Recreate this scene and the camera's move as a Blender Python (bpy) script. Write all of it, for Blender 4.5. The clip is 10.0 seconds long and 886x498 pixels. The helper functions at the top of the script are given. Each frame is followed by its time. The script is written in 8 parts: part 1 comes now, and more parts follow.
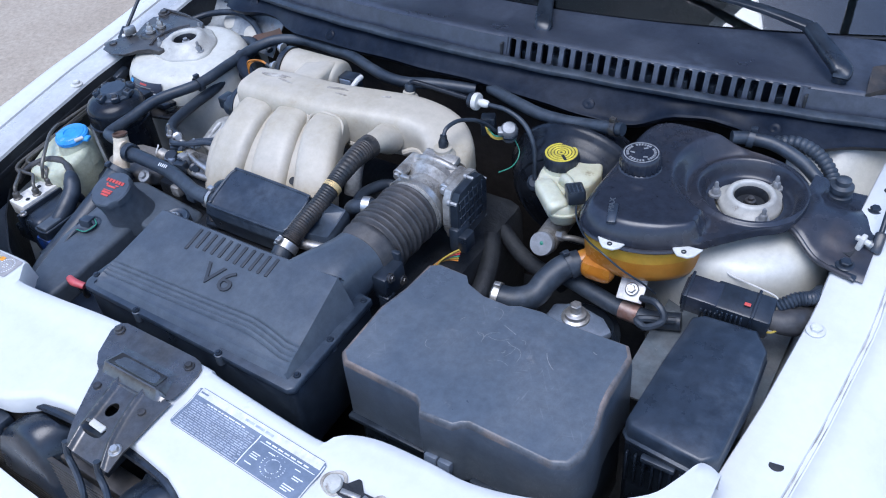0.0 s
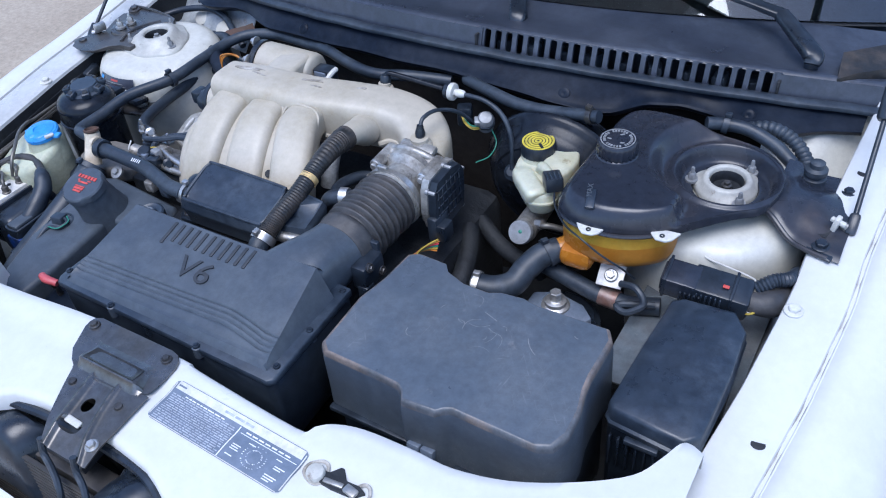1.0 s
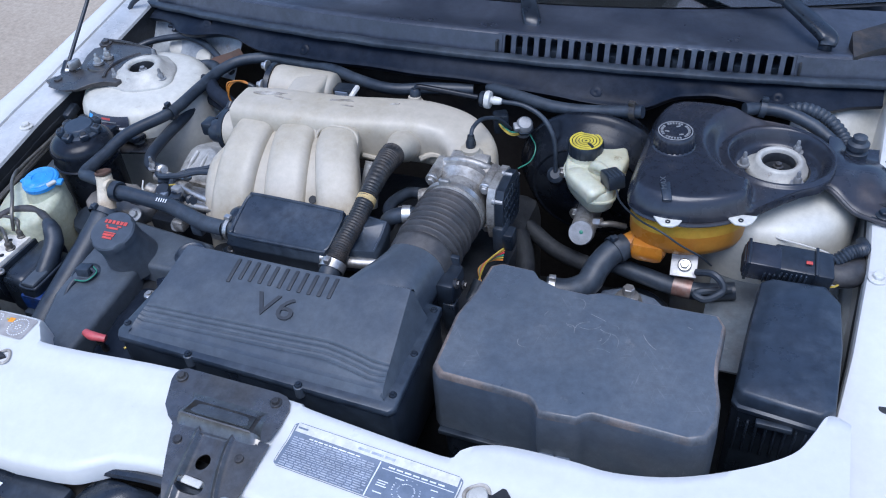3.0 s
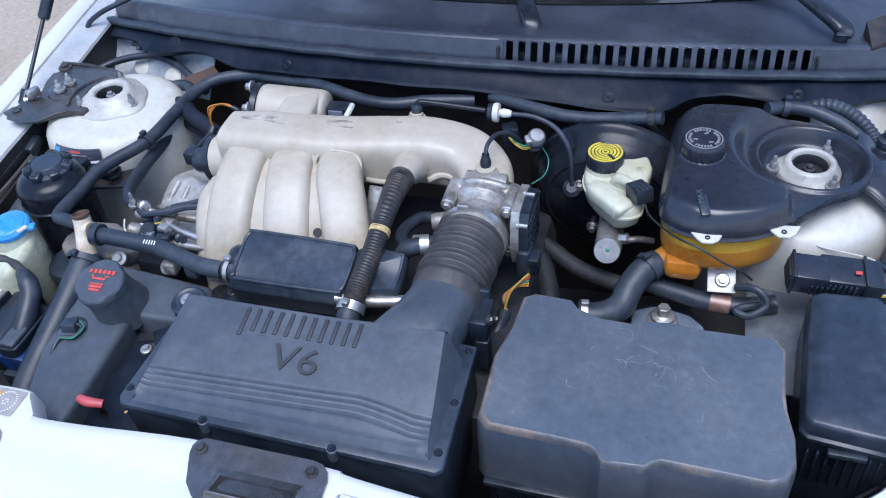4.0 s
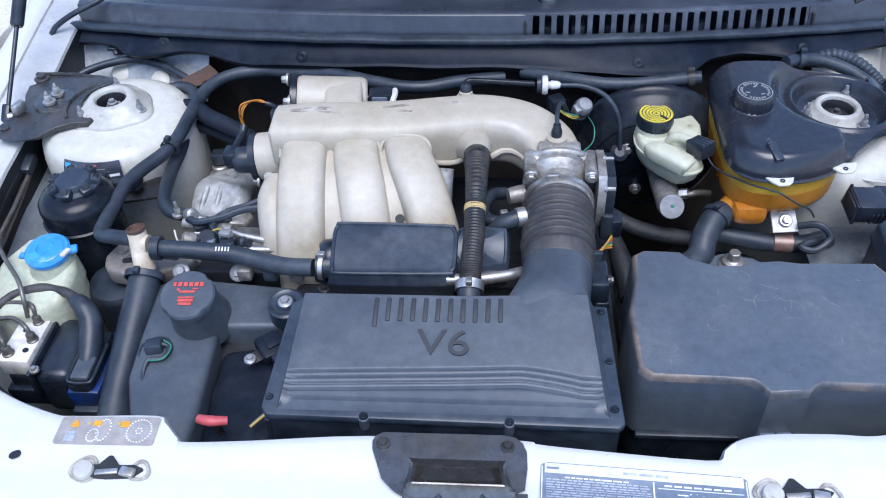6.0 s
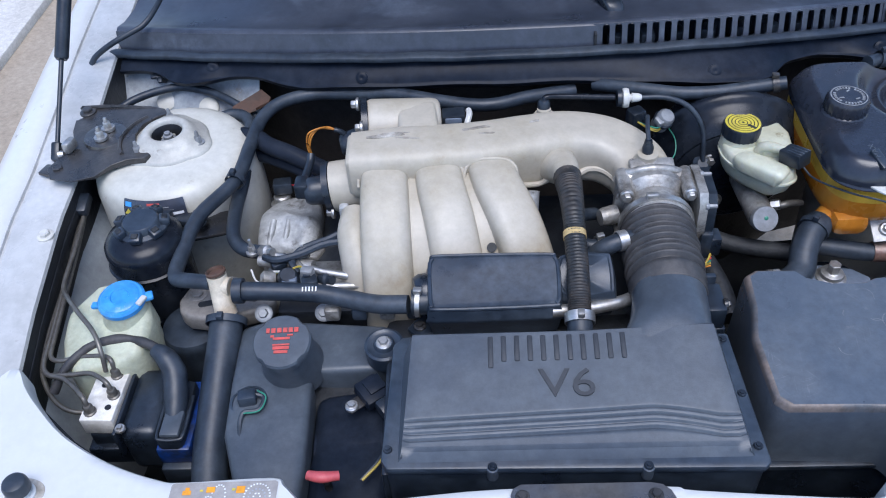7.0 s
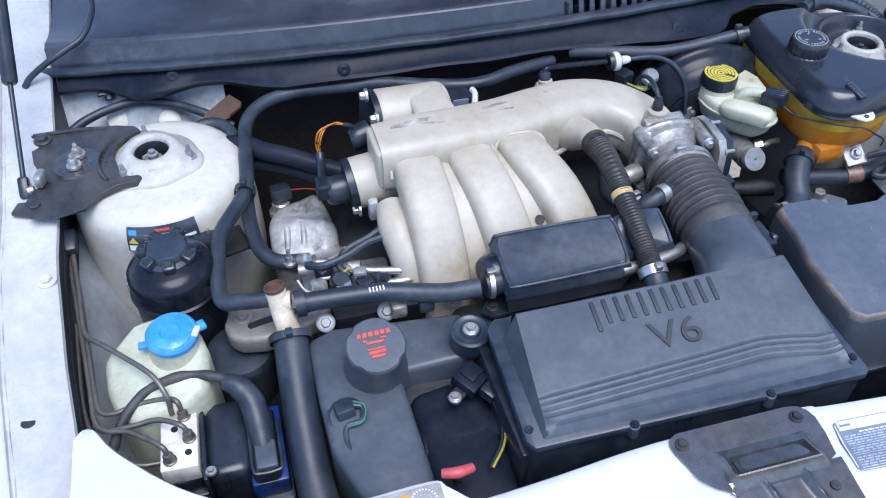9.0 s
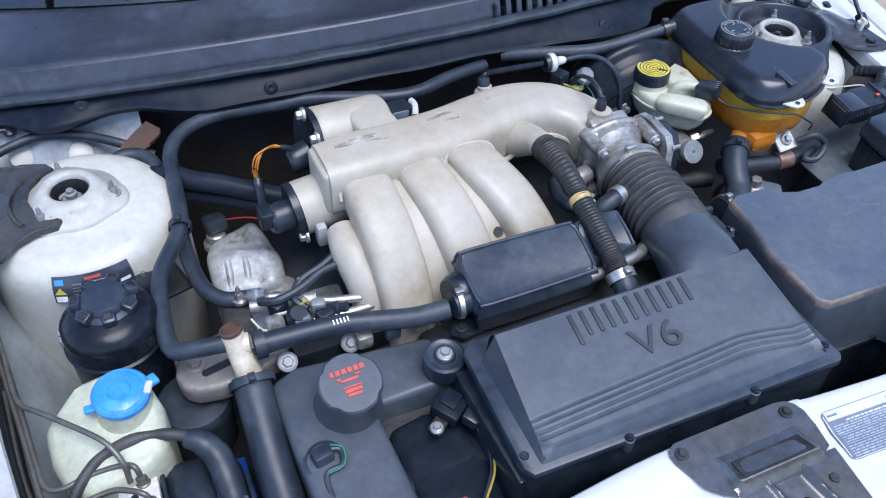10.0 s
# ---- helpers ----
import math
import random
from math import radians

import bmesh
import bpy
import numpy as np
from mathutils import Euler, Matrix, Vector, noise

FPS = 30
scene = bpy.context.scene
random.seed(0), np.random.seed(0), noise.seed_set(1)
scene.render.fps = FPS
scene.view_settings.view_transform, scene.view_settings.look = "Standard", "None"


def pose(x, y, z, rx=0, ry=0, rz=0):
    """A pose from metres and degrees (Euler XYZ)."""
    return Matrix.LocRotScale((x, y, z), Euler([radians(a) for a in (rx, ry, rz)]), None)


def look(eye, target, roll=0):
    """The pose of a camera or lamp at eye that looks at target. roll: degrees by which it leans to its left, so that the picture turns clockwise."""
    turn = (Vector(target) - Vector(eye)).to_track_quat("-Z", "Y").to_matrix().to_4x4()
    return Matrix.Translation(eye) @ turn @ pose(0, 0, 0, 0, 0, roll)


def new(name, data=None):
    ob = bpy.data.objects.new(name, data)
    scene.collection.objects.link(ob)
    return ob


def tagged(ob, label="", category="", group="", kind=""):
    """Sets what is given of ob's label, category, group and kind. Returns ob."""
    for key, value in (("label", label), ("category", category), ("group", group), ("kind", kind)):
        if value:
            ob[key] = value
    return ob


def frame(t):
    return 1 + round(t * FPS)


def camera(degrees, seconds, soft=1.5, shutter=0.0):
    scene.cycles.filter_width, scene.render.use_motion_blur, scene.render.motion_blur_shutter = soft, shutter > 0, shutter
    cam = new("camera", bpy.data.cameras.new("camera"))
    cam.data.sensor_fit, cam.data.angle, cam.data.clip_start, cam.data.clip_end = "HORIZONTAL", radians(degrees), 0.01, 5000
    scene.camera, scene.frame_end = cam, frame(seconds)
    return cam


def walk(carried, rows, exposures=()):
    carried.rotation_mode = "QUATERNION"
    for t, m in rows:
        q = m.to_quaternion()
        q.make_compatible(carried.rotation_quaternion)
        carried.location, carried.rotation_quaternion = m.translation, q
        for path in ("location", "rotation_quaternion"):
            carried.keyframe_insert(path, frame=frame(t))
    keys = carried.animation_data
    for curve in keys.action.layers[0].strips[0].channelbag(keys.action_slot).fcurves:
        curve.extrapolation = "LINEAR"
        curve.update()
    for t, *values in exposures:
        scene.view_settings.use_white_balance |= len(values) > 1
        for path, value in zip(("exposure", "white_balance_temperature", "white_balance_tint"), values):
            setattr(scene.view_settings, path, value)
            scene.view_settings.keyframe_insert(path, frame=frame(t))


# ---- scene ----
cam = camera(56.0, 10.0, soft=1.1)
PATH = [
    (0, (0.748, -0.36, 1.644), (-0.158, 0.841, 0.326), -6.6),
    (0.5, (0.751, -0.364, 1.636), (-0.13, 0.865, 0.327), -6.2),
    (1, (0.748, -0.371, 1.626), (-0.111, 0.865, 0.31), -6.1),
    (1.5, (0.709, -0.389, 1.63), (-0.103, 0.878, 0.313), -5.8),
    (2, (0.647, -0.426, 1.636), (-0.118, 0.88, 0.329), -5.6),
    (2.5, (0.583, -0.466, 1.638), (-0.124, 0.885, 0.343), -5.6),
    (2.7, (0.553, -0.481, 1.634), (-0.119, 0.883, 0.335), -5.4),
    (3.8, (0.411, -0.412, 1.625), (-0.131, 0.967, 0.282), -6.5),
    (4, (0.387, -0.404, 1.622), (-0.127, 0.987, 0.28), -6.2),
    (4.5, (0.324, -0.388, 1.614), (-0.102, 1.024, 0.264), -4.4),
    (5, (0.245, -0.413, 1.62), (-0.122, 0.997, 0.249), -5.3),
    (5.2, (0.197, -0.431, 1.625), (-0.096, 0.992, 0.25), -4.1),
    (6.3, (0.011, -0.488, 1.621), (-0.109, 0.968, 0.255), -2.9),
    (6.5, (-0.02, -0.467, 1.627), (-0.144, 0.981, 0.253), -3.4),
    (7, (-0.092, -0.419, 1.622), (-0.185, 1.031, 0.248), -4.3),
    (7.5, (-0.151, -0.385, 1.614), (-0.144, 1.06, 0.23), -1.7),
    (8, (-0.217, -0.371, 1.613), (-0.114, 1.056, 0.216), -1.2),
    (8.5, (-0.322, -0.378, 1.625), (-0.074, 1.034, 0.231), -0.9),
    (9, (-0.406, -0.38, 1.614), (-0.043, 1.001, 0.214), -0.3),
    (9.5, (-0.448, -0.335, 1.614), (0.009, 1.009, 0.205), -0.0),
    (10, (-0.468, -0.302, 1.598), (0.138, 0.992, 0.198), 2.1),
]
walk(cam, [(t, look(eye, target, roll)) for t, eye, target, roll in PATH],
     [(0.0, 0.84, 5560, 13), (2.5, 0.70, 5560, 13), (4.0, 0.90, 5640, 13), (4.5, 1.13, 5700, 13), (5.0, 1.22, 5720, 13), (6.5, 0.78, 5780, 13), (7.0, 0.72, 5780, 13), (7.5, 0.85, 5780, 13), (8.5, 1.04, 5780, 13), (10.0, 0.92, 5780, 13)])

# ---- world and light ----
world = bpy.data.worlds.new("sky")
scene.world = world
world.use_nodes = True
wn = world.node_tree
sky = wn.nodes.new("ShaderNodeTexSky")
sky.sky_type = "NISHITA"
sky.sun_disc = False
SUN_ELEV, SUN_ROT = radians(70), radians(170)
sky.sun_elevation, sky.sun_rotation = SUN_ELEV, SUN_ROT
sky.air_density, sky.dust_density, sky.ozone_density = 1.0, 1.5, 1.0
back = wn.nodes["Background"]
back.inputs["Strength"].default_value = 0.15
wn.links.new(sky.outputs[0], back.inputs[0])
sun = new("sun", bpy.data.lights.new("sun", "SUN"))
sun.data.energy, sun.data.angle, sun.data.color = 1.6, radians(40), (1.0, 0.96, 0.90)
sun.matrix_world = look((0, 0, 0), (-math.sin(SUN_ROT) * math.cos(SUN_ELEV), -math.cos(SUN_ROT) * math.cos(SUN_ELEV), -math.sin(SUN_ELEV)))


# ---- materials ----
def mat(name, color, rough=0.5, metal=0.0, second=None, scale=9.0, amount=0.5, grain=160.0, bump=0.15, bump_dist=0.001,
        coat=0.0, spec=0.5, rough_var=0.12, sharp=(0.42, 0.62), transmission=0.0, subsurface=0.0, spot=None, spot_scale=30.0, spot_cut=(0.62, 0.68), stretch=None, edge=None, edge_cut=(0.54, 0.62), mottle=0.16, mottle_scale=70.0, scratch=None, scratch_amt=0.3):
    """A surface: base colour, a second tone in large patches, fine grain in the relief, optional spots of wear."""
    m = bpy.data.materials.new(name)
    m.use_nodes = True
    nt = m.node_tree
    bs = nt.nodes["Principled BSDF"]
    tc = nt.nodes.new("ShaderNodeTexCoord")
    src = tc.outputs["Object"]
    if stretch:
        mp = nt.nodes.new("ShaderNodeMapping")
        mp.inputs["Scale"].default_value = stretch
        nt.links.new(src, mp.inputs[0])
        src = mp.outputs[0]
    n1 = nt.nodes.new("ShaderNodeTexNoise")
    n1.inputs["Scale"].default_value, n1.inputs["Detail"].default_value, n1.inputs["Roughness"].default_value = scale, 6, 0.65
    nt.links.new(src, n1.inputs["Vector"])
    r1 = nt.nodes.new("ShaderNodeMapRange")
    r1.inputs[1].default_value, r1.inputs[2].default_value = sharp
    r1.inputs[3].default_value, r1.inputs[4].default_value = 0.0, amount
    nt.links.new(n1.outputs[0], r1.inputs[0])
    mix = nt.nodes.new("ShaderNodeMix")
    mix.data_type = "RGBA"
    second = second or tuple(min(1, c * 0.72) for c in color)
    mix.inputs[6].default_value, mix.inputs[7].default_value = (*color, 1), (*second, 1)
    nt.links.new(r1.outputs[0], mix.inputs[0])
    out = mix.outputs[2]
    n2 = nt.nodes.new("ShaderNodeTexNoise")
    n2.inputs["Scale"].default_value, n2.inputs["Detail"].default_value = grain, 4
    nt.links.new(src, n2.inputs["Vector"])
    if spot:
        n3 = nt.nodes.new("ShaderNodeTexNoise")
        n3.inputs["Scale"].default_value, n3.inputs["Detail"].default_value, n3.inputs["Roughness"].default_value = spot_scale, 8, 0.7
        nt.links.new(src, n3.inputs["Vector"])
        r3 = nt.nodes.new("ShaderNodeMapRange")
        r3.inputs[1].default_value, r3.inputs[2].default_value = spot_cut
        nt.links.new(n3.outputs[0], r3.inputs[0])
        mix2 = nt.nodes.new("ShaderNodeMix")
        mix2.data_type = "RGBA"
        mix2.inputs[7].default_value = (*spot, 1)
        nt.links.new(r3.outputs[0], mix2.inputs[0])
        nt.links.new(out, mix2.inputs[6])
        out = mix2.outputs[2]
    if edge:
        ge = nt.nodes.new("ShaderNodeNewGeometry")
        re_ = nt.nodes.new("ShaderNodeMapRange")
        re_.inputs[1].default_value, re_.inputs[2].default_value = edge_cut
        re_.inputs[4].default_value = 0.75
        nt.links.new(ge.outputs["Pointiness"], re_.inputs[0])
        mul = nt.nodes.new("ShaderNodeMath")
        mul.operation = "MULTIPLY"
        rw = nt.nodes.new("ShaderNodeMapRange")
        rw.inputs[1].default_value, rw.inputs[2].default_value = 0.35, 0.6
        nt.links.new(n1.outputs[0], rw.inputs[0])
        nt.links.new(re_.outputs[0], mul.inputs[0])
        nt.links.new(rw.outputs[0], mul.inputs[1])
        mix3 = nt.nodes.new("ShaderNodeMix")
        mix3.data_type = "RGBA"
        mix3.inputs[7].default_value = (*edge, 1)
        nt.links.new(mul.outputs[0], mix3.inputs[0])
        nt.links.new(out, mix3.inputs[6])
        out = mix3.outputs[2]
    if scratch:
        # fine scuffs in several directions, gathered in patches
        for turn, dens in ((0.35, 34.0), (-0.9, 26.0), (1.45, 30.0)):
            ms = nt.nodes.new("ShaderNodeMapping")
            ms.vector_type = "TEXTURE"
            ms.inputs["Rotation"].default_value = (0, 0, turn)
            ms.inputs["Scale"].default_value = (1.0, 0.055, 0.2)
            nt.links.new(tc.outputs["Object"], ms.inputs[0])
            ns = nt.nodes.new("ShaderNodeTexNoise")
            ns.inputs["Scale"].default_value, ns.inputs["Detail"].default_value, ns.inputs["Roughness"].default_value = dens, 3, 0.6
            nt.links.new(ms.outputs[0], ns.inputs["Vector"])
            rs_ = nt.nodes.new("ShaderNodeMapRange")
            rs_.inputs[1].default_value, rs_.inputs[2].default_value, rs_.inputs[4].default_value = 0.62, 0.70, scratch_amt
            nt.links.new(ns.outputs[0], rs_.inputs[0])
            patch = nt.nodes.new("ShaderNodeMapRange")
            patch.inputs[1].default_value, patch.inputs[2].default_value = 0.50, 0.64
            nt.links.new(n1.outputs[0], patch.inputs[0])
            mm = nt.nodes.new("ShaderNodeMath")
            mm.operation = "MULTIPLY"
            nt.links.new(rs_.outputs[0], mm.inputs[0])
            nt.links.new(patch.outputs[0], mm.inputs[1])
            mx = nt.nodes.new("ShaderNodeMix")
            mx.data_type = "RGBA"
            mx.inputs[7].default_value = (*scratch, 1)
            nt.links.new(mm.outputs[0], mx.inputs[0])
            nt.links.new(out, mx.inputs[6])
            out = mx.outputs[2]
    if mottle:
        n4 = nt.nodes.new("ShaderNodeTexNoise")
        n4.inputs["Scale"].default_value, n4.inputs["Detail"].default_value, n4.inputs["Roughness"].default_value = mottle_scale, 7, 0.72
        nt.links.new(src, n4.inputs["Vector"])
        r4 = nt.nodes.new("ShaderNodeMapRange")
        r4.inputs[1].default_value, r4.inputs[2].default_value = 0.35, 0.65
        r4.inputs[3].default_value, r4.inputs[4].default_value = 1.0 - mottle, 1.0 + mottle
        nt.links.new(n4.outputs[0], r4.inputs[0])
        hs = nt.nodes.new("ShaderNodeHueSaturation")
        nt.links.new(r4.outputs[0], hs.inputs["Value"])
        nt.links.new(out, hs.inputs["Color"])
        out = hs.outputs[0]
    nt.links.new(out, bs.inputs["Base Color"])
    rr = nt.nodes.new("ShaderNodeMapRange")
    rr.inputs[1].default_value, rr.inputs[2].default_value = 0.3, 0.7
    rr.inputs[3].default_value, rr.inputs[4].default_value = max(0.02, rough - rough_var), min(1, rough + rough_var)
    nt.links.new(n1.outputs[0], rr.inputs[0])
    nt.links.new(rr.outputs[0], bs.inputs["Roughness"])
    if bump:
        b = nt.nodes.new("ShaderNodeBump")
        b.inputs["Strength"].default_value, b.inputs["Distance"].default_value = bump, bump_dist
        nt.links.new(n2.outputs[0], b.inputs["Height"])
        nt.links.new(b.outputs[0], bs.inputs["Normal"])
    bs.inputs["Metallic"].default_value = metal
    bs.inputs["Specular IOR Level"].default_value = spec
    bs.inputs["Coat Weight"].default_value, bs.inputs["Coat Roughness"].default_value = coat, 0.06
    bs.inputs["Transmission Weight"].default_value = transmission
    if subsurface:
        bs.inputs["Subsurface Weight"].default_value = subsurface
        bs.inputs["Subsurface Radius"].default_value = (0.02, 0.012, 0.006)
    return m


WHITE = mat("white_car_paint", (0.59, 0.60, 0.59), 0.36, second=(0.52, 0.525, 0.51), scale=6, amount=0.6, grain=300, bump=0.03, coat=0.2, spot=(0.42, 0.40, 0.36), spot_scale=38, spot_cut=(0.68, 0.78), mottle=0.03)
# Dirt spots, plus a darker base for the left side's duller reflection.
FLANGE = mat("dirty_white_paint_dimmed", (0.50, 0.505, 0.495), 0.26, second=(0.38, 0.38, 0.365), scale=8, amount=0.8, grain=260, bump=0.04, coat=0.1, spot=(0.20, 0.185, 0.16), spot_scale=44, spot_cut=(0.66, 0.78), mottle=0.08)
# Inner paint, a darker and bluer tone than the outer white.
WHITE_IN = mat("blue_grey_inner_paint", (0.33, 0.365, 0.39), 0.5, second=(0.22, 0.235, 0.25), scale=7, amount=0.9, grain=260, bump=0.06, spot=(0.25, 0.23, 0.2), spot_scale=25, spot_cut=(0.62, 0.74), mottle=0.1)
# Left rear corner: stains over a base darker than the tower paint.
CORNER = mat("stained_darker_wing_paint", (0.36, 0.39, 0.41), 0.45, second=(0.15, 0.165, 0.185), scale=9, amount=0.9, grain=260, bump=0.1, sharp=(0.46, 0.66), spot=(0.20, 0.17, 0.14), spot_scale=28, spot_cut=(0.60, 0.72), mottle=0.15)
TOWER = mat("tower_white_paint", (0.54, 0.53, 0.475), 0.42, second=(0.46, 0.45, 0.39), scale=9, amount=0.8, grain=260, bump=0.05, coat=0.15, spot=(0.33, 0.29, 0.24), spot_scale=30, spot_cut=(0.63, 0.74), mottle=0.08)
BLACK = mat("satin_black_plastic", (0.01092, 0.0155, 0.02352), 0.33, second=(0.0252, 0.034, 0.04704), scale=11, amount=0.9, grain=500, bump=0.12, bump_dist=0.0006, mottle=0.3)
DUSTY = mat("dusty_black_plastic", (0.021, 0.03, 0.0448), 0.36, second=(0.0462, 0.06, 0.0784), scale=9, amount=0.9, grain=600, bump=0.2, bump_dist=0.0006, spot=(0.14, 0.14, 0.14), spot_scale=40, spot_cut=(0.68, 0.86), mottle=0.25)
COVER = mat("grey_black_cover_plastic", (0.050, 0.062, 0.079), 0.42, second=(0.0736, 0.088, 0.104), scale=7, amount=0.9, grain=700, bump=0.22, bump_dist=0.0006, spot=(0.15, 0.15, 0.15), spot_scale=28, spot_cut=(0.66, 0.85), mottle=0.16)
BATT = mat("battery_cover_plastic", (0.0741, 0.092, 0.1163), 0.36, second=(0.0988, 0.114, 0.1326), scale=6, amount=0.9, grain=700, bump=0.2, bump_dist=0.0006, spot=(0.17, 0.17, 0.175), spot_scale=45, spot_cut=(0.64, 0.82), mottle=0.14, scratch=(0.30, 0.31, 0.33), scratch_amt=0.32)
COWL = mat("weathered_cowl_plastic", (0.031, 0.038, 0.055), 0.35, second=(0.068, 0.079, 0.104), scale=5, amount=0.8, grain=500, bump=0.1, bump_dist=0.0006, sharp=(0.42, 0.70), mottle=0.2, scratch=(0.10, 0.115, 0.14), spot=(0.12, 0.145, 0.19), spot_scale=4, spot_cut=(0.56, 0.76))
TANK = mat("glossy_black_tank_plastic", (0.020, 0.0245, 0.036), 0.25, second=(0.042, 0.038, 0.040), scale=5, amount=0.8, grain=300, bump=0.05, sharp=(0.48, 0.68), mottle=0.2, scratch=(0.06, 0.065, 0.075), spot=(0.058, 0.042, 0.036), spot_scale=4.5, spot_cut=(0.58, 0.78))
RUBBER = mat("black_rubber", (0.01848, 0.026, 0.03808), 0.46, second=(0.03696, 0.048, 0.06272), scale=14, amount=0.9, grain=300, bump=0.2, bump_dist=0.0008, mottle=0.3, spot=(0.10, 0.10, 0.10), spot_scale=35, spot_cut=(0.66, 0.82))
DUSTRUB = mat("dusty_grey_rubber", (0.034, 0.034, 0.036), 0.55, second=(0.066, 0.062, 0.060), scale=16, amount=0.9, grain=300, bump=0.25, bump_dist=0.001, mottle=0.3)
# Near-black for dark parts; also puts the shade of gaps and holes into colour.
DARK = mat("black_parts_and_gap_shade", (0.0084, 0.0105, 0.01456), 0.6, second=(0.02016, 0.0225, 0.02464), scale=12, amount=0.9, grain=120, bump=0.4, bump_dist=0.003, mottle=0.3)
MANIF = mat("cream_painted_alloy", (0.425, 0.388, 0.318), 0.48, second=(0.350, 0.308, 0.225), scale=7, amount=0.9, grain=420, bump=0.1, bump_dist=0.0007, metal=0.0, spot=(0.28, 0.215, 0.135), spot_scale=7, spot_cut=(0.56, 0.76), mottle=0.07, scratch=(0.22, 0.19, 0.15), scratch_amt=0.35)
ALU = mat("cast_aluminium", (0.42, 0.41, 0.385), 0.44, metal=0.55, second=(0.17, 0.155, 0.135), scale=26, amount=0.9, grain=260, bump=0.4, bump_dist=0.001, spot=(0.06, 0.055, 0.05), spot_scale=34, spot_cut=(0.58, 0.70), mottle=0.25)
ALUPALE = mat("dull_stained_alloy", (0.40, 0.41, 0.41), 0.5, metal=0.2, second=(0.28, 0.285, 0.28), scale=20, amount=0.9, grain=160, bump=0.4, bump_dist=0.002, spot=(0.09, 0.08, 0.07), spot_scale=26, spot_cut=(0.57, 0.68), mottle=0.25)
ALUCLEAN = mat("clean_machined_alloy", (0.74, 0.72, 0.67), 0.45, metal=0.08, second=(0.55, 0.52, 0.46), scale=40, amount=0.6, grain=300, bump=0.1)
STEEL = mat("zinc_steel", (0.52, 0.52, 0.51), 0.42, metal=0.85, second=(0.32, 0.30, 0.27), scale=40, amount=0.8, grain=300, bump=0.15, mottle=0.2)
RUSTY = mat("rust_specked_dark_steel", (0.040, 0.040, 0.042), 0.30, metal=0.35, second=(0.085, 0.080, 0.076), scale=12, amount=0.8, grain=260, bump=0.25, spot=(0.14, 0.072, 0.04), spot_scale=34, spot_cut=(0.69, 0.80), mottle=0.25)
RUST = mat("rusted_brown_steel", (0.085, 0.044, 0.028), 0.7, second=(0.06, 0.04, 0.03), scale=30, amount=0.9, grain=200, bump=0.4)
BRACKET = mat("dark_latch_bracket_paint", (0.17, 0.168, 0.168), 0.30, metal=0.85, second=(0.12, 0.112, 0.10), scale=14, amount=0.8, grain=260, bump=0.10, spot=(0.26, 0.19, 0.12), spot_scale=60, spot_cut=(0.70, 0.80), mottle=0.2)
CREAM = mat("translucent_cream_plastic", (0.52, 0.53, 0.42), 0.36, second=(0.42, 0.40, 0.27), scale=10, amount=0.8, grain=260, bump=0.05, subsurface=0.2, spot=(0.20, 0.16, 0.09), spot_scale=24, spot_cut=(0.60, 0.70), mottle=0.1)
WASHER = mat("milky_washer_bottle_plastic", (0.46, 0.48, 0.36), 0.45, second=(0.33, 0.33, 0.23), scale=9, amount=0.8, grain=260, bump=0.06, subsurface=0.15, spot=(0.12, 0.11, 0.09), spot_scale=14, spot_cut=(0.68, 0.78))
AMBER = mat("amber_coolant_tank_plastic", (0.46, 0.165, 0.016), 0.3, second=(0.50, 0.22, 0.028), scale=9, amount=0.8, grain=200, bump=0.03, subsurface=0.2, mottle=0.08)
AMBERTOP = mat("yellowed_tank_plastic", (0.55, 0.34, 0.045), 0.3, second=(0.50, 0.25, 0.03), scale=8, amount=0.9, grain=200, bump=0.03, subsurface=0.2, mottle=0.08)
BLUECAP = mat("bright_blue_plastic", (0.04, 0.24, 0.60), 0.35, second=(0.08, 0.33, 0.66), scale=20, amount=0.8, grain=200, bump=0.05, spot=(0.25, 0.42, 0.6), spot_scale=60, spot_cut=(0.62, 0.75))
BLUEPL = mat("blue_plug_plastic", (0.008, 0.040, 0.20), 0.35, grain=200, bump=0.05, second=(0.010, 0.015, 0.03), scale=40, amount=0.9)
REDPL = mat("faded_red_plastic", (0.48, 0.085, 0.10), 0.5, second=(0.36, 0.09, 0.09), scale=60, grain=200, bump=0.05)
YELLOW = mat("yellow_print", (0.60, 0.50, 0.06), 0.4, second=(0.46, 0.38, 0.07), scale=90, amount=0.8, bump=0)
REDPRINT = mat("red_print", (0.50, 0.06, 0.05), 0.5, second=(0.34, 0.06, 0.05), scale=150, amount=0.9, bump=0)
GREYPRINT = mat("pale_grey_print", (0.27, 0.28, 0.29), 0.5, second=(0.12, 0.125, 0.13), scale=120, amount=0.8, bump=0)
WHITEPL = mat("white_plastic", (0.56, 0.56, 0.53), 0.4, second=(0.46, 0.44, 0.38), grain=200, bump=0.05)
OCHRE = mat("ochre_hose_band", (0.62, 0.45, 0.2), 0.4, metal=0.4, second=(0.4, 0.28, 0.12), scale=60)
ORANGEW = mat("orange_wire", (0.52, 0.20, 0.03), 0.4, bump=0)
YELLOWW = mat("yellow_wire", (0.40, 0.30, 0.05), 0.4, bump=0)
GREENW = mat("green_wire", (0.04, 0.22, 0.15), 0.4, bump=0)
REDW = mat("red_wire", (0.55, 0.05, 0.06), 0.4, bump=0)
PIPE = mat("grey_olive_brake_pipe", (0.16, 0.15, 0.13), 0.4, metal=0.5, second=(0.09, 0.085, 0.08), scale=30, amount=0.7)
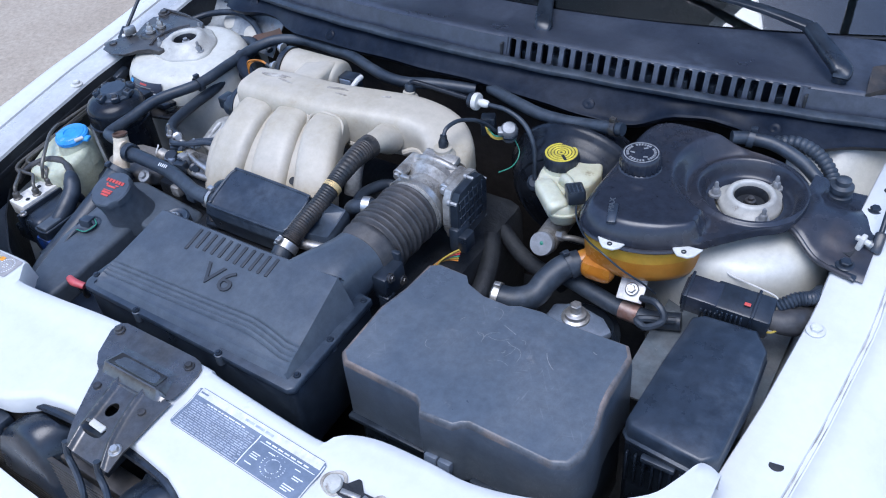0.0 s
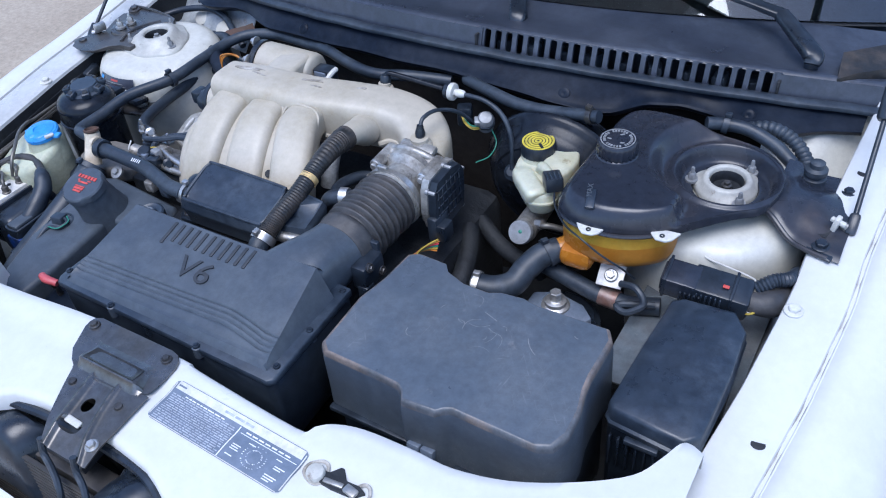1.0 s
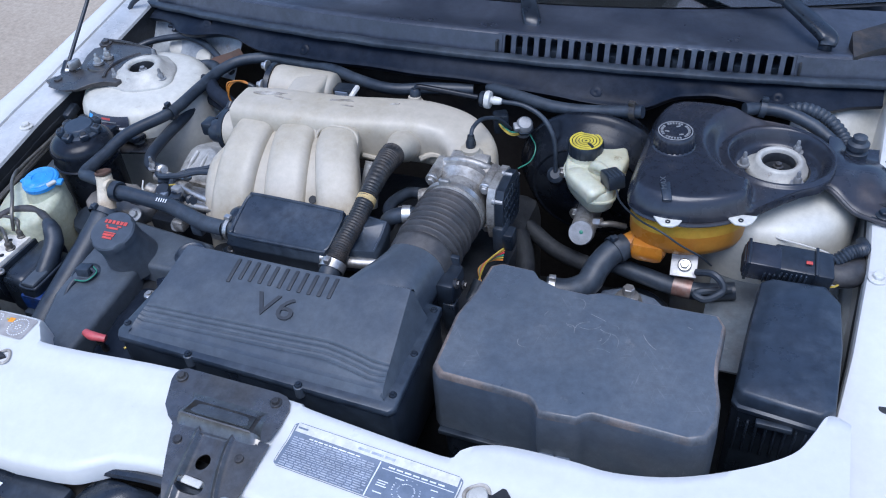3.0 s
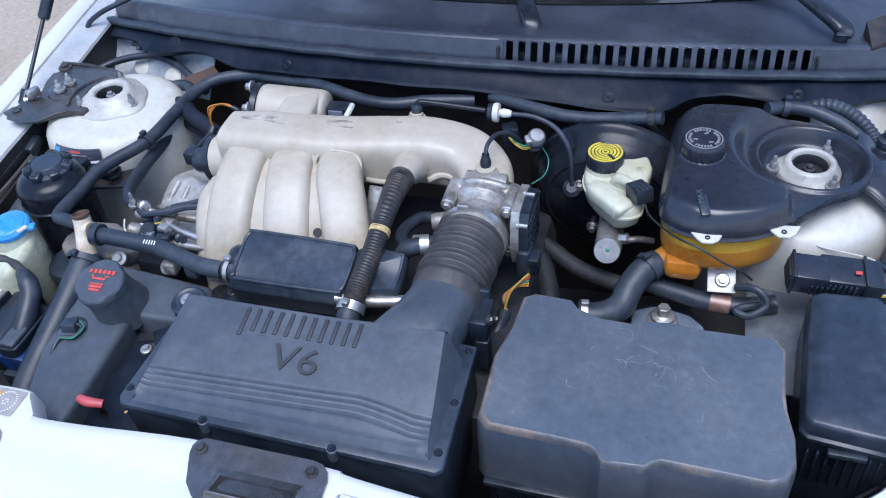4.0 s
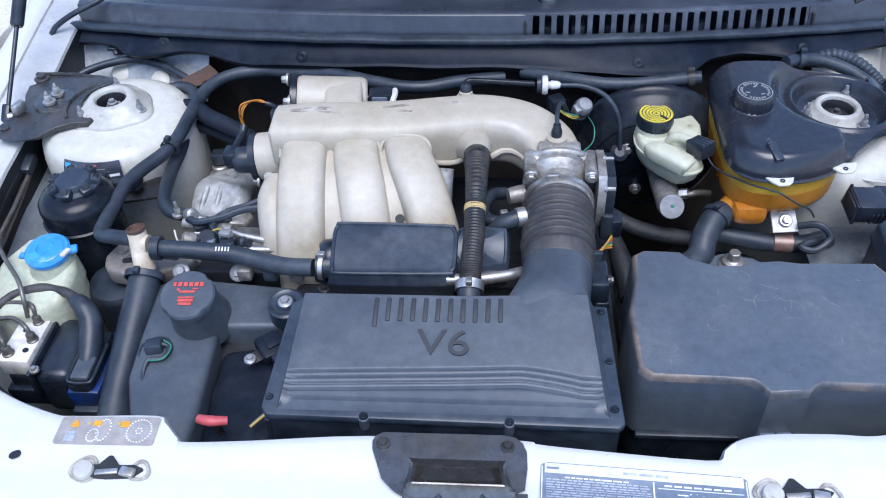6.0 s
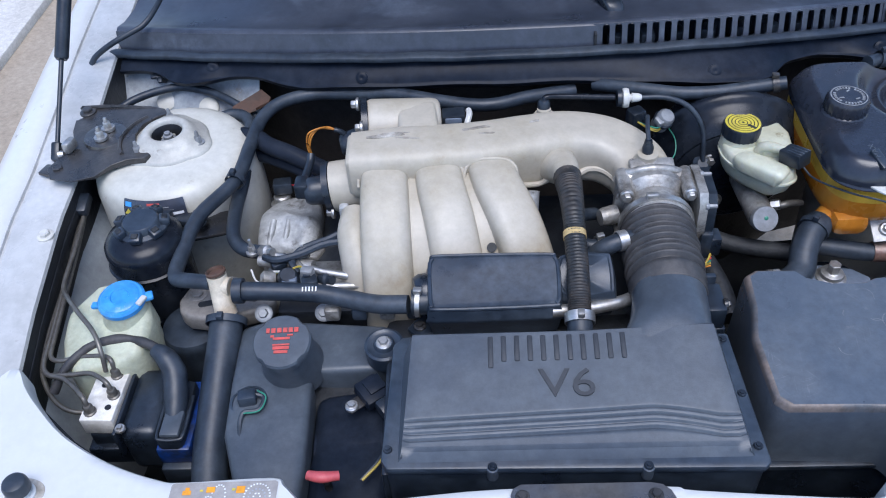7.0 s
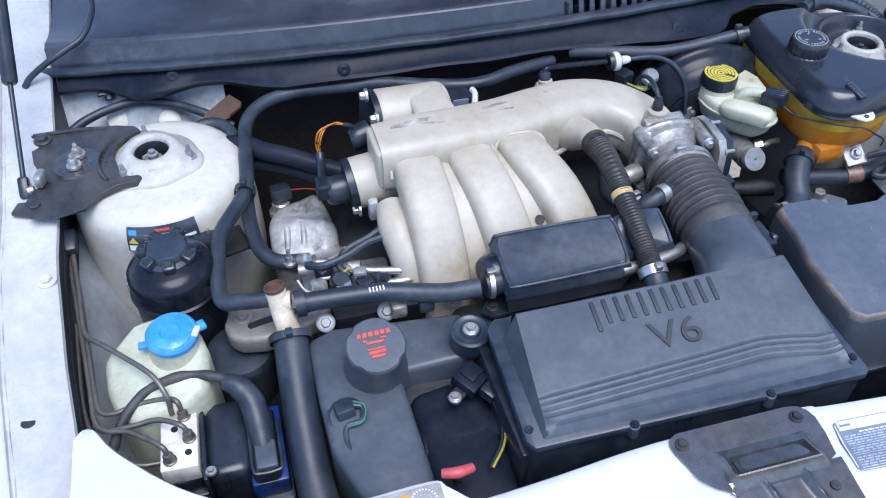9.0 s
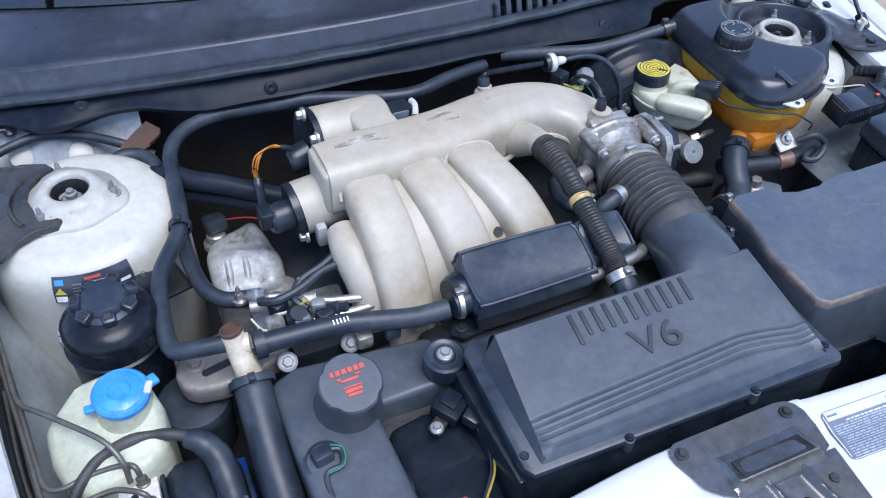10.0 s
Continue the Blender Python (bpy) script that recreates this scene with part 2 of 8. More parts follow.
DARKLABEL = mat("dark_blue_black_label", (0.035, 0.042, 0.062), 0.35, coat=0.5, second=(0.055, 0.06, 0.08), scale=40, bump=0.02)
STICKER = mat("blue_grey_sticker", (0.13, 0.16, 0.21), 0.4, coat=0.8, second=(0.17, 0.2, 0.25), scale=20, bump=0.02)
LABELW = mat("white_label_print", (0.72, 0.74, 0.76), 0.4, second=(0.6, 0.62, 0.64), scale=60, bump=0.02)
LABELG = mat("grey_label_field", (0.33, 0.31, 0.29), 0.35, bump=0.02)
ORANGEP = mat("orange_print", (0.8, 0.33, 0.02), 0.45, bump=0)
DISC = mat("dull_grey_zinc", (0.26, 0.27, 0.28), 0.5, metal=0.3, second=(0.18, 0.18, 0.18), scale=50)
GUTTER = mat("dusty_pale_sealer", (0.36, 0.355, 0.345), 0.6, second=(0.22, 0.215, 0.205), scale=25, amount=0.9, grain=200, bump=0.3, mottle=0.15)
TEEPL = mat("aged_beige_plastic", (0.60, 0.53, 0.41), 0.5, second=(0.42, 0.34, 0.24), scale=25, amount=0.9, grain=200, bump=0.1)
CONCRETE = mat("worn_concrete", (0.35, 0.295, 0.225), 0.85, second=(0.30, 0.25, 0.19), scale=2.4, amount=0.8, grain=60, bump=0.5, bump_dist=0.006, spot=(0.25, 0.205, 0.15), spot_scale=14, spot_cut=(0.58, 0.76), mottle=0.18, mottle_scale=45)
PALECON = mat("pale_kerb_concrete", (0.58, 0.56, 0.52), 0.85, second=(0.46, 0.44, 0.4), scale=3, amount=0.8, grain=80, bump=0.4, bump_dist=0.004)
MOUNTTAN = mat("tan_grey_mount_casting", (0.22, 0.205, 0.185), 0.55, metal=0.2, second=(0.15, 0.135, 0.12), scale=18, amount=0.9, grain=200, bump=0.4, bump_dist=0.001, spot=(0.08, 0.07, 0.06), spot_scale=40, spot_cut=(0.64, 0.76), mottle=0.2)
BLOCKPRINT = mat("dark_raised_plastic", (0.022, 0.026, 0.033), 0.6, second=(0.03, 0.035, 0.043), scale=20, amount=0.8, grain=500, bump=0.15)
GRIME = mat("brown_grey_grime", (0.27, 0.245, 0.205), 0.6, second=(0.42, 0.40, 0.36), scale=60, amount=0.9, grain=300, bump=0.2, mottle=0.3)
WORNEDGE = mat("worn_brown_edge", (0.088, 0.094, 0.104), 0.42, second=(0.19, 0.15, 0.125), scale=14, amount=0.9, grain=300, bump=0.2, mottle=0.3, sharp=(0.45, 0.65))
LIP = mat("clean_navy_black_plastic", (0.008, 0.012, 0.021), 0.36, second=(0.022, 0.027, 0.038), scale=6, amount=0.8, grain=500, bump=0.08, spec=0.10, mottle=0.2)
GLOSSB = mat("gloss_black_enamel", (0.00756, 0.01, 0.01568), 0.26, second=(0.01848, 0.022, 0.028), scale=12, amount=0.8, grain=300, bump=0.05, spec=0.26, rough_var=0.08, mottle=0.3)
SHELF = mat("stained_blue_grey_paint", (0.11, 0.132, 0.15), 0.45, second=(0.10, 0.105, 0.11), scale=14, amount=0.9, grain=260, bump=0.1, spot=(0.30, 0.31, 0.31), spot_scale=22, spot_cut=(0.6, 0.75), mottle=0.2)
MOUNTW = mat("dulled_white_mount_paint", (0.44, 0.435, 0.395), 0.42, second=(0.31, 0.30, 0.275), scale=16, amount=0.8, grain=260, bump=0.08, spot=(0.2, 0.17, 0.14), spot_scale=50, spot_cut=(0.6, 0.72), mottle=0.12)
HOSEB = mat("aged_brown_black_rubber", (0.018, 0.019, 0.020), 0.5, second=(0.046, 0.038, 0.032), scale=30, amount=0.9, grain=300, bump=0.3, bump_dist=0.001, mottle=0.35)
COPPER = mat("copper_coloured_sleeve", (0.24, 0.14, 0.11), 0.4, metal=0.4, second=(0.30, 0.25, 0.22), scale=60, amount=0.8, grain=300, bump=0.2)
# Steel of the latch box face; the dark it mirrors is in the base colour.
TRAYM = mat("dark_reflection_steel", (0.022, 0.020, 0.017), 0.30, metal=0.2, second=(0.036, 0.033, 0.028), scale=18, amount=0.9, grain=200, bump=0.1, mottle=0.2)
FELT = mat("brown_black_bulkhead_felt", (0.024, 0.020, 0.018), 0.8, second=(0.013, 0.012, 0.012), scale=9, amount=0.9, grain=200, bump=0.5, bump_dist=0.002, mottle=0.3)
SCUFF = mat("pale_plastic_scratch", (0.19, 0.20, 0.21), 0.5, second=(0.11, 0.12, 0.135), scale=180, amount=0.9, bump=0)
FINS = mat("radiator_fins", (0.055, 0.052, 0.05), 0.5, metal=0.5, second=(0.09, 0.08, 0.07), scale=30)


def glass_mat():
    m = bpy.data.materials.new("windscreen_glass")
    m.use_nodes = True
    b = m.node_tree.nodes["Principled BSDF"]
    b.inputs["Base Color"].default_value = (0.35, 0.42, 0.45, 1)
    b.inputs["Roughness"].default_value, b.inputs["IOR"].default_value, b.inputs["Transmission Weight"].default_value = 0.02, 1.8, 1.0
    return m


GLASS = glass_mat()


# ---- builders ----
def V(*a):
    return Vector(a[0] if len(a) == 1 else a)


def origin_of(ob):
    o = Vector()
    while ob:
        o += ob.location
        ob = ob.parent
    return o


def finish(bm, name, material, sharp=38):
    bmesh.ops.recalc_face_normals(bm, faces=bm.faces)
    cut = radians(sharp)
    for f in bm.faces:
        f.smooth = True
    for e in bm.edges:
        if len(e.link_faces) == 2 and e.calc_face_angle(0) > cut:
            e.smooth = False
    me = bpy.data.meshes.new(name)
    bm.to_mesh(me)
    bm.free()
    me.materials.append(material)
    return me


def part(name, bm, material, parent=None, label="", sharp=38):
    """One mesh under a thing or a part; the bmesh is given in world metres."""
    if parent:
        bmesh.ops.translate(bm, verts=bm.verts, vec=-origin_of(parent))
    ob = new(name, finish(bm, name, material, sharp))
    ob.parent = parent
    if label:
        tagged(ob, label)
    return ob


def thing(name, base, label, category, group="", kind=""):
    ob = new(name)
    ob.empty_display_size = 0.02
    ob.location = base
    return tagged(ob, label, category, group, kind)


def single(name, bm, material, base, label, category, group="", kind="", sharp=38):
    bmesh.ops.translate(bm, verts=bm.verts, vec=-Vector(base))
    ob = new(name, finish(bm, name, material, sharp))
    ob.location = base
    return tagged(ob, label, category, group, kind)


def add(bm, other):
    """Joins other into bm."""
    me = bpy.data.meshes.new("t")
    other.to_mesh(me)
    other.free()
    bm.from_mesh(me)
    bpy.data.meshes.remove(me)
    return bm


def turned(bm, at, rot):
    bmesh.ops.transform(bm, matrix=pose(*at, *rot), verts=bm.verts)
    return bm


def bevel(bm, width, seg=2, angle=30):
    if width:
        edges = [e for e in bm.edges if len(e.link_faces) == 2 and e.calc_face_angle(0) > radians(angle)]
        bmesh.ops.bevel(bm, geom=edges, offset=width, segments=seg, profile=0.5, affect="EDGES", clamp_overlap=True)
    return bm


def rbox(at, size, bev=0.004, rot=(0, 0, 0), seg=2, top=(1, 1)):
    """A box with rounded edges; top: how far its upper face narrows."""
    bm = bmesh.new()
    bmesh.ops.create_cube(bm, size=1)
    for v in bm.verts:
        k = top if v.co.z > 0 else (1, 1)
        v.co = Vector((v.co.x * size[0] * k[0], v.co.y * size[1] * k[1], v.co.z * size[2]))
    bevel(bm, bev, seg)
    return turned(bm, at, rot)


def rings(loops, caps=(True, True), closed=False):
    bm = bmesh.new()
    rows = [[bm.verts.new(p) for p in loop] for loop in loops]
    n = len(rows[0])
    pairs = list(zip(rows, rows[1:])) + ([(rows[-1], rows[0])] if closed else [])
    for a, b in pairs:
        for i in range(n):
            j = (i + 1) % n
            bm.faces.new((a[i], a[j], b[j], b[i]))
    if not closed:
        if caps[0]:
            bm.faces.new(rows[0][::-1])
        if caps[1]:
            bm.faces.new(rows[-1])
    return bm


def prism(outline, z0, z1, bev=0.0, seg=2, lift=None, inset=None):
    """A plate from an outline in plan; lift(x, y) is added to its upper face; inset: how far the upper outline shrinks."""
    cx = sum(p[0] for p in outline) / len(outline)
    cy = sum(p[1] for p in outline) / len(outline)
    k = inset or 0
    low = [V(x, y, z0) for x, y in outline]
    up = []
    for x, y in outline:
        d = Vector((cx - x, cy - y))
        d = d.normalized() * k if k else Vector((0, 0))
        up.append(V(x + d.x, y + d.y, z1 + (lift(x, y) if lift else 0)))
    bm = rings([low, up])
    bmesh.ops.recalc_face_normals(bm, faces=bm.faces)
    return bevel(bm, bev, seg)


def smooth_line(pts, n=6, closed=False):
    """A Catmull-Rom line through pts."""
    pts = [Vector(p) for p in pts]
    out = []
    m = len(pts)
    spans = range(m if closed else m - 1)
    for i in spans:
        if closed:
            a, b, c, d = (pts[(i + k) % m] for k in (-1, 0, 1, 2))
        else:
            b, c = pts[i], pts[i + 1]
            a = pts[i - 1] if i else b * 2 - c
            d = pts[i + 2] if i + 2 < m else c * 2 - b
        for s in range(n):
            t = s / n
            out.append(0.5 * (2 * b + (c - a) * t + (2 * a - 5 * b + 4 * c - d) * t * t + (3 * b - a - 3 * c + d) * t ** 3))
    if not closed:
        out.append(pts[-1].copy())
    return out


def sgn_pow(x, k):
    return math.copysign(abs(x) ** k, x)


def tube(pts, r, seg=12, n=6, ribs=0, depth=0.0, flat=1.0, caps=(True, True), wobble=0.0, square=1.0):
    """A hose along a smooth line; r: a radius, or one for each point; ribs: how many raised rings run along it."""
    line = smooth_line(pts, n)
    m = len(line)
    if ribs:
        steps = ribs * 4
        dense = []
        for k in range(steps + 1):
            f = k / steps * (m - 1)
            i = min(int(f), m - 2)
            dense.append(line[i].lerp(line[i + 1], f - i))
        line, m = dense, len(dense)
    rs = r if isinstance(r, (list, tuple)) else [r] * len(pts)
    loops = []
    up = Vector((0, 0, 1))
    for k, p in enumerate(line):
        d = (line[min(k + 1, m - 1)] - line[max(k - 1, 0)]).normalized()
        side = d.cross(up)
        if side.length < 0.15:
            side = d.cross(Vector((1, 0, 0)))
        side.normalize()
        top = side.cross(d)
        f = k / (m - 1) * (len(rs) - 1)
        i = min(int(f), len(rs) - 2) if len(rs) > 1 else 0
        rad = rs[i] + (rs[min(i + 1, len(rs) - 1)] - rs[i]) * (f - i)
        if ribs:
            rad += depth * (0, 0.7, 1, 0.7)[k % 4]
        if wobble:
            rad += wobble * noise.noise(p * 60)
        loops.append([p + side * (rad * sgn_pow(math.cos(a), square)) + top * (rad * flat * sgn_pow(math.sin(a), square)) for a in (2 * math.pi * j / seg for j in range(seg))])
    return rings(loops, caps)


def lathe(profile, at=(0, 0, 0), axis=(0, 0, 1), seg=32, wave=None, loop_=False, caps=(True, True)):
    """Turns a profile of (radius, height) round an axis; wave(angle, r, h) may change the radius; loop_: an open ring."""
    q = Vector((0, 0, 1)).rotation_difference(Vector(axis).normalized()).to_matrix().to_4x4()
    loops = []
    for r, h in profile:
        loop = []
        for j in range(seg):
            a = 2 * math.pi * j / seg
            rad = max(r, 1e-5)
            if wave:
                rad *= wave(a, r, h)
            loop.append(V(rad * math.cos(a), rad * math.sin(a), h))
        loops.append(loop)
    bm = rings(loops, caps, loop_)
    bmesh.ops.transform(bm, matrix=Matrix.Translation(at) @ q, verts=bm.verts)
    return bm


def sheet(fn, us, vs, thick=0.0):
    """A skin fn(u, v) over two lists of steps, thickened downwards along its normals."""
    bm = bmesh.new()
    g = [[bm.verts.new(fn(u, v)) for v in vs] for u in us]
    for i in range(len(us) - 1):
        for j in range(len(vs) - 1):
            bm.faces.new((g[i][j], g[i + 1][j], g[i + 1][j + 1], g[i][j + 1]))
    bmesh.ops.recalc_face_normals(bm, faces=bm.faces)
    if thick:
        bmesh.ops.solidify(bm, geom=bm.faces[:], thickness=thick)
    return bm


def steps(a, b, n):
    return [a + (b - a) * i / n for i in range(n + 1)]


def interp(table, x):
    """A straight-line table look-up."""
    if x <= table[0][0]:
        return table[0][1]
    for (x0, y0), (x1, y1) in zip(table, table[1:]):
        if x <= x1:
            return y0 + (y1 - y0) * (x - x0) / (x1 - x0)
    return table[-1][1]


def bolt(at, r=0.006, h=0.006, axis=(0, 0, 1), washer=1.6):
    """A flanged hex head."""
    bm = lathe([(0, -0.002), (r * washer, -0.002), (r * washer, 0.001), (r * washer * 0.85, 0.0022), (r * 1.05, 0.0022)], at, axis, 20)
    add(bm, lathe([(r, 0.001), (r, h), (r * 0.85, h + 0.0012), (0, h + 0.0012)], at, axis, 6))
    return bm


def stud(at, axis=(0, 0, 1), r=0.0065, h=0.026):
    """A nut on a threaded stud."""
    bm = lathe([(0, -0.003), (r * 1.7, -0.003), (r * 1.7, 0.001), (r, 0.001)], at, axis, 18)
    add(bm, lathe([(r * 1.05, 0.0), (r * 1.05, 0.009), (r * 0.8, 0.011)], at, axis, 6))
    add(bm, lathe([(r * 0.55, 0.0), (r * 0.55, h * 0.85), (r * 0.4, h)], at, axis, 10))
    return bm


def clamp_ring(a, b, r, width=0.009, th=0.0016):
    """A hose clip round the axis from a to b, with its screw housing."""
    a, b = Vector(a), Vector(b)
    d = (b - a).normalized()
    bm = lathe([(r, -width / 2), (r + th, -width / 2), (r + th, width / 2), (r, width / 2)], a, d, 24, loop_=True)
    side = d.cross(Vector((0, 0, 1))).normalized()
    top = side.cross(d)
    add(bm, turned(rbox((0, 0, 0), (0.008, 0.010, 0.007), 0.001), a + top * (r + 0.004), (0, 0, math.degrees(math.atan2(d.y, d.x)) + 90)))
    return bm


def text_mesh(body, size, depth):
    """Raised letters as a bmesh that lies in the plan, its foot at the origin."""
    cu = bpy.data.curves.new("letters", "FONT")
    cu.body, cu.size, cu.extrude = body, size, depth
    cu.resolution_u = 3
    tmp = bpy.data.objects.new("letters", cu)
    me = tmp.to_mesh()
    bm = bmesh.new()
    bm.from_mesh(me)
    tmp.to_mesh_clear()
    bpy.data.objects.remove(tmp)
    bpy.data.curves.remove(cu)
    return bm


# ---- ground ----
def ground():
    def skin(u, v):
        return V(u, v, 0.004 * noise.noise(V(u, v, 0) * 0.7))
    g = sorted(set([-400, -150, -60, -25, -12, 12, 25, 60, 150, 400] + [round(-8 + 0.5 * i, 2) for i in range(33)]))
    single("ground", sheet(skin, g, g), CONCRETE, (0, 0, 0), "worn beige concrete yard the car stands on", "ground", kind="structure")
    kerb = rbox((-2.03, 3.0, 0.012), (0.20, 18.0, 0.05), 0.008)
    single("kerb", kerb, PALECON, (-2.03, 3.0, 0.0), "pale concrete kerb strip beside the car", "kerb", kind="structure")


ground()

# ---- car body ----
car = thing("car_body", (0, 0.4, 0.0), "white saloon car front end with its bonnet open", "car")


def fender_z(y):
    return 0.814 + 0.118 * y


FENDER_IN = [(-0.3, 0.61), (0.0, 0.640), (0.16, 0.657), (0.30, 0.676), (0.46, 0.690), (0.55, 0.690), (0.70, 0.699), (0.85, 0.708), (1.2, 0.72)]
FENDER_CUT = [(-0.004, -0.075), (0.0, -0.006), (0.0015, -0.0015), (0.006, 0.0), (0.030, 0.0005), (0.058, 0.0), (0.0635, -0.0012), (0.065, -0.0055), (0.0715, -0.005), (0.073, 0.000),
              (0.078, 0.0035), (0.086, 0.0060), (0.098, 0.0062), (0.112, 0.0025), (0.128, -0.006), (0.146, -0.022), (0.162, -0.046), (0.175, -0.085), (0.186, -0.19), (0.190, -0.45)]


def fender(side):
    def skin(u, v):
        dx, dz = FENDER_CUT[v]
        if dx > 0.079:
            dx = 0.079 + (dx - 0.079) * interp([(0.0, 1.35), (0.35, 1.15), (0.64, 0.95), (1.05, 0.75)], u)
        return V(side * (interp(FENDER_IN, u) + dx), u, fender_z(u) + dz)
    n_in = 10
    f = part("fender", sheet(skin, steps(0.02, 1.15, 40), range(n_in - 1, len(FENDER_CUT)), 0.0015), WHITE, car, "white painted outer fender", 50)
    # Turned-down edge: near-black on the left, white on the right.
    part("flange_skirt", sheet(skin, steps(0.02, 1.15, 40), range(2), 0.0015), DARK if side < 0 else WHITE, f, "dark turned-down edge of the left wing" if side < 0 else "white turned-down edge", 50)
    # Left flange: dirt and a dim grazing reflection, both in the colour.
    part("fender_flange", sheet(skin, steps(0.02, 1.15, 40), range(1, n_in), 0.0015), FLANGE if side < 0 else WHITE, f, "dirty bolted inner flange, darkened for its dull reflection" if side < 0 else "white bolted inner flange", 50)
    strip = sheet(lambda u, v: V(side * (interp(FENDER_IN, u) + 0.0655 + 0.0055 * v), u, fender_z(u) - 0.0030 - 0.0015 * math.sin(v * 3.1) + 0.0006 * math.sin(u * 90)), steps(0.03, 1.13, 60), steps(0, 1, 4), 0.002)
    part("drip_channel", strip, GUTTER, f, "dusty grey sealed channel")
    for y, dx in ((0.43, 0.012),):
        part("bolt", bolt((side * (interp(FENDER_IN, y) + dx), y, fender_z(y) + 0.002), 0.0075, 0.006), WHITEPL, f)
    for y, dx in ((0.24, 0.045), (0.705, 0.022)):
        hole = lathe([(0, -0.001), (0.0075, -0.001), (0.0085, 0.0006), (0.0072, 0.0012), (0, 0.0012)], (side * (interp(FENDER_IN, y) + dx), y, fender_z(y) + 0.0004), (0, 0, 1), 20, lambda a, r, h: 1 + 0.28 * abs(math.sin(a)))
        part("hole", hole, DARK, f)
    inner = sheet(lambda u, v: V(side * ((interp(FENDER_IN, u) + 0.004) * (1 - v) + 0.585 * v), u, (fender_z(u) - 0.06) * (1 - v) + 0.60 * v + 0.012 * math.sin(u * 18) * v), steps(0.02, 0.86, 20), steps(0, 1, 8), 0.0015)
    part("inner_wing", inner, WHITE_IN, car, "pale blue-grey inner wing panel")
    # Thin near-black strip just below the flange's inner edge.
    seal = tube([(side * (interp(FENDER_IN, y) + 0.000), y, fender_z(y) - 0.03) for y in steps(0.17, 0.70, 8)], 0.0045, 8, 3, flat=2.0)
    part("wing_edge_strip", seal, DARK, car)
    return f


fender(1)
fender(-1)

# cross panel over the radiator
SLAM_REAR = [(-0.652, 0.176), (-0.643, 0.186), (-0.632, 0.182), (-0.618, 0.160), (-0.597, 0.136), (-0.55, 0.092), (-0.49, 0.056), (-0.43, 0.034), (-0.40, 0.031), (-0.313, 0.034), (-0.298, 0.025), (-0.28, 0.007), (-0.27, 0.002), (-0.20, 0.006),
             (-0.08, 0.016), (0.08, 0.016), (0.11, 0.011), (0.268, 0.0), (0.284, 0.009), (0.303, 0.024), (0.337, 0.034), (0.40, 0.037), (0.448, 0.037), (0.508, 0.052), (0.569, 0.083), (0.615, 0.117), (0.633, 0.148), (0.645, 0.176), (0.656, 0.180), (0.670, 0.174)]
SLAM_FRONT = [(-0.67, -0.02), (-0.50, -0.11), (-0.36, -0.15), (-0.20, -0.152), (-0.13, -0.145), (-0.105, -0.135), (-0.085, -0.118), (-0.03, -0.108), (0.05, -0.108), (0.10, -0.112), (0.15, -0.118), (0.20, -0.140), (0.36, -0.15), (0.50, -0.11), (0.67, -0.02)]


SLAM_REAR = [(p.x, p.y) for p in smooth_line([V(x, y, 0) for x, y in SLAM_REAR], 4)]


def slam_z(x, y):
    return 0.886 - 0.012 * x * x + 0.10 * min(0, y + 0.01) - 0.0035 * math.exp(-((y + 0.035) / 0.012) ** 2) * (abs(x) < 0.62)


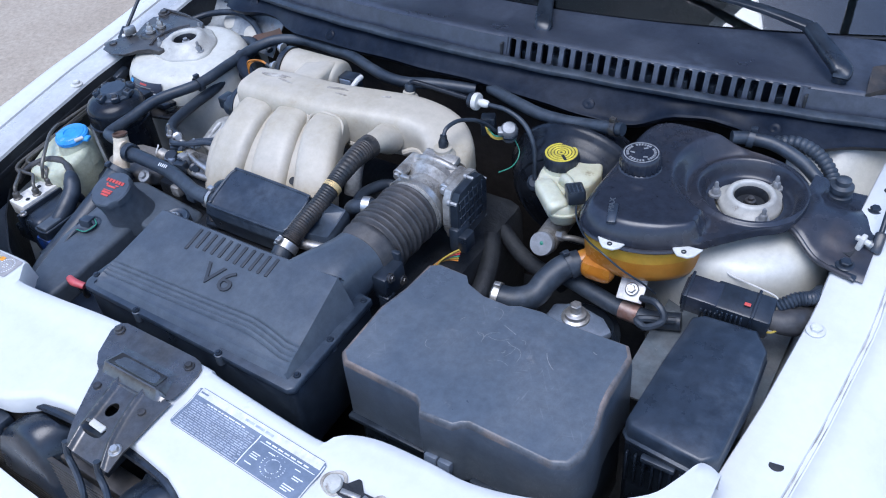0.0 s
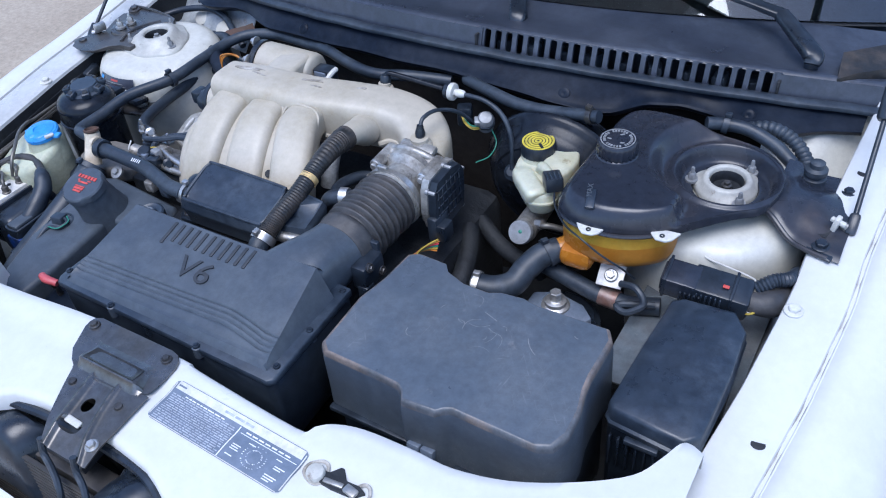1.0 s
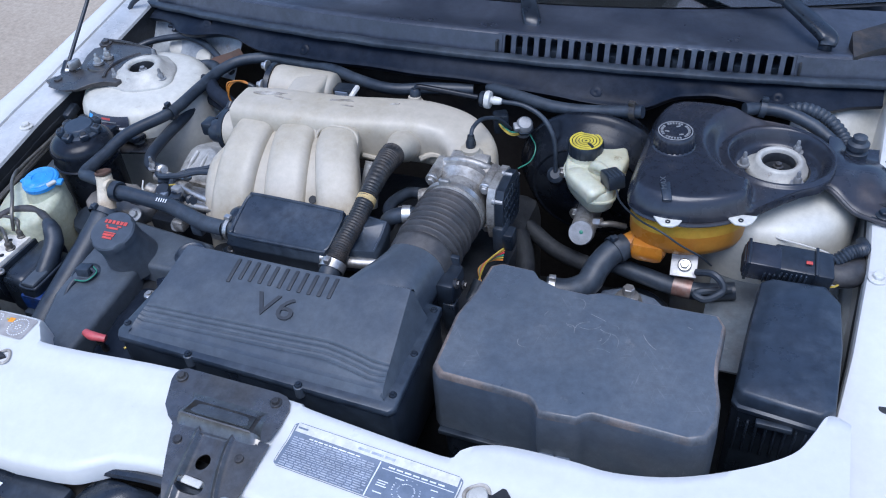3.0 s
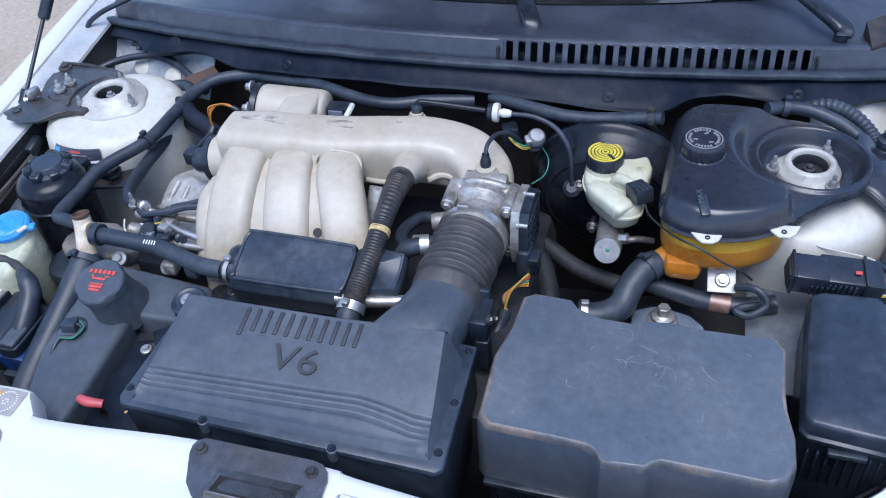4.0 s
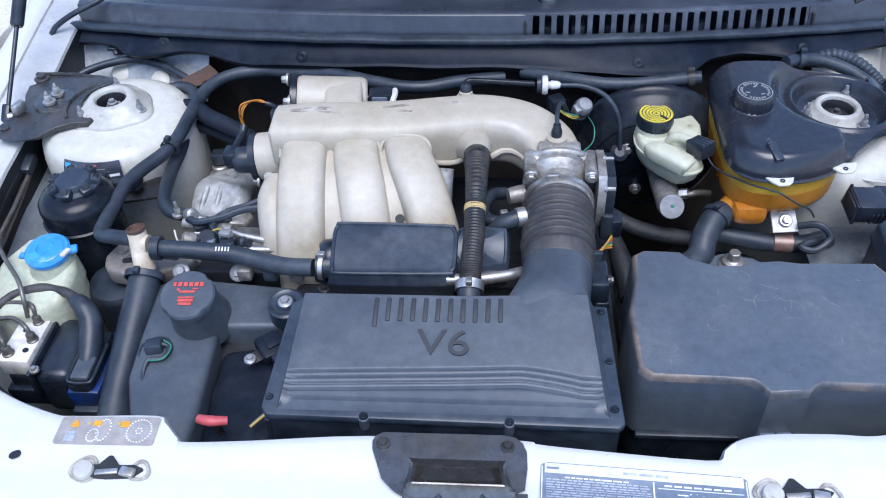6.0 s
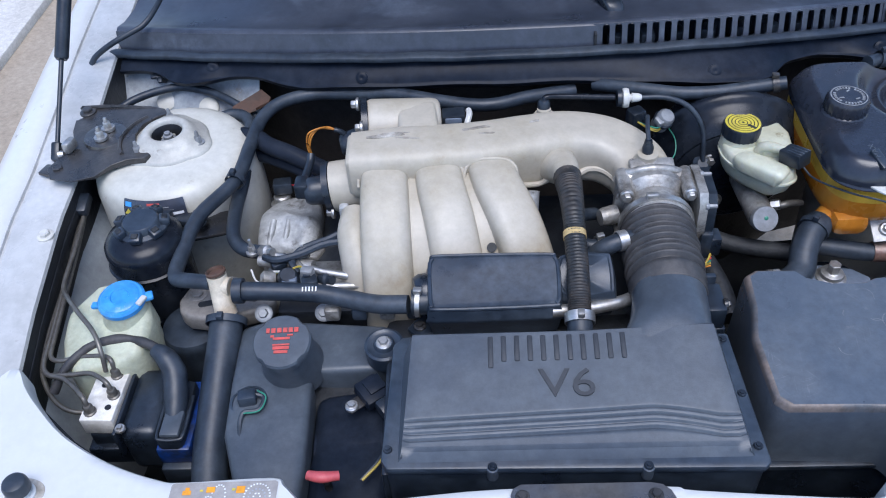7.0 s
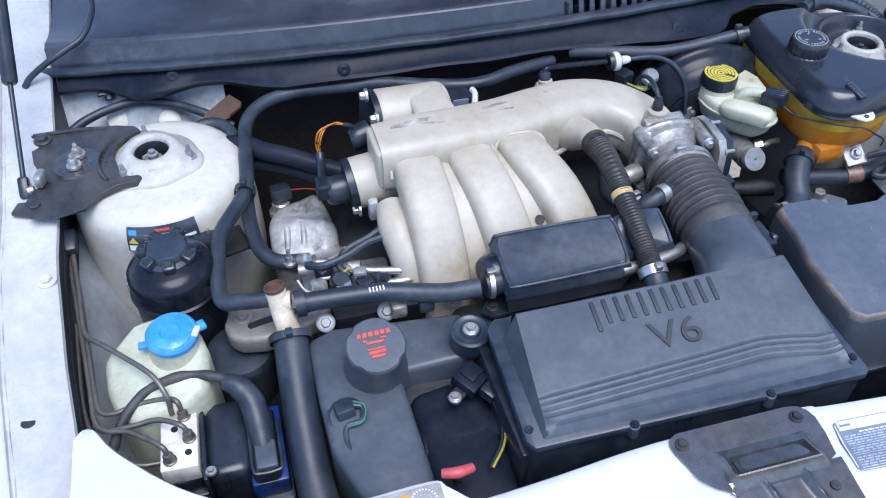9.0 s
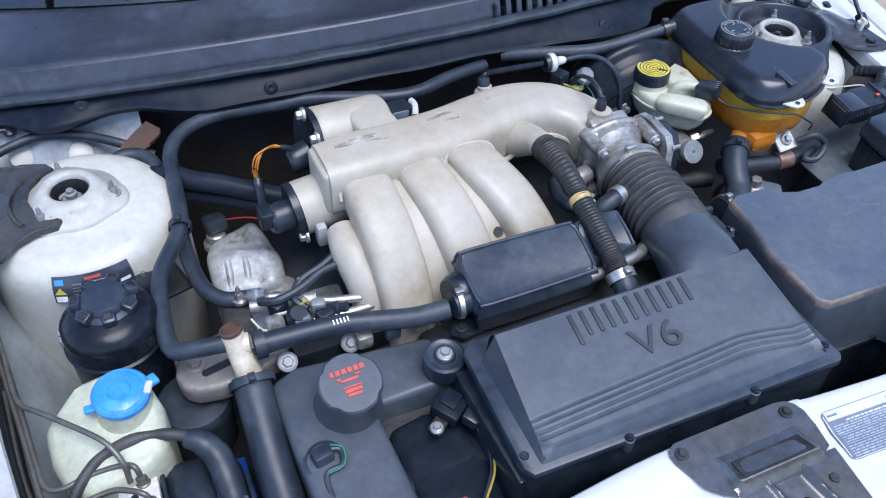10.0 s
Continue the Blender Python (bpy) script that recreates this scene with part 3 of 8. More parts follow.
def slam_panel():
    xs = sorted(set([p[0] for p in SLAM_REAR] + steps(-0.652, 0.668, 50)))
    def skin(x, v):
        yr, yf = interp(SLAM_REAR, x), interp(SLAM_FRONT, x)
        edge = {-2: (0, -0.03), -1: (0, -0.006), 12: (0, -0.006), 13: (0.003, -0.035)}
        k = min(max(v, 0), 11) / 11
        y = yf + (yr - yf) * k
        dy, dz = edge.get(v, (0, 0))
        ins = 0.004 if v == 11 else -0.004 if v == 0 else 0
        return V(x, y - ins + dy, slam_z(x, y) + dz)
    top = sheet(skin, sorted(xs + [-0.006, 0.054]), range(-2, 14))
    well = [f for f in top.faces if -0.006 < f.calc_center_median().x < 0.054 and -0.104 < f.calc_center_median().y < -0.076]
    bmesh.ops.delete(top, geom=well, context="FACES")
    bmesh.ops.solidify(top, geom=top.faces[:], thickness=0.0015)
    p = part("slam_panel", top, WHITE, car, "white painted panel across the front of the bay", 60)
    for s in (-1, 1):
        x, z = s * 0.345, slam_z(0.345, -0.036) + 0.0036
        slot = [(-0.030, -0.044), (0.004, -0.046), (0.030, -0.044), (0.040, -0.034), (0.030, -0.030), (0.014, -0.031), (0.004, -0.020), (0.000, -0.020), (-0.008, -0.031), (-0.026, -0.031)]
        part("latch_slot", prism([(x + a, b) for a, b in slot], 0.84, z + 0.0022, 0.0008, 1), DARK, p)
        for a, r in ((-0.022, 0.0150), (0.036, 0.0120)):
            dish = lathe([(r - 0.004, 0.0), (r, 0.0), (r - 0.0008, 0.0009), (r - 0.0032, 0.0009)], (x + a, -0.036, z - 0.0003), (0, -0.1, 1), 28, lambda t_, r_, h_: 1 + 0.08 * math.sin(3 * t_ + a * 90), loop_=True)
            part("grime_ring", dish, GRIME, p, "grey grime worn round the latch")
        boss = lathe([(0.0105, 0), (0.0105, 0.004), (0.0095, 0.006), (0.006, 0.0066), (0, 0.006)], (x - 0.020, -0.039, z + 0.001), (0, -0.1, 1), 28)
        part("latch_boss", boss, MOUNTW, p, "round pale bonnet latch boss")
        part("latch_tongue", rbox((x + 0.004, -0.040, z + 0.0028), (0.024, 0.006, 0.003), 0.001, (0, 0, 6)), STEEL, p)
        part("latch_tongue", rbox((x + 0.026, -0.040, z + 0.0035), (0.016, 0.010, 0.005), 0.0015, (0, 0, -10)), STEEL, p)
        hole = lathe([(0, 0), (0.0044, 0), (0.0047, 0.0006), (0, 0.0006)], (s * 0.447, -0.022, slam_z(0.447, -0.022) + 0.0006), (0, 0, 1), 18, lambda a, r, h: 1 + 0.35 * abs(math.cos(a - 0.5)))
        part("hole", hole, DARK, p)
    return p


slam = slam_panel()


def sticker_on_panel(name, x0, y0, w, h, turn, fields, field_mat, label):
    """A thin rounded label that follows the panel, with print joined by colour; a field is (u0, v0, u1, v1, material)."""
    ct, st = math.cos(radians(turn)), math.sin(radians(turn))
    def on(u, v, up):
        x, y = x0 + u * w * ct - v * h * st, y0 + u * w * st + v * h * ct
        return V(x, y, slam_z(x, y) + 0.0008 + up + 0.0016 * math.exp(-((y + 0.035) / 0.012) ** 2))
    def patch(u0, v0, u1, v1, up):
        return sheet(lambda a, b: on(a, b, up), steps(u0, u1, max(2, int((u1 - u0) * 14))), steps(v0, v1, 2 if v1 - v0 < 0.3 else 8))
    def body(a, b):
        e = 0.03 * max(0.0, 1 - 12 * min(b, 1 - b)) ** 2
        return on(e + a * (1 - 2 * e), b, 0.0)
    holder = part(name, sheet(body, steps(0, 1, 16), [0, 0.02, 0.05, 0.09] + steps(0.15, 0.85, 8) + [0.91, 0.95, 0.98, 1.0]), field_mat, slam, label)
    by = {}
    for u0, v0, u1, v1, m in fields:
        b = patch(u0, v0, u1, v1, 0.0003 if m is WHITEPL or m is LABELW or (m is FINE and v0 < 0.8) else 0.0006)
        if (u1 - u0) * (v1 - v0) > 0.004 or m is ORANGEP or m is YELLOW:
            part("print", b, m, holder)
        else:
            by[m.name] = (add(by[m.name][0], b), m) if m.name in by else (b, m)
    for bm, m in by.values():
        tagged(part("fine_print", bm, m, holder), kind="stuff")


rl = random.Random(4)
FINE = mat("fine_grey_white_print", (0.40, 0.43, 0.47), 0.4, second=(0.24, 0.27, 0.32), scale=150, amount=0.9, bump=0)
fields = [(0.02, 0.80, 0.98, 0.985, WHITEPL), (0.02, 0.012, 0.98, 0.028, WHITEPL), (0.004, 0.08, 0.011, 0.92, WHITEPL), (0.989, 0.08, 0.996, 0.92, WHITEPL), (0.545, 0.03, 0.552, 0.78, LABELW)]
tint = [(0.03, 0.87, 0.09, 0.91, STICKER), (0.40, 0.86, 0.47, 0.91, FINE), (0.48, 0.86, 0.55, 0.91, FINE), (0.56, 0.86, 0.62, 0.91, FINE)]
for i in range(15):
    v = 0.735 - i * 0.048
    if i in (5, 9):
        fields.append((0.03, v + 0.004, 0.535, v + 0.009, LABELW))
        continue
    x = 0.03 + (0.09 if i == 0 else 0.0)
    end = 0.43 if i == 0 else 0.535
    while x < end - 0.02:
        w = rl.uniform(0.015, 0.05)
        fields.append((x, v - 0.010, min(end, x + w), v + 0.014, LABELW if i == 0 else FINE))
        x += w + 0.007
for x in range(7):
    fields.append((0.60 + x * 0.047, 0.715, 0.636 + x * 0.047, 0.745, LABELW))
fields.append((0.57, 0.665, 0.975, 0.680, LABELW))
for u, v, w in ((0.58, 0.40, 0.06), (0.58, 0.35, 0.05), (0.58, 0.30, 0.06), (0.58, 0.16, 0.05), (0.88, 0.42, 0.07), (0.88, 0.37, 0.05), (0.86, 0.20, 0.08), (0.86, 0.15, 0.07), (0.86, 0.10, 0.05), (0.66, 0.56, 0.05), (0.86, 0.56, 0.04)):
    fields.append((u, v, u + w, v + 0.022, LABELW))
for i in range(30):
    a = i * 2 * math.pi / 30
    for k in (1.0, 0.62):
        if rl.random() < 0.75:
            u, v = 0.745 + 0.075 * k * math.cos(a), 0.37 + 0.24 * k * math.sin(a)
            fields.append((u - 0.004, v - 0.009, u + 0.004, v + 0.009, LABELW if rl.random() < 0.5 else FINE))
fields += tint
sticker_on_panel("spec_label", 0.099, -0.0675, 0.203, 0.0555, -2.6, fields, STICKER, "blue-grey specification label with rows of unreadable print")
fields = []


def sign_ring(u, v, ru, rv, n, m):
    for k in range(n):
        a = k * 2 * math.pi / n
        fields.append((u + ru * math.cos(a) - 0.008, v + rv * math.sin(a) - 0.022, u + ru * math.cos(a) + 0.008, v + rv * math.sin(a) + 0.022, m))


fields += [(0.12, 0.60, 0.20, 0.74, ORANGEP), (0.14, 0.74, 0.18, 0.84, ORANGEP), (0.10, 0.10, 0.20, 0.44, FINE), (0.34, 0.66, 0.42, 0.84, ORANGEP), (0.28, 0.70, 0.31, 0.76, YELLOW), (0.62, 0.62, 0.70, 0.84, ORANGEP), (0.58, 0.70, 0.61, 0.78, YELLOW)]
sign_ring(0.37, 0.32, 0.055, 0.22, 16, LABELW)
sign_ring(0.46, 0.52, 0.065, 0.38, 18, LABELW)
sign_ring(0.82, 0.50, 0.12, 0.40, 26, LABELW)
sign_ring(0.82, 0.50, 0.075, 0.24, 14, FINE)
sign_ring(0.82, 0.50, 0.03, 0.10, 6, LABELW)
sticker_on_panel("warning_label", -0.412, -0.009, 0.109, 0.035, 0.6, fields, LABELG, "grey warning label with orange and white signs")


# ---- bulkhead, cowl and windscreen ----
def cowl_dy(x):
    return 0.26 * x * x


def cowl_dz(x):
    return -0.085 * x * x


def cowl_pt(x, y, z):
    return V(x, y + cowl_dy(x), z + cowl_dz(x))


LIP_EDGE = [(-0.74, 0.822), (-0.66, 0.810), (-0.625, 0.796), (-0.600, 0.770), (-0.577, 0.757), (-0.540, 0.757), (-0.495, 0.766), (-0.449, 0.758), (-0.404, 0.732), (-0.365, 0.716), (-0.30, 0.709),
            (-0.20, 0.703), (-0.06, 0.697), (0.05, 0.697), (0.12, 0.693), (0.18, 0.687), (0.25, 0.680), (0.33, 0.684), (0.356, 0.690), (0.372, 0.710), (0.390, 0.735), (0.446, 0.760), (0.49, 0.757), (0.518, 0.748), (0.556, 0.728), (0.587, 0.730), (0.612, 0.760), (0.65, 0.790), (0.74, 0.825)]


def lip_pt(x, k):
    """The front face of the cowl: k runs from its lower edge, 0, to the bonnet seal, 1; below 0 it turns under."""
    y0 = sum(interp(LIP_EDGE, x + d) for d in (-0.010, -0.005, 0.0, 0.005, 0.010)) / 5
    z0 = 0.914 + 0.5 * cowl_dz(x) + 0.001 * math.sin(x * 37)
    y1, z1 = 0.722 + cowl_dy(x), 0.9465 + cowl_dz(x)
    if k < 0:
        return V(x, y0 + 0.016 * k * k, z0 + 0.014 * k)
    return V(x, y0 + (y1 - y0) * k ** 1.3 - 0.0022 * math.exp(-(k / 0.06) ** 2), z0 + (z1 - z0) * k ** 0.85 + 0.002 * math.exp(-(k / 0.06) ** 2))


cowl = thing("cowl", (0, 0.75, 0.93), "weathered black plastic cowl below the windscreen with air slots", "cowl")


def front_lip():
    part("front_panel", sheet(lip_pt, steps(-0.70, 0.70, 130), [-1.0, -0.6, -0.3, 0.0, 0.04, 0.09, 0.16, 0.28, 0.42, 0.58, 0.74, 0.88, 1.0]), LIP, cowl, "curved black front panel with push clips", 60)
    seal = tube([cowl_pt(x, 0.716, 0.9535 + 0.0008 * math.sin(x * 60)) for x in steps(-0.72, 0.72, 24)], 0.0105, 12, 3, flat=0.55, square=0.8)
    part("bonnet_seal", seal, RUBBER, cowl, "black rubber bonnet seal")
    for x, k in ((0.272, 0.34), (-0.272, 0.34), (-0.525, 0.6), (0.545, 0.5)):
        p = lip_pt(x, k)
        part("push_clip", lathe([(0, -0.003), (0.010, -0.003), (0.010, 0.0015), (0.007, 0.003), (0.003, 0.003), (0, 0.0015)], p, (0, -1.0, 0.75), 16), LIP, cowl)


front_lip()
REAR_CUT = [(0.724, 0.944), (0.7355, 0.950), (0.746, 0.9795), (0.749, 0.982), (0.755, 0.983), (0.762, 0.981), (0.785, 0.975), (0.84, 0.970), (0.89, 0.975), (0.93, 0.978)]


def rear_panel():
    for x0, x1, rows in ((-0.71, 0.10, range(2, 10)), (-0.71, 0.10, range(1, 3)), (-0.71, 0.10, range(0, 2)), (0.562, 0.71, range(2, 10)), (0.562, 0.71, range(1, 3)), (0.562, 0.71, range(0, 2)), (0.10, 0.562, range(2, 10)), (0.10, 0.562, range(0, 2))):
        part("top_panel", sheet(lambda u, v: cowl_pt(u, *REAR_CUT[v]), steps(x0, x1, max(6, int((x1 - x0) * 40))), rows, 0.0025), COWL, cowl, "", 60)
    n = 24
    w = (0.562 - 0.10) / n
    for i in range(n + 1):
        x = 0.10 + w * i
        a, b = cowl_pt(x, 0.7355, 0.950), cowl_pt(x, 0.746, 0.9795)
        d = b - a
        h, q, n_arc = d.length / 2 + 0.001, w * 0.29, 4
        arc = [(w * 0.5 - q * math.sin(k * math.pi / 2 / n_arc), h - q + q * math.cos(k * math.pi / 2 / n_arc)) for k in range(n_arc + 1)]
        half = [(w * 0.5, h + 0.0005)] + arc
        half = half + [(w * 0.5 - q, -h + 0.003), (w * 0.5 - q * 0.6, -h)]
        line = half + [(-x_, y_) for x_, y_ in reversed(half)]
        bar = prism(line, -0.0025, 0.0025, 0)
        bmesh.ops.transform(bar, matrix=Matrix.Translation((a + b) / 2 + V(0, 0.002, 0)) @ d.to_track_quat("Y", "Z").to_matrix().to_4x4(), verts=bar.verts)
        part("slat", bar, COWL, cowl)
    duct = sheet(lambda u, v: cowl_pt(u, *[(0.734, 0.946), (0.738, 0.915), (0.80, 0.915), (0.80, 0.965)][v]), steps(0.09, 0.57, 12), range(4), 0.001)
    part("duct", duct, DUSTY, cowl)
    for x in (0.0925, 0.5695):
        part("duct_wall", rbox(cowl_pt(x, 0.768, 0.942), (0.004, 0.075, 0.062), 0.001), DARK, cowl)
    for k in range(9):
        x = 0.13 + k * 0.05
        part("duct_rib", rbox(cowl_pt(x, 0.770, 0.938), (0.022, 0.03, 0.03), 0.004, (0, 0, 20 * (k % 3) - 20)), DUSTY if k % 2 else BLACK, cowl)
    up = [(0.639, 0.912, 0.962), (0.645, 0.852, 0.949), (0.668, 0.868, 0.955), (0.708, 0.905, 0.953), (0.700, 0.962, 0.965)]
    end = rings([[V(x, y, z - 0.028) for x, y, z in up], [V(x, y, z) for x, y, z in up]])
    part("end_cap", bevel(end, 0.0015, 1, 20), HOSEB, cowl, "faded brown-black folded end cap", 20)


rear_panel()


def glass_pt(u, v):
    return V(u, 0.875 + 0.42 * u * u + v * 0.80, 0.978 - 0.07 * u * u + v * 0.52)


screen = part("windscreen", sheet(glass_pt, steps(-0.70, 0.70, 24), steps(0, 1, 8), 0.005), GLASS, car, "windscreen glass")
part("glass_band", sheet(lambda u, v: glass_pt(u, v * 0.055) - V(0, 0, 0.007), steps(-0.70, 0.70, 24), steps(0, 1, 2), 0.001), DARK, screen)
# Dark shell added inside, so no daylight shows through the glass.
cab = sheet(lambda u, v: V(u * 0.7, *[(1.40, 0.95), (1.46, 0.55), (2.2, 0.50), (2.4, 1.45), (1.75, 1.52)][v]), steps(-1, 1, 6), range(5), 0.004)
part("cabin_dark_shell", cab, DARK, car, "dark shell behind the glass, added to close the cabin")
for sd in (-1, 1):
    part("cabin_shell_side", prism([(sd * 0.70, 0.95), (sd * 0.72, 0.95), (sd * 0.72, 2.4), (sd * 0.70, 2.4)], 0.5, 0.90, 0), DARK, car)
# Near-black backing below the glass puts the cabin's shade in colour.
backing = sheet(lambda u, v: glass_pt(u, 0.02 + 0.75 * v) - V(0, 0, 0.035 + 0.12 * v), steps(-0.72, 0.72, 16), steps(0, 1, 6), 0.004)
part("glass_backing", backing, DARK, car, "dark sheet under the glass, added so it reads dark")


def wiper(knee, mid, tip, blade_to):
    w = thing("wiper", knee, "black windscreen wiper arm resting on the glass", "wiper", "windscreen wipers")
    k, m, t = V(knee), V(mid), V(tip)
    part("arm_head", tube([k + V(0.002, -0.006, -0.004), k + V(0, 0.004, 0.006), k.lerp(m, 0.4) + V(0, 0, 0.006), m], [0.012, 0.0155, 0.0145, 0.0125], 16, 5, flat=0.6, square=0.55), BLACK, w)
    part("pivot_cap", lathe([(0, -0.02), (0.011, -0.02), (0.011, -0.004), (0.009, 0.002), (0, 0.003)], k + V(0, 0.004, 0), (0, -0.2, 1), 18), BLACK, w)
    part("arm", tube([m, m.lerp(t, 0.5) + V(0, 0, 0.004), t], [0.0125, 0.010, 0.006], 16, 5, flat=0.5, square=0.55), BLACK, w)
    part("blade", tube([t + V(0, 0, 0.004), V(blade_to)], 0.006, 8, 5, flat=1.4), RUBBER, w)


wiper((0.130, 0.812, 0.968), (0.100, 0.890, 0.992), (-0.30, 0.985, 1.045), (-0.45, 0.96, 1.03))
wiper((0.602, 0.870, 0.962), (0.533, 0.944, 0.992), (0.37, 0.958, 1.010), (0.12, 0.965, 1.030))
blk = rbox((0.34, 0.985, 1.018), (0.09, 0.018, 0.012), 0.002, (28, 0, -8))
single("wiper_clip", blk, DUSTY, (0.34, 0.985, 1.012), "grey clip of the wiper blade on the glass", "wiper clip")

# walls of the bay
def bay_walls():
    fw = sheet(lambda u, v: V(u, 0.738 + cowl_dy(u) + 0.06 * min(1, max(0, (abs(u) - 0.43) / 0.05)) + 0.03 * (1 - v) + 0.006 * noise.noise(V(u * 9, v * 9, 2)), 0.40 + 0.515 * v + cowl_dz(u) * v), steps(-0.68, 0.68, 24), steps(0, 1, 8), 0.003)
    part("bulkhead", fw, FELT, car, "dark insulated bulkhead")
    # Floor and front wall near-black: the deep bay's shade, put in colour.
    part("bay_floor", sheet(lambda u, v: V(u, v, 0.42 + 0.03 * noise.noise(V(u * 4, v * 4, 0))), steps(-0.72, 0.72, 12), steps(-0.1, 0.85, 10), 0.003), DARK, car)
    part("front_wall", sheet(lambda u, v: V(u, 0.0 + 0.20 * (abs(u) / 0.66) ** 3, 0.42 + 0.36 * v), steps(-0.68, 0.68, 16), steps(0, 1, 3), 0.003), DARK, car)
    # corners behind the towers
    for s in (-1, 1):
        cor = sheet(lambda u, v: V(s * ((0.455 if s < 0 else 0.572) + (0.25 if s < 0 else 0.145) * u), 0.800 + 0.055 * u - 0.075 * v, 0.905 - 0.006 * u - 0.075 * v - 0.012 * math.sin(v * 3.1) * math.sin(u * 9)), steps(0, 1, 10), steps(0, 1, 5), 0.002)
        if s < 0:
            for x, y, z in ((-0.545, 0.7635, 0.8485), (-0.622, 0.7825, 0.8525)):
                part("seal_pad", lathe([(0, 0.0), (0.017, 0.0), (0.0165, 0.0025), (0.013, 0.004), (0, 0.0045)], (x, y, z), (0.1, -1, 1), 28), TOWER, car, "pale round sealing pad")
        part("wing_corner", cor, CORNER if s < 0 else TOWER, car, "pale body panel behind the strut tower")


bay_walls()


def strut_tower(side, label):
    c = V(side * 0.561, 0.608, 0.906)
    prof = [(0.118, -0.30), (0.126, -0.17), (0.1255, -0.10), (0.1235, -0.058), (0.1195, -0.038), (0.112, -0.0255), (0.100, -0.0185), (0.085, -0.0165), (0.070, -0.0155), (0.030, -0.015), (0.027, -0.05)]
    t = part("strut_tower", lathe(prof, c + V(side * -0.004, -0.010, 0 if side < 0 else -0.014), (0, -0.03, 1), 56, caps=(False, False)), TOWER, car, label, 60)
    big = [(0.060, -0.018), (0.060, -0.0135), (0.056, -0.0100), (0.048, -0.0070), (0.041, 0.0010), (0.0365, 0.0060), (0.032, 0.0082), (0.0275, 0.0080), (0.0245, 0.0060), (0.0235, 0.000), (0.0235, -0.03)]
    small = [(0.042, -0.022), (0.042, -0.016), (0.0395, -0.0125), (0.0365, -0.0095), (0.034, -0.0035), (0.031, -0.0005), (0.0265, -0.0005), (0.0245, -0.003), (0.0240, -0.02), (0.0240, -0.03)]
    plate = lathe(big if side < 0 else small, c, (0, -0.03, 1), 48,
                  lambda a, r, h: 1 + (0.16 * max(0, math.cos(3 * (a - (1.75 if side < 0 else 3.05)))) if r > 0.039 else 0), caps=(False, False))
    part("strut_mount", plate, MOUNTW, t, "raised strut mounting with an open centre hole", 60)
    up = 0.0075 if side < 0 else 0.0
    # Near-black lining inside the hole: its shade put into the colour.
    part("hole_shade_lining", lathe([(0, -0.05), (0.0228, -0.05), (0.0228, -0.0055 + up), (0.0216, -0.008 + up), (0.0205, -0.019), (0.012, -0.019)], c, (0, 0, 1), 24), DARK, t)
    part("strut_rod", lathe([(0.0125, -0.022), (0.0125, -0.014), (0.010, -0.012), (0.0075, -0.012), (0.0075, -0.006), (0.0045, -0.005), (0.0045, -0.001), (0, 0.0)], c + V(0, 0, up * 0.5 if side < 0 else -0.007), (0, 0, 1), 24), DISC if side < 0 else RUSTY, t, "dull zinc strut nut" if side < 0 else "dark strut nut")
    for a in ((100, 345, 222) if side < 0 else (190, -55, 62)):
        part("stud", stud(c + V((0.051 if side < 0 else 0.048) * math.cos(radians(a)), (0.050 if side < 0 else 0.046) * math.sin(radians(a)), -0.008 if side < 0 else -0.012), r=0.0055, h=0.020), DISC, t)
    return t


tow_l = strut_tower(-1, "white painted strut tower with a warning sticker")
strut_tower(1, "white painted strut tower inside the tank ring")


def tower_sticker():
    """A printed label that follows the round wall of the tower."""
    c = V(-0.557, 0.598, 0.0)
    WALL = [(0.80, 0.1270), (0.848, 0.1248), (0.858, 0.1232), (0.868, 0.1208), (0.8745, 0.1172), (0.8805, 0.1132), (0.885, 0.107)]
    def patch(a0, a1, z0, z1, out=0.0):
        return sheet(lambda u, v: V(c.x + (interp(WALL, v) + out) * math.cos(radians(u)), c.y + 0.026 * (v - 0.9) + (interp(WALL, v) + out) * math.sin(radians(u)), v), steps(a0, a1, 8), steps(z0, z1, 5))
    def patch_pt(u, v):
        r = interp(WALL, v) + 0.0006
        return V(c.x + r * math.cos(radians(u)), c.y + 0.026 * (v - 0.9) + r * math.sin(radians(u)), v)
    s = part("sticker", patch(-113, -69, 0.8460, 0.8790), DARKLABEL, tow_l, "dark blue sticker with warning signs and small print")
    up = 0.0006
    part("print", patch(-112, -106, 0.8480, 0.8560, up), LABELW, s)
    tri = sheet(lambda u, v: patch_pt(-109 + 3.2 * u * (1 - v), 0.8585 + 0.009 * v), steps(-1, 1, 4), steps(0, 0.97, 5))
    part("print", tri, YELLOW, s)
    part("print", patch(-111.5, -106.5, 0.8700, 0.8760, up), BLUECAP, s)
    part("print", patch(-95, -86, 0.8730, 0.8760, up), REDPRINT, s)
    for k in range(4):
        part("print", patch(-102, -80 + 3 * (k % 2), 0.8695 - k * 0.0042, 0.8706 - k * 0.0042, up), GREYPRINT, s)
    part("print", patch(-78, -71, 0.8580, 0.8620, up), LABELW, s)


tower_sticker()


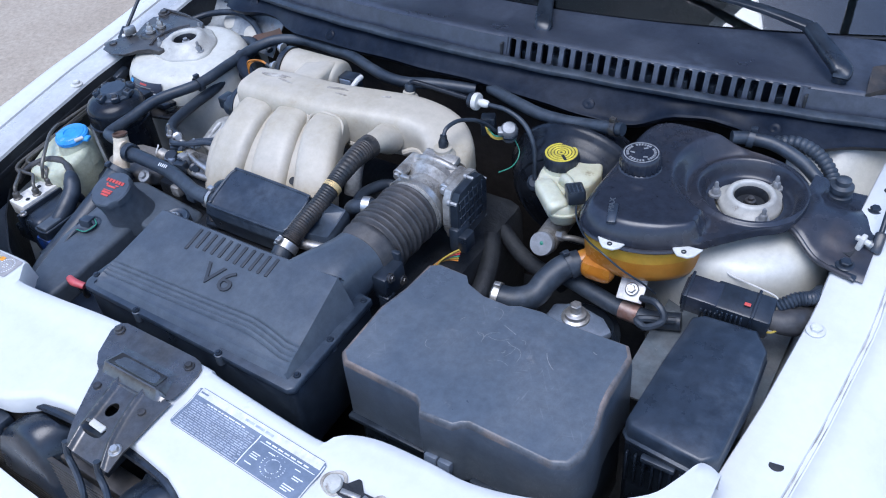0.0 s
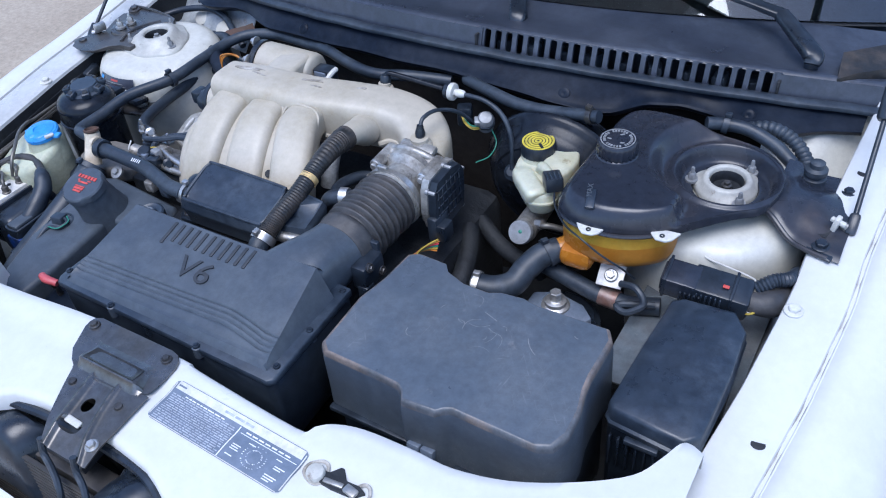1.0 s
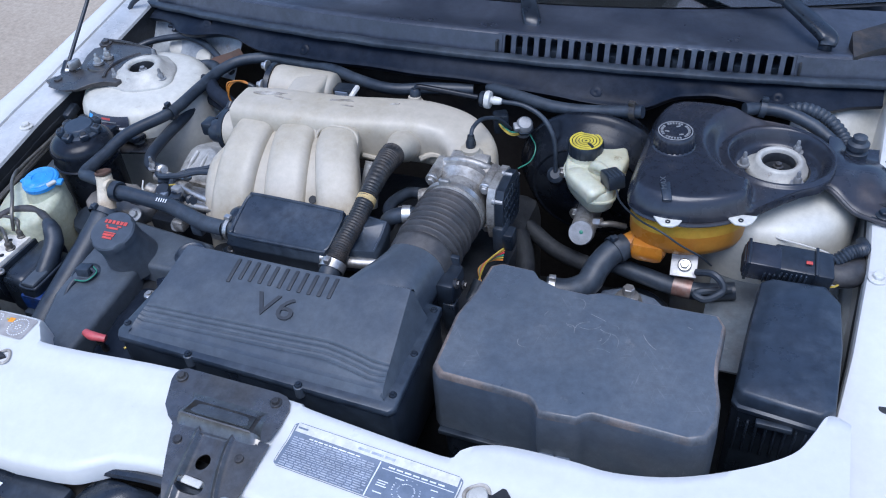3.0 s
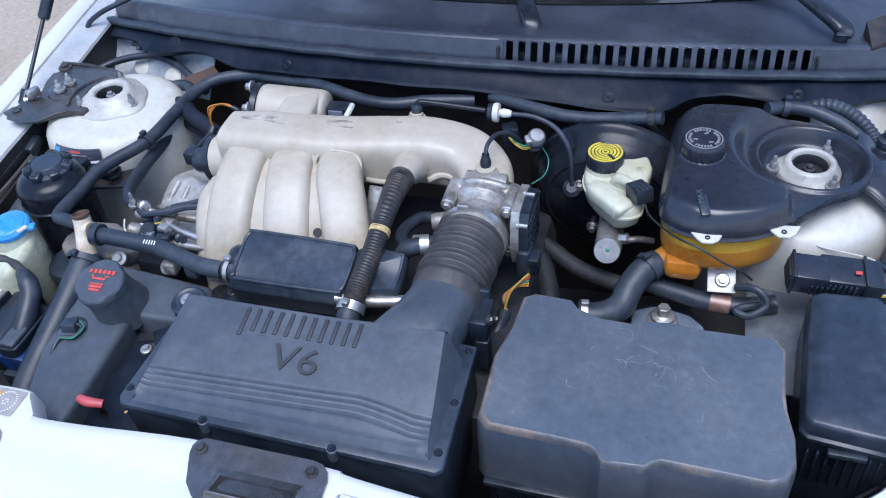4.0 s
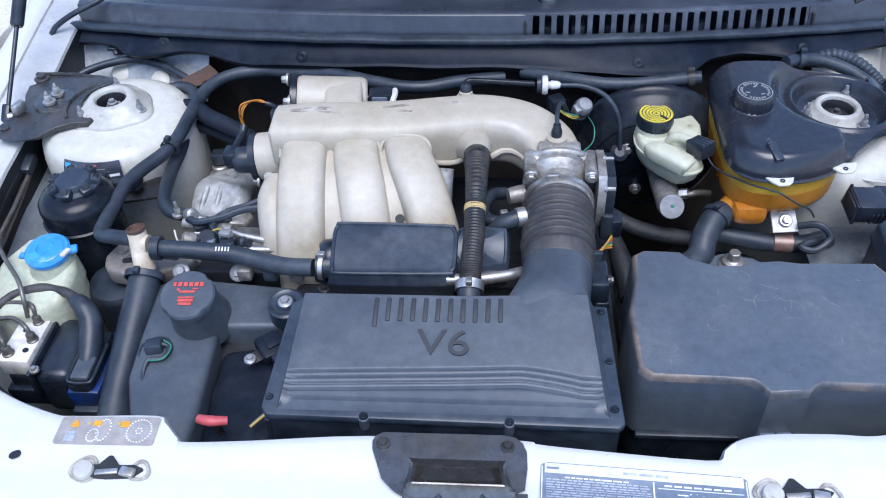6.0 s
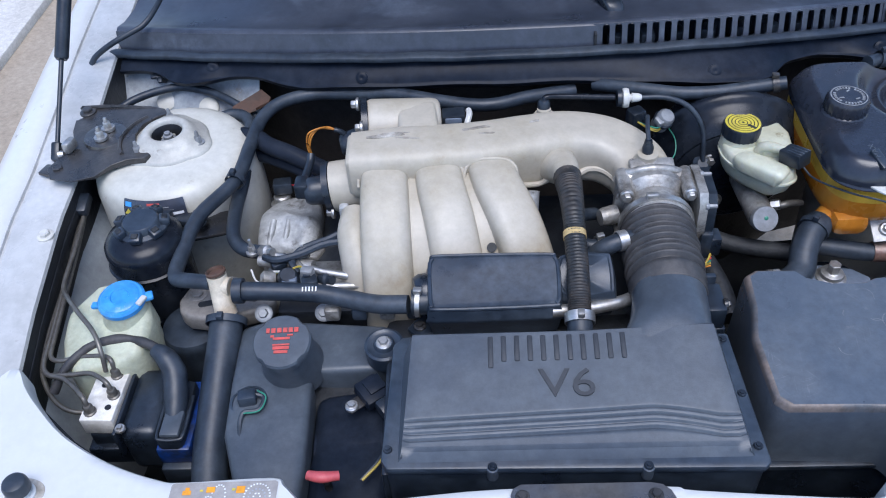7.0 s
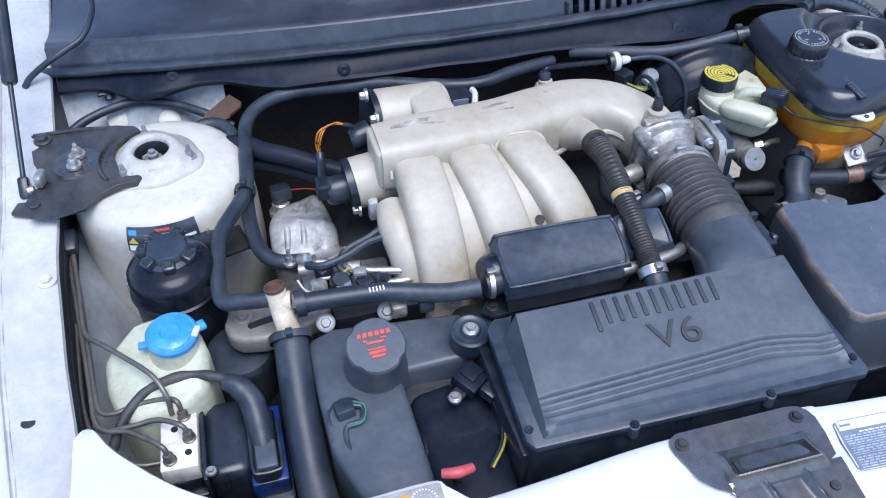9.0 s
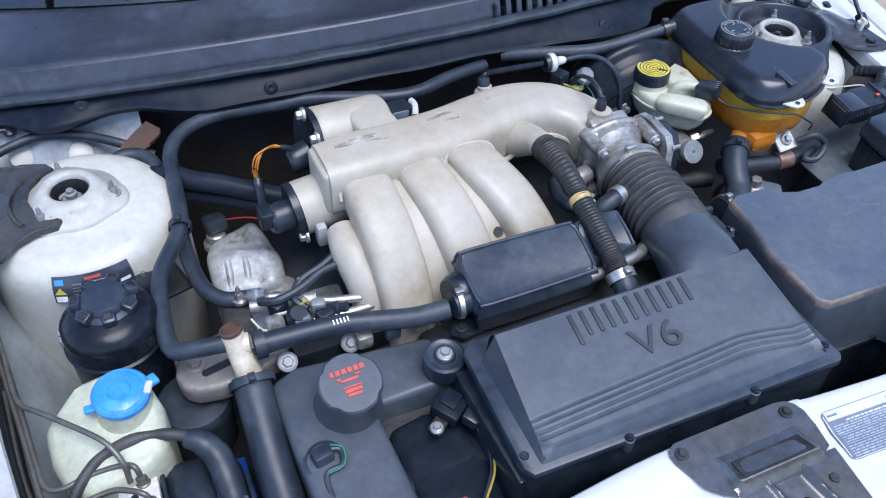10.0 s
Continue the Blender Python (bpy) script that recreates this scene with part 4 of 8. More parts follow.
# ---- bonnet above, on its gas struts ----
def bonnet():
    def skin(u, v):
        # Out of view; width and lean are set for what the glass reflects.
        w = 0.575 - 0.06 * v * v
        return V(u * w, 1.13 - 0.42 * v + 0.06 * u * u, 1.15 + 0.95 * v - 0.05 * u * u + 0.02 * math.sin(v * 3))
    b = thing("bonnet", (0, 1.13, 1.15), "white car bonnet propped wide open on gas struts", "bonnet")
    part("outer_skin", sheet(lambda u, v: skin(u, v) + V(0, 0.02, 0.01), steps(-1, 1, 16), steps(0, 1, 12), 0.0015), WHITE, b)
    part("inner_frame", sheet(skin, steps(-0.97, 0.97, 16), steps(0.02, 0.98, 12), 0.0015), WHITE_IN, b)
    # Unseen pad, added to cut bounce and darken the glass's reflection.
    part("insulation_pad", sheet(lambda u, v: skin(u, v) - V(0, 0.012, 0.006), steps(-0.86, 0.86, 12), steps(0.08, 0.88, 10), 0.006), DARK, b, "dark felt insulation pad, unseen, added to cut bounce")


bonnet()


def gas_strut(side):
    a, b = V(side * 0.730, 0.584, 0.888), V(side * 0.726, 0.699, 0.987)
    d = (b - a).normalized()
    g = thing("gas_strut", a, "black bonnet gas strut on a ball stud", "gas strut", "bonnet gas struts")
    part("rod", tube([a, b], 0.0036, 10, 2), BLACK, g)
    part("cylinder", tube([b, b + d * 0.004, b + d * 0.62], [0.008, 0.0105, 0.0105], 14, 1), BLACK, g)
    part("end_socket", rbox(a + d * 0.008, (0.014, 0.016, 0.03), 0.004, (-50, 0, 0)), BLACK, g)
    part("ball_stud", lathe([(0, -0.012), (0.005, -0.012), (0.005, -0.004), (0.008, 0), (0.005, 0.007), (0, 0.008)], a + V(-side * 0.006, 0.002, 0.002), (-side, 0, 0.2), 14), STEEL, g)


gas_strut(-1)
gas_strut(1)

# bracket plates between tower and fender
def wing_bracket_left():
    out = [(-0.728, 0.545), (-0.716, 0.522), (-0.682, 0.514), (-0.648, 0.520), (-0.630, 0.542), (-0.608, 0.552), (-0.583, 0.554), (-0.576, 0.563), (-0.590, 0.575), (-0.606, 0.592), (-0.613, 0.616), (-0.608, 0.642), (-0.592, 0.660), (-0.576, 0.668), (-0.585, 0.682), (-0.612, 0.692), (-0.68, 0.702), (-0.733, 0.706), (-0.722, 0.640), (-0.704, 0.597), (-0.722, 0.570)]
    b = thing("wing_bracket", (-0.65, 0.61, 0.893), "dark rust-specked steel bracket tying tower to wing", "bracket")
    lift = lambda x, y: 0.004 * math.sin((x + 0.65) * 30) + 0.02 * (x + 0.65) * (x > -0.65)
    part("plate", prism(out, 0.893, 0.898, 0.0015, 1, lift), RUSTY, b)
    part("rib", tube([(-0.561 + 0.072 * math.cos(radians(a_)), 0.608 + 0.072 * math.sin(radians(a_)), 0.899 + 0.002) for a_ in range(130, 226, 12)], 0.0032, 8, 4), RUSTY, b)
    part("edge_fold", tube([(-0.725, 0.700, 0.899), (-0.66, 0.697, 0.9005), (-0.60, 0.684, 0.900)], 0.003, 8, 5), RUSTY, b)
    part("mount_pad", lathe([(0.034, -0.004), (0.032, 0.0015), (0.026, 0.0022), (0, 0.0022)], (-0.662, 0.620, 0.8985), (0, 0, 1), 30), BRACKET, b)
    part("foot", prism([(-0.745, 0.545), (-0.705, 0.530), (-0.688, 0.545), (-0.70, 0.560), (-0.738, 0.566)], 0.884, 0.890, 0.002), RUSTY, b)
    for x, y in ((-0.660, 0.632), (-0.664, 0.608)):
        part("stud", stud((x, y, 0.905), r=0.006, h=0.018), STEEL, b)
    for x, y in ((-0.713, 0.547), (-0.712, 0.688)):
        part("bolt", bolt((x, y, 0.898 if y > 0.6 else 0.891), 0.008, 0.006), RUSTY, b)
    part("hinge_pin", rbox((-0.706, 0.590, 0.905), (0.012, 0.024, 0.018), 0.004, (0, 0, -15)), STEEL, b)


wing_bracket_left()


# ---- coolant tank round the tower ----
TANK_OUT = [(0.371, 0.64), (0.370, 0.53), (0.372, 0.478), (0.378, 0.452), (0.392, 0.435), (0.415, 0.426), (0.45, 0.424), (0.48, 0.431), (0.508, 0.446), (0.529, 0.466), (0.538, 0.490), (0.530, 0.512), (0.503, 0.528), (0.480, 0.552), (0.469, 0.59), (0.468, 0.635), (0.478, 0.668), (0.495, 0.69), (0.45, 0.695), (0.41, 0.692), (0.38, 0.676)]


COVER_OUT = [(0.373, 0.60), (0.371, 0.53), (0.371, 0.475), (0.379, 0.446), (0.403, 0.430), (0.428, 0.4255), (0.452, 0.4275), (0.486, 0.437), (0.513, 0.452), (0.539, 0.471), (0.560, 0.494), (0.590, 0.525), (0.619, 0.548), (0.632, 0.578), (0.6345, 0.61), (0.629, 0.640), (0.612, 0.665), (0.585, 0.683), (0.55, 0.692), (0.52, 0.694), (0.49, 0.6935), (0.43, 0.6925), (0.392, 0.684), (0.377, 0.657)]


def coolant_tank():
    t = thing("coolant_tank", (0.45, 0.55, 0.81), "coolant expansion tank, glossy black cover over amber body", "coolant tank")
    out = [tuple(p)[:2] for p in smooth_line([V(x, y, 0) for x, y in TANK_OUT], 3, True)]
    c = V(0.435, 0.525)
    def ring(scale, z, lift=0):
        return [V(c.x + (x - c.x) * scale, c.y + (y - c.y) * scale, z + lift * (y - c.y)) for x, y in out]
    body = rings([ring(0.85, 0.838), ring(0.91, 0.843), ring(0.94, 0.854), ring(0.950, 0.879, 0.03)], caps=(True, False))
    part("tank_body", body, AMBER, t, "translucent amber tank half full of coolant", 60)
    part("tank_upper", rings([ring(0.950, 0.879, 0.03), ring(0.950, 0.906)], caps=(False, True)), AMBERTOP, t, "yellowed tank wall above the coolant level", 60)
    rc = V(0.560, 0.603)
    rim = smooth_line([V(x, y, 0) for x, y in COVER_OUT], 6, True)
    polar = sorted((math.atan2(p.y - rc.y, p.x - rc.x), (p.to_2d() - rc).length) for p in rim)
    polar = [(a - 2 * math.pi, r) for a, r in polar[-3:]] + polar + [(a + 2 * math.pi, r) for a, r in polar[:3]]
    soft_step = lambda x: (lambda c_: c_ * c_ * (3 - 2 * c_))(min(1.0, max(0.0, x)))
    basin = [(0.043, 0.886), (0.046, 0.8925), (0.055, 0.8915), (0.0595, 0.893), (0.0625, 0.899), (0.0655, 0.908), (0.0685, 0.9145), (0.0715, 0.9170), (0.0745, 0.9160), (0.078, 0.9125), (0.083, 0.9115), (0.3, 0.9115)]
    reach = [0.043, 0.046, 0.055, 0.0585, 0.061, 0.063, 0.065, 0.067, 0.069, 0.0715, 0.074]
    def skin(a, v):
        edge = interp(polar, a)
        if v < len(reach):
            r = min(reach[v], edge - 0.0006 * (len(reach) - v))
        else:
            k = (v - len(reach) + 1) / 26
            first = min(reach[-1], edge - 0.0006)
            r = first + (edge - first) * min(1.0, k)
        x, y = rc.x + r * math.cos(a), rc.y + r * math.sin(a)
        d = edge - r
        lobe = soft_step((r - 0.083) / 0.026) * soft_step((0.534 - x) / 0.011)
        z = interp(basin, r) + lobe * (0.0265 - 0.0245 * max(0.0, 1 - d / 0.024) ** 2.3) + 0.0012 * math.exp(-(d / 0.002) ** 2)
        if v >= len(reach) + 26:
            z -= (0.004, 0.012)[v - len(reach) - 26]
            x, y = x + 0.001 * math.cos(a), y + 0.001 * math.sin(a)
        return V(x, y, z)
    skin_bm = sheet(skin, steps(-math.pi, math.pi, 200), range(len(reach) + 28))
    bmesh.ops.remove_doubles(skin_bm, verts=skin_bm.verts, dist=0.0002)
    part("cover", skin_bm, TANK, t, "glossy black cover browned towards the tower ring", 60)
    part("level_rib", rbox((0.4245, 0.4455, 0.9375), (0.0125, 0.032, 0.006), 0.0018, (14, 0, 16), 2), DUSTY, t, "raised level plate")
    mark = text_mesh("MAX", 0.0105, 0.0006)
    bmesh.ops.transform(mark, matrix=pose(0.4250, 0.4460, 0.9409, 0, -14, 106), verts=mark.verts)
    part("level_mark", mark, COVER, t)
    cap = thing_cap((0.416, 0.558, 0.937), 0.0285, 0.024)
    for m, o in ((TANK, cap[0]), (GREYPRINT, cap[1])):
        part("cap" if m is TANK else "cap_print", o, m, t, "black ribbed screw cap" if m is TANK else "")
    for bar in cap[2]:
        part("cap_print", bar, GREYPRINT, t)
    part("cap_collar", lathe([(0.0315, 0), (0.0305, 0.003), (0.028, 0.005), (0.02, 0.005)], (0.416, 0.558, 0.935), (0, 0, 1), 36), TANK, t)
    for x, y in ((0.432, 0.424), (0.522, 0.452)):
        part("lug", prism([(x - 0.021, y + 0.006), (x + 0.022, y + 0.010), (x + 0.016, y - 0.007), (x + 0.009, y - 0.0135), (x - 0.004, y - 0.0145), (x - 0.011, y - 0.008)], 0.9060, 0.9095, 0.0012, 2), WHITEPL, t, "cream moulded fixing lug")
        part("lug_eye", lathe([(0.0018, 0), (0.0034, 0), (0.0034, 0.002), (0.0018, 0.002)], (x + 0.002, y - 0.006, 0.909), (0, 0, 1), 14, loop_=True), BLACK, t)
    part("outlet", tube([(0.400, 0.47, 0.838), (0.388, 0.458, 0.832), (0.375, 0.447, 0.828)], 0.016, 14, 4), AMBER, t)
    part("spill_foot", rbox((0.410, 0.448, 0.836), (0.050, 0.045, 0.034), 0.013), AMBER, t)
    seam = tube([V(x, y, 0.9035) for x, y in [(c.x + (a - c.x) * 1.004, c.y + (b - c.y) * 1.004) for a, b in TANK_OUT[2:12]]], 0.003, 6, 4)
    part("seam", seam, TANK, t)


def thing_cap(at, r, h):
    """Cap body, its printed ring and small bars on top."""
    x, y, z = at
    body = lathe([(r * 0.95, 0), (r, 0.002), (r, h * 0.75), (r * 0.95, h * 0.93), (r * 0.9, h), (0, h)], at, (0, 0, 1), 72, lambda a, rr, hh: 1 + (0.025 * math.sin(a * 24) if 0.001 < hh < h * 0.8 else 0))
    ring = lathe([(r * 0.80, 0), (r * 0.85, 0), (r * 0.85, 0.0006), (r * 0.80, 0.0006)], (x, y, z + h), (0, 0, 1), 40, loop_=True)
    bars = []
    for k in range(30):
        a = radians(k * 360 / 30)
        if k % 7 == 5:
            continue
        bars.append(rbox((x + r * 0.66 * math.cos(a), y + r * 0.66 * math.sin(a), z + h + 0.0004), (r * 0.13, r * 0.085, 0.0008), 0, (0, 0, math.degrees(a))))
    for k in range(3):
        a = radians(200 + k * 120)
        bars.append(rbox((x + r * 0.42 * math.cos(a), y + r * 0.42 * math.sin(a), z + h + 0.0004), (r * 0.22, r * 0.07, 0.0008), 0, (0, 0, 20 * k)))
    return body, ring, bars


coolant_tank()


def wing_trim_right():
    t = thing("wing_trim", (0.67, 0.62, 0.895), "black plastic trim tying the tank ring to the wing", "trim panel")
    def skin(u, v):
        y0 = 0.564 + (0.520 - 0.564) * u - 0.010 * math.sin(u * math.pi)
        y1 = 0.690 + 0.004 * u
        x, y = 0.625 + 0.104 * u, y0 + (y1 - y0) * v
        k = min(1.0, u * 2.2)
        z = 0.905 - 0.017 * k * k * (3 - 2 * k) + 0.0125 * math.exp(-(((x - 0.672) / 0.034) ** 4 + ((y - 0.606) / 0.045) ** 4))
        return V(x, y, z - 0.006 * max(0.0, 1 - v / 0.08) ** 2)
    part("plate", sheet(skin, steps(0, 1, 24), steps(0, 1, 24), 0.0025), TANK, t, "", 60)
    part("rolled_edge", tube([skin(u, 0.0) + V(0, 0, 0.001) for u in steps(0.0, 0.86, 10)], 0.0035, 8, 3), TANK, t)
    part("buffer", lathe([(0.016, 0), (0.016, 0.008), (0.012, 0.010), (0.012, 0.013), (0.0155, 0.015), (0.0155, 0.022), (0.010, 0.025), (0.010, 0.032), (0.005, 0.035), (0, 0.035)], (0.664, 0.671, 0.888), (0, 0, 1), 24), RUBBER, t, "black rubber bonnet buffer")
    part("foot", prism([(0.686, 0.530), (0.719, 0.516), (0.727, 0.552), (0.69, 0.566)], 0.880, 0.8855, 0.0015, 1), BLACK, t)
    part("bolt", bolt((0.703, 0.540, 0.886), 0.008, 0.006), BLACK, t)
    part("bolt", bolt((0.712, 0.660, 0.891), 0.007, 0.005), BLACK, t)
    part("clip_slot", rbox((0.704, 0.574, 0.8885), (0.012, 0.040, 0.004), 0.001, (0, 0, -14)), DARK, t)
    part("clip", rbox((0.711, 0.576, 0.897), (0.007, 0.013, 0.026), 0.002, (0, 8, -12)), WHITEPL, t, "white plastic spring clip")
    part("clip_wing", rbox((0.713, 0.577, 0.902), (0.020, 0.007, 0.006), 0.002, (0, 8, -12)), WHITEPL, t)


wing_trim_right()


def brake_unit():
    b = thing("brake_reservoir", (0.305, 0.51, 0.83), "cream brake fluid reservoir with yellow-topped black cap", "brake reservoir")
    body = [(0.259, 0.573), (0.2605, 0.545), (0.276, 0.518), (0.309, 0.486), (0.320, 0.481), (0.335, 0.484), (0.347, 0.495), (0.3485, 0.515), (0.350, 0.560), (0.345, 0.598), (0.332, 0.610), (0.30, 0.610), (0.268, 0.600)]
    body = [tuple(p)[:2] for p in smooth_line([V(x, y, 0) for x, y in body], 3, True)]
    c = V(0.305, 0.546)
    def ring(k, z):
        return [V(c.x + (x - c.x) * k, c.y + (y - c.y) * k, z) for x, y in body]
    part("tank_lower", rings([ring(0.62, 0.838), ring(0.78, 0.841), ring(0.90, 0.850), ring(0.985, 0.868)], caps=(True, False)), CREAM, b, "", 50)
    part("seam", rings([ring(0.985, 0.868), ring(1.03, 0.8685), ring(1.03, 0.8715), ring(0.985, 0.872)], caps=(False, False)), CREAM, b, "yellowed welded seam", 30)
    part("tank_upper", rings([ring(0.985, 0.872), ring(0.97, 0.879), ring(0.93, 0.8835), ring(0.86, 0.885)], caps=(False, True)), CREAM, b, "", 50)
    block = [(0.305, 0.530), (0.340, 0.522), (0.350, 0.535), (0.3535, 0.570), (0.346, 0.594), (0.333, 0.602), (0.303, 0.604)]
    part("rear_chamber", bevel(prism(block, 0.872, 0.897, 0, 1), 0.006, 3), CREAM, b, "", 50)
    lobe = tube([(0.276, 0.534, 0.877), (0.284, 0.524, 0.8795), (0.308, 0.502, 0.8795), (0.322, 0.490, 0.8785), (0.327, 0.4855, 0.8765)], [0.011, 0.0155, 0.0165, 0.0165, 0.012], 24, 6, flat=0.85, square=0.6)
    part("front_lobe", lobe, CREAM, b, "", 50)
    part("level_ridge", tube([(0.3405, 0.4985, 0.873), (0.333, 0.4895, 0.876), (0.343, 0.5075, 0.879)], 0.0035, 8, 4), CREAM, b)
    cc = V(0.2862, 0.5735, 0.8915)
    part("neck", lathe([(0.0285, -0.016), (0.0265, -0.008), (0.026, 0.004)], cc, (0, 0, 1), 28), CREAM, b)
    cap = part("cap", lathe([(0.0245, 0), (0.0265, 0.001), (0.0265, 0.018), (0.0255, 0.020), (0, 0.020)], cc, (0, 0, 1), 64, lambda a, r, h: 1 + (0.02 * math.sin(a * 26) if 0.0005 < h < 0.019 else 0)), BLACK, b, "black ribbed cap")
    for k in range(5):
        r0 = 0.0246 - k * 0.0048
        bm = lathe([(max(r0 - 0.0033, 0.0005), 0), (r0, 0), (r0, 0.0006), (max(r0 - 0.0033, 0.0005), 0.0006)], cc + V(0, 0, 0.0204), (0, 0, 1), 40, loop_=True)
        part("print", bm, YELLOW, cap, "yellow printed rings")
    part("print_gap", rbox(cc + V(0.010, -0.011, 0.0210), (0.014, 0.0045, 0.0006), 0, (0, 0, -45)), BLACK, cap)
    part("connector", rbox((0.342, 0.506, 0.900), (0.026, 0.034, 0.022), 0.003, (-12, 0, 35)), BLACK, b, "black sensor plug")
    part("plug_neck", tube([(0.306, 0.541, 0.884), (0.311, 0.536, 0.896), (0.322, 0.526, 0.901), (0.332, 0.517, 0.902)], [0.0085, 0.008, 0.007, 0.006], 14, 4), CREAM, b, "pale plastic elbow")
    for k in range(4):
        part("plug_ridge", rbox((0.3365 + k * 0.0048, 0.4985 + k * 0.0034, 0.9115), (0.0022, 0.024, 0.003), 0.0006, (-12, 0, 35), 1), DUSTY, b)
    part("wire", tube([(0.350, 0.494, 0.893), (0.362, 0.470, 0.888), (0.395, 0.430, 0.895), (0.428, 0.410, 0.897), (0.455, 0.410, 0.88), (0.482, 0.418, 0.86), (0.498, 0.432, 0.835)], 0.0014, 8, 5), BLACK, b)
    m = thing("brake_master_cylinder", (0.305, 0.52, 0.79), "grey alloy brake master cylinder below the reservoir", "brake cylinder")
    part("barrel", tube([(0.300, 0.60, 0.805), (0.303, 0.52, 0.807), (0.305, 0.468, 0.809)], 0.019, 18, 4), ALU, m)
    part("end_cap", lathe([(0.015, -0.004), (0.0188, 0.0), (0.0188, 0.006), (0.0175, 0.009), (0, 0.009)], (0.305, 0.462, 0.812), (0.02, -1, 0.75), 30), DISC, m, "round alloy end cap")
    part("dot", lathe([(0, 0), (0.003, 0), (0, 0.0012)], (0.306, 0.455, 0.819), (0.02, -1, 0.75), 10), GREENW, m)
    part("outlet", tube([(0.318, 0.485, 0.815), (0.332, 0.478, 0.822), (0.345, 0.482, 0.822), (0.365, 0.49, 0.815)], 0.005, 10, 5), PIPE, m)
    part("union", lathe([(0.008, -0.006), (0.008, 0.006), (0.005, 0.008)], (0.325, 0.482, 0.820), (1, -0.2, 0.3), 6), STEEL, m)
    m.location += V(0.0025, 0.010, 0.0055)
    s = thing("brake_servo", (0.290, 0.62, 0.70), "large round black brake servo on the bulkhead", "brake servo")
    part("drum", lathe([(0.03, -0.052), (0.058, -0.050), (0.066, -0.043), (0.084, -0.040), (0.088, -0.0375), (0.092, -0.0385), (0.101, -0.032), (0.108, -0.022), (0.1095, -0.018), (0.1120, -0.016), (0.114, -0.008), (0.118, -0.004), (0.122, 0.0), (0.125, 0.004), (0.125, 0.010), (0.118, 0.016), (0.10, 0.055), (0.06, 0.07)], (0.290, 0.628, 0.808), (0, 1, 0.14), 64), GLOSSB, s)
    for a in (40, 140, 250):
        part("stud", bolt((0.290 + 0.05 * math.cos(radians(a)), 0.578, 0.812 + 0.05 * math.sin(radians(a))), 0.006, 0.008, (0, -1, 0)), STEEL, s)


brake_unit()


# ---- battery cover and fuse box ----
def battery_cover():
    b = thing("battery_cover", (0.375, 0.19, 0.70), "scuffed grey-black plastic battery cover", "battery cover")
    top = [(0.214, 0.116), (0.226, 0.105), (0.300, 0.103), (0.335, 0.101), (0.344, 0.095), (0.351, 0.084), (0.394, 0.087), (0.401, 0.094), (0.410, 0.0985), (0.515, 0.096), (0.531, 0.104), (0.539, 0.125), (0.538, 0.158), (0.531, 0.188), (0.529, 0.210), (0.530, 0.270), (0.521, 0.285), (0.43, 0.284), (0.405, 0.288), (0.375, 0.285), (0.36, 0.278), (0.322, 0.279), (0.292, 0.290), (0.282, 0.302), (0.238, 0.304), (0.226, 0.296), (0.222, 0.245), (0.212, 0.20)]
    z = lambda x, y: 0.8855 + (y - 0.2) * 0.02 + (x - 0.38) * 0.008
    c = V(0.38, 0.20)
    def ring(k, dz, base=None):
        return [V(c.x + (x - c.x) * k, c.y + (y - c.y) * k, (base if base is not None else z(x, y)) + dz) for x, y in top]
    shell = rings([ring(1.02, 0, 0.775), ring(1.015, 0, 0.80), ring(1.010, -0.022), ring(1.004, -0.010)], caps=(True, False))
    part("lid", shell, BATT, b, "", 50)
    part("worn_edge", rings([ring(1.004, -0.010), ring(0.999, -0.0052), ring(0.990, -0.0018), ring(0.978, -0.0003), ring(0.968, 0.0)], caps=(False, False)), WORNEDGE, b, "edge worn brown")
    part("lid_top", rings([ring(0.968, 0.0), ring(0.955, 0.0001)], caps=(False, True)), BATT, b, "scuffed flat top")
    rs_ = random.Random(11)
    for k in range(16):
        x, y, a, n = rs_.gauss(0.405, 0.035), rs_.gauss(0.215, 0.022), radians(rs_.choice((-35, -20, 25, 60, 5)) + rs_.uniform(-12, 12)), rs_.uniform(0.006, 0.030)
        bend, wide = rs_.uniform(-0.2, 0.2), rs_.uniform(0.0002, 0.0006)
        def streak(u, v):
            px = x + n * u * math.cos(a) - (v + bend * n * 8 * u * u) * math.sin(a)
            py = y + n * u * math.sin(a) + (v + bend * n * 8 * u * u) * math.cos(a)
            return V(px, py, z(px, py) + 0.0004)
        part("scratch", sheet(streak, steps(-0.5, 0.5, 5), [-wide, wide]), SCUFF, b)
    part("lower_case", prism([(c.x + (x - c.x) * 0.97, c.y + (y - c.y) * 0.97) for x, y in top], 0.62, 0.778, 0.004), BLACK, b)
    part("front_rib", rbox((0.300, 0.100, 0.778), (0.16, 0.010, 0.008), 0.002), BLACK, b)
    part("front_rib", rbox((0.47, 0.094, 0.776), (0.125, 0.010, 0.008), 0.002), BLACK, b)
    for x in (0.3625, 0.3815):
        part("catch", rbox((x, 0.080, 0.800), (0.0175, 0.010, 0.024), 0.002, (-12, 0, 0)), STICKER, b, "blue-grey lid catch")


battery_cover()


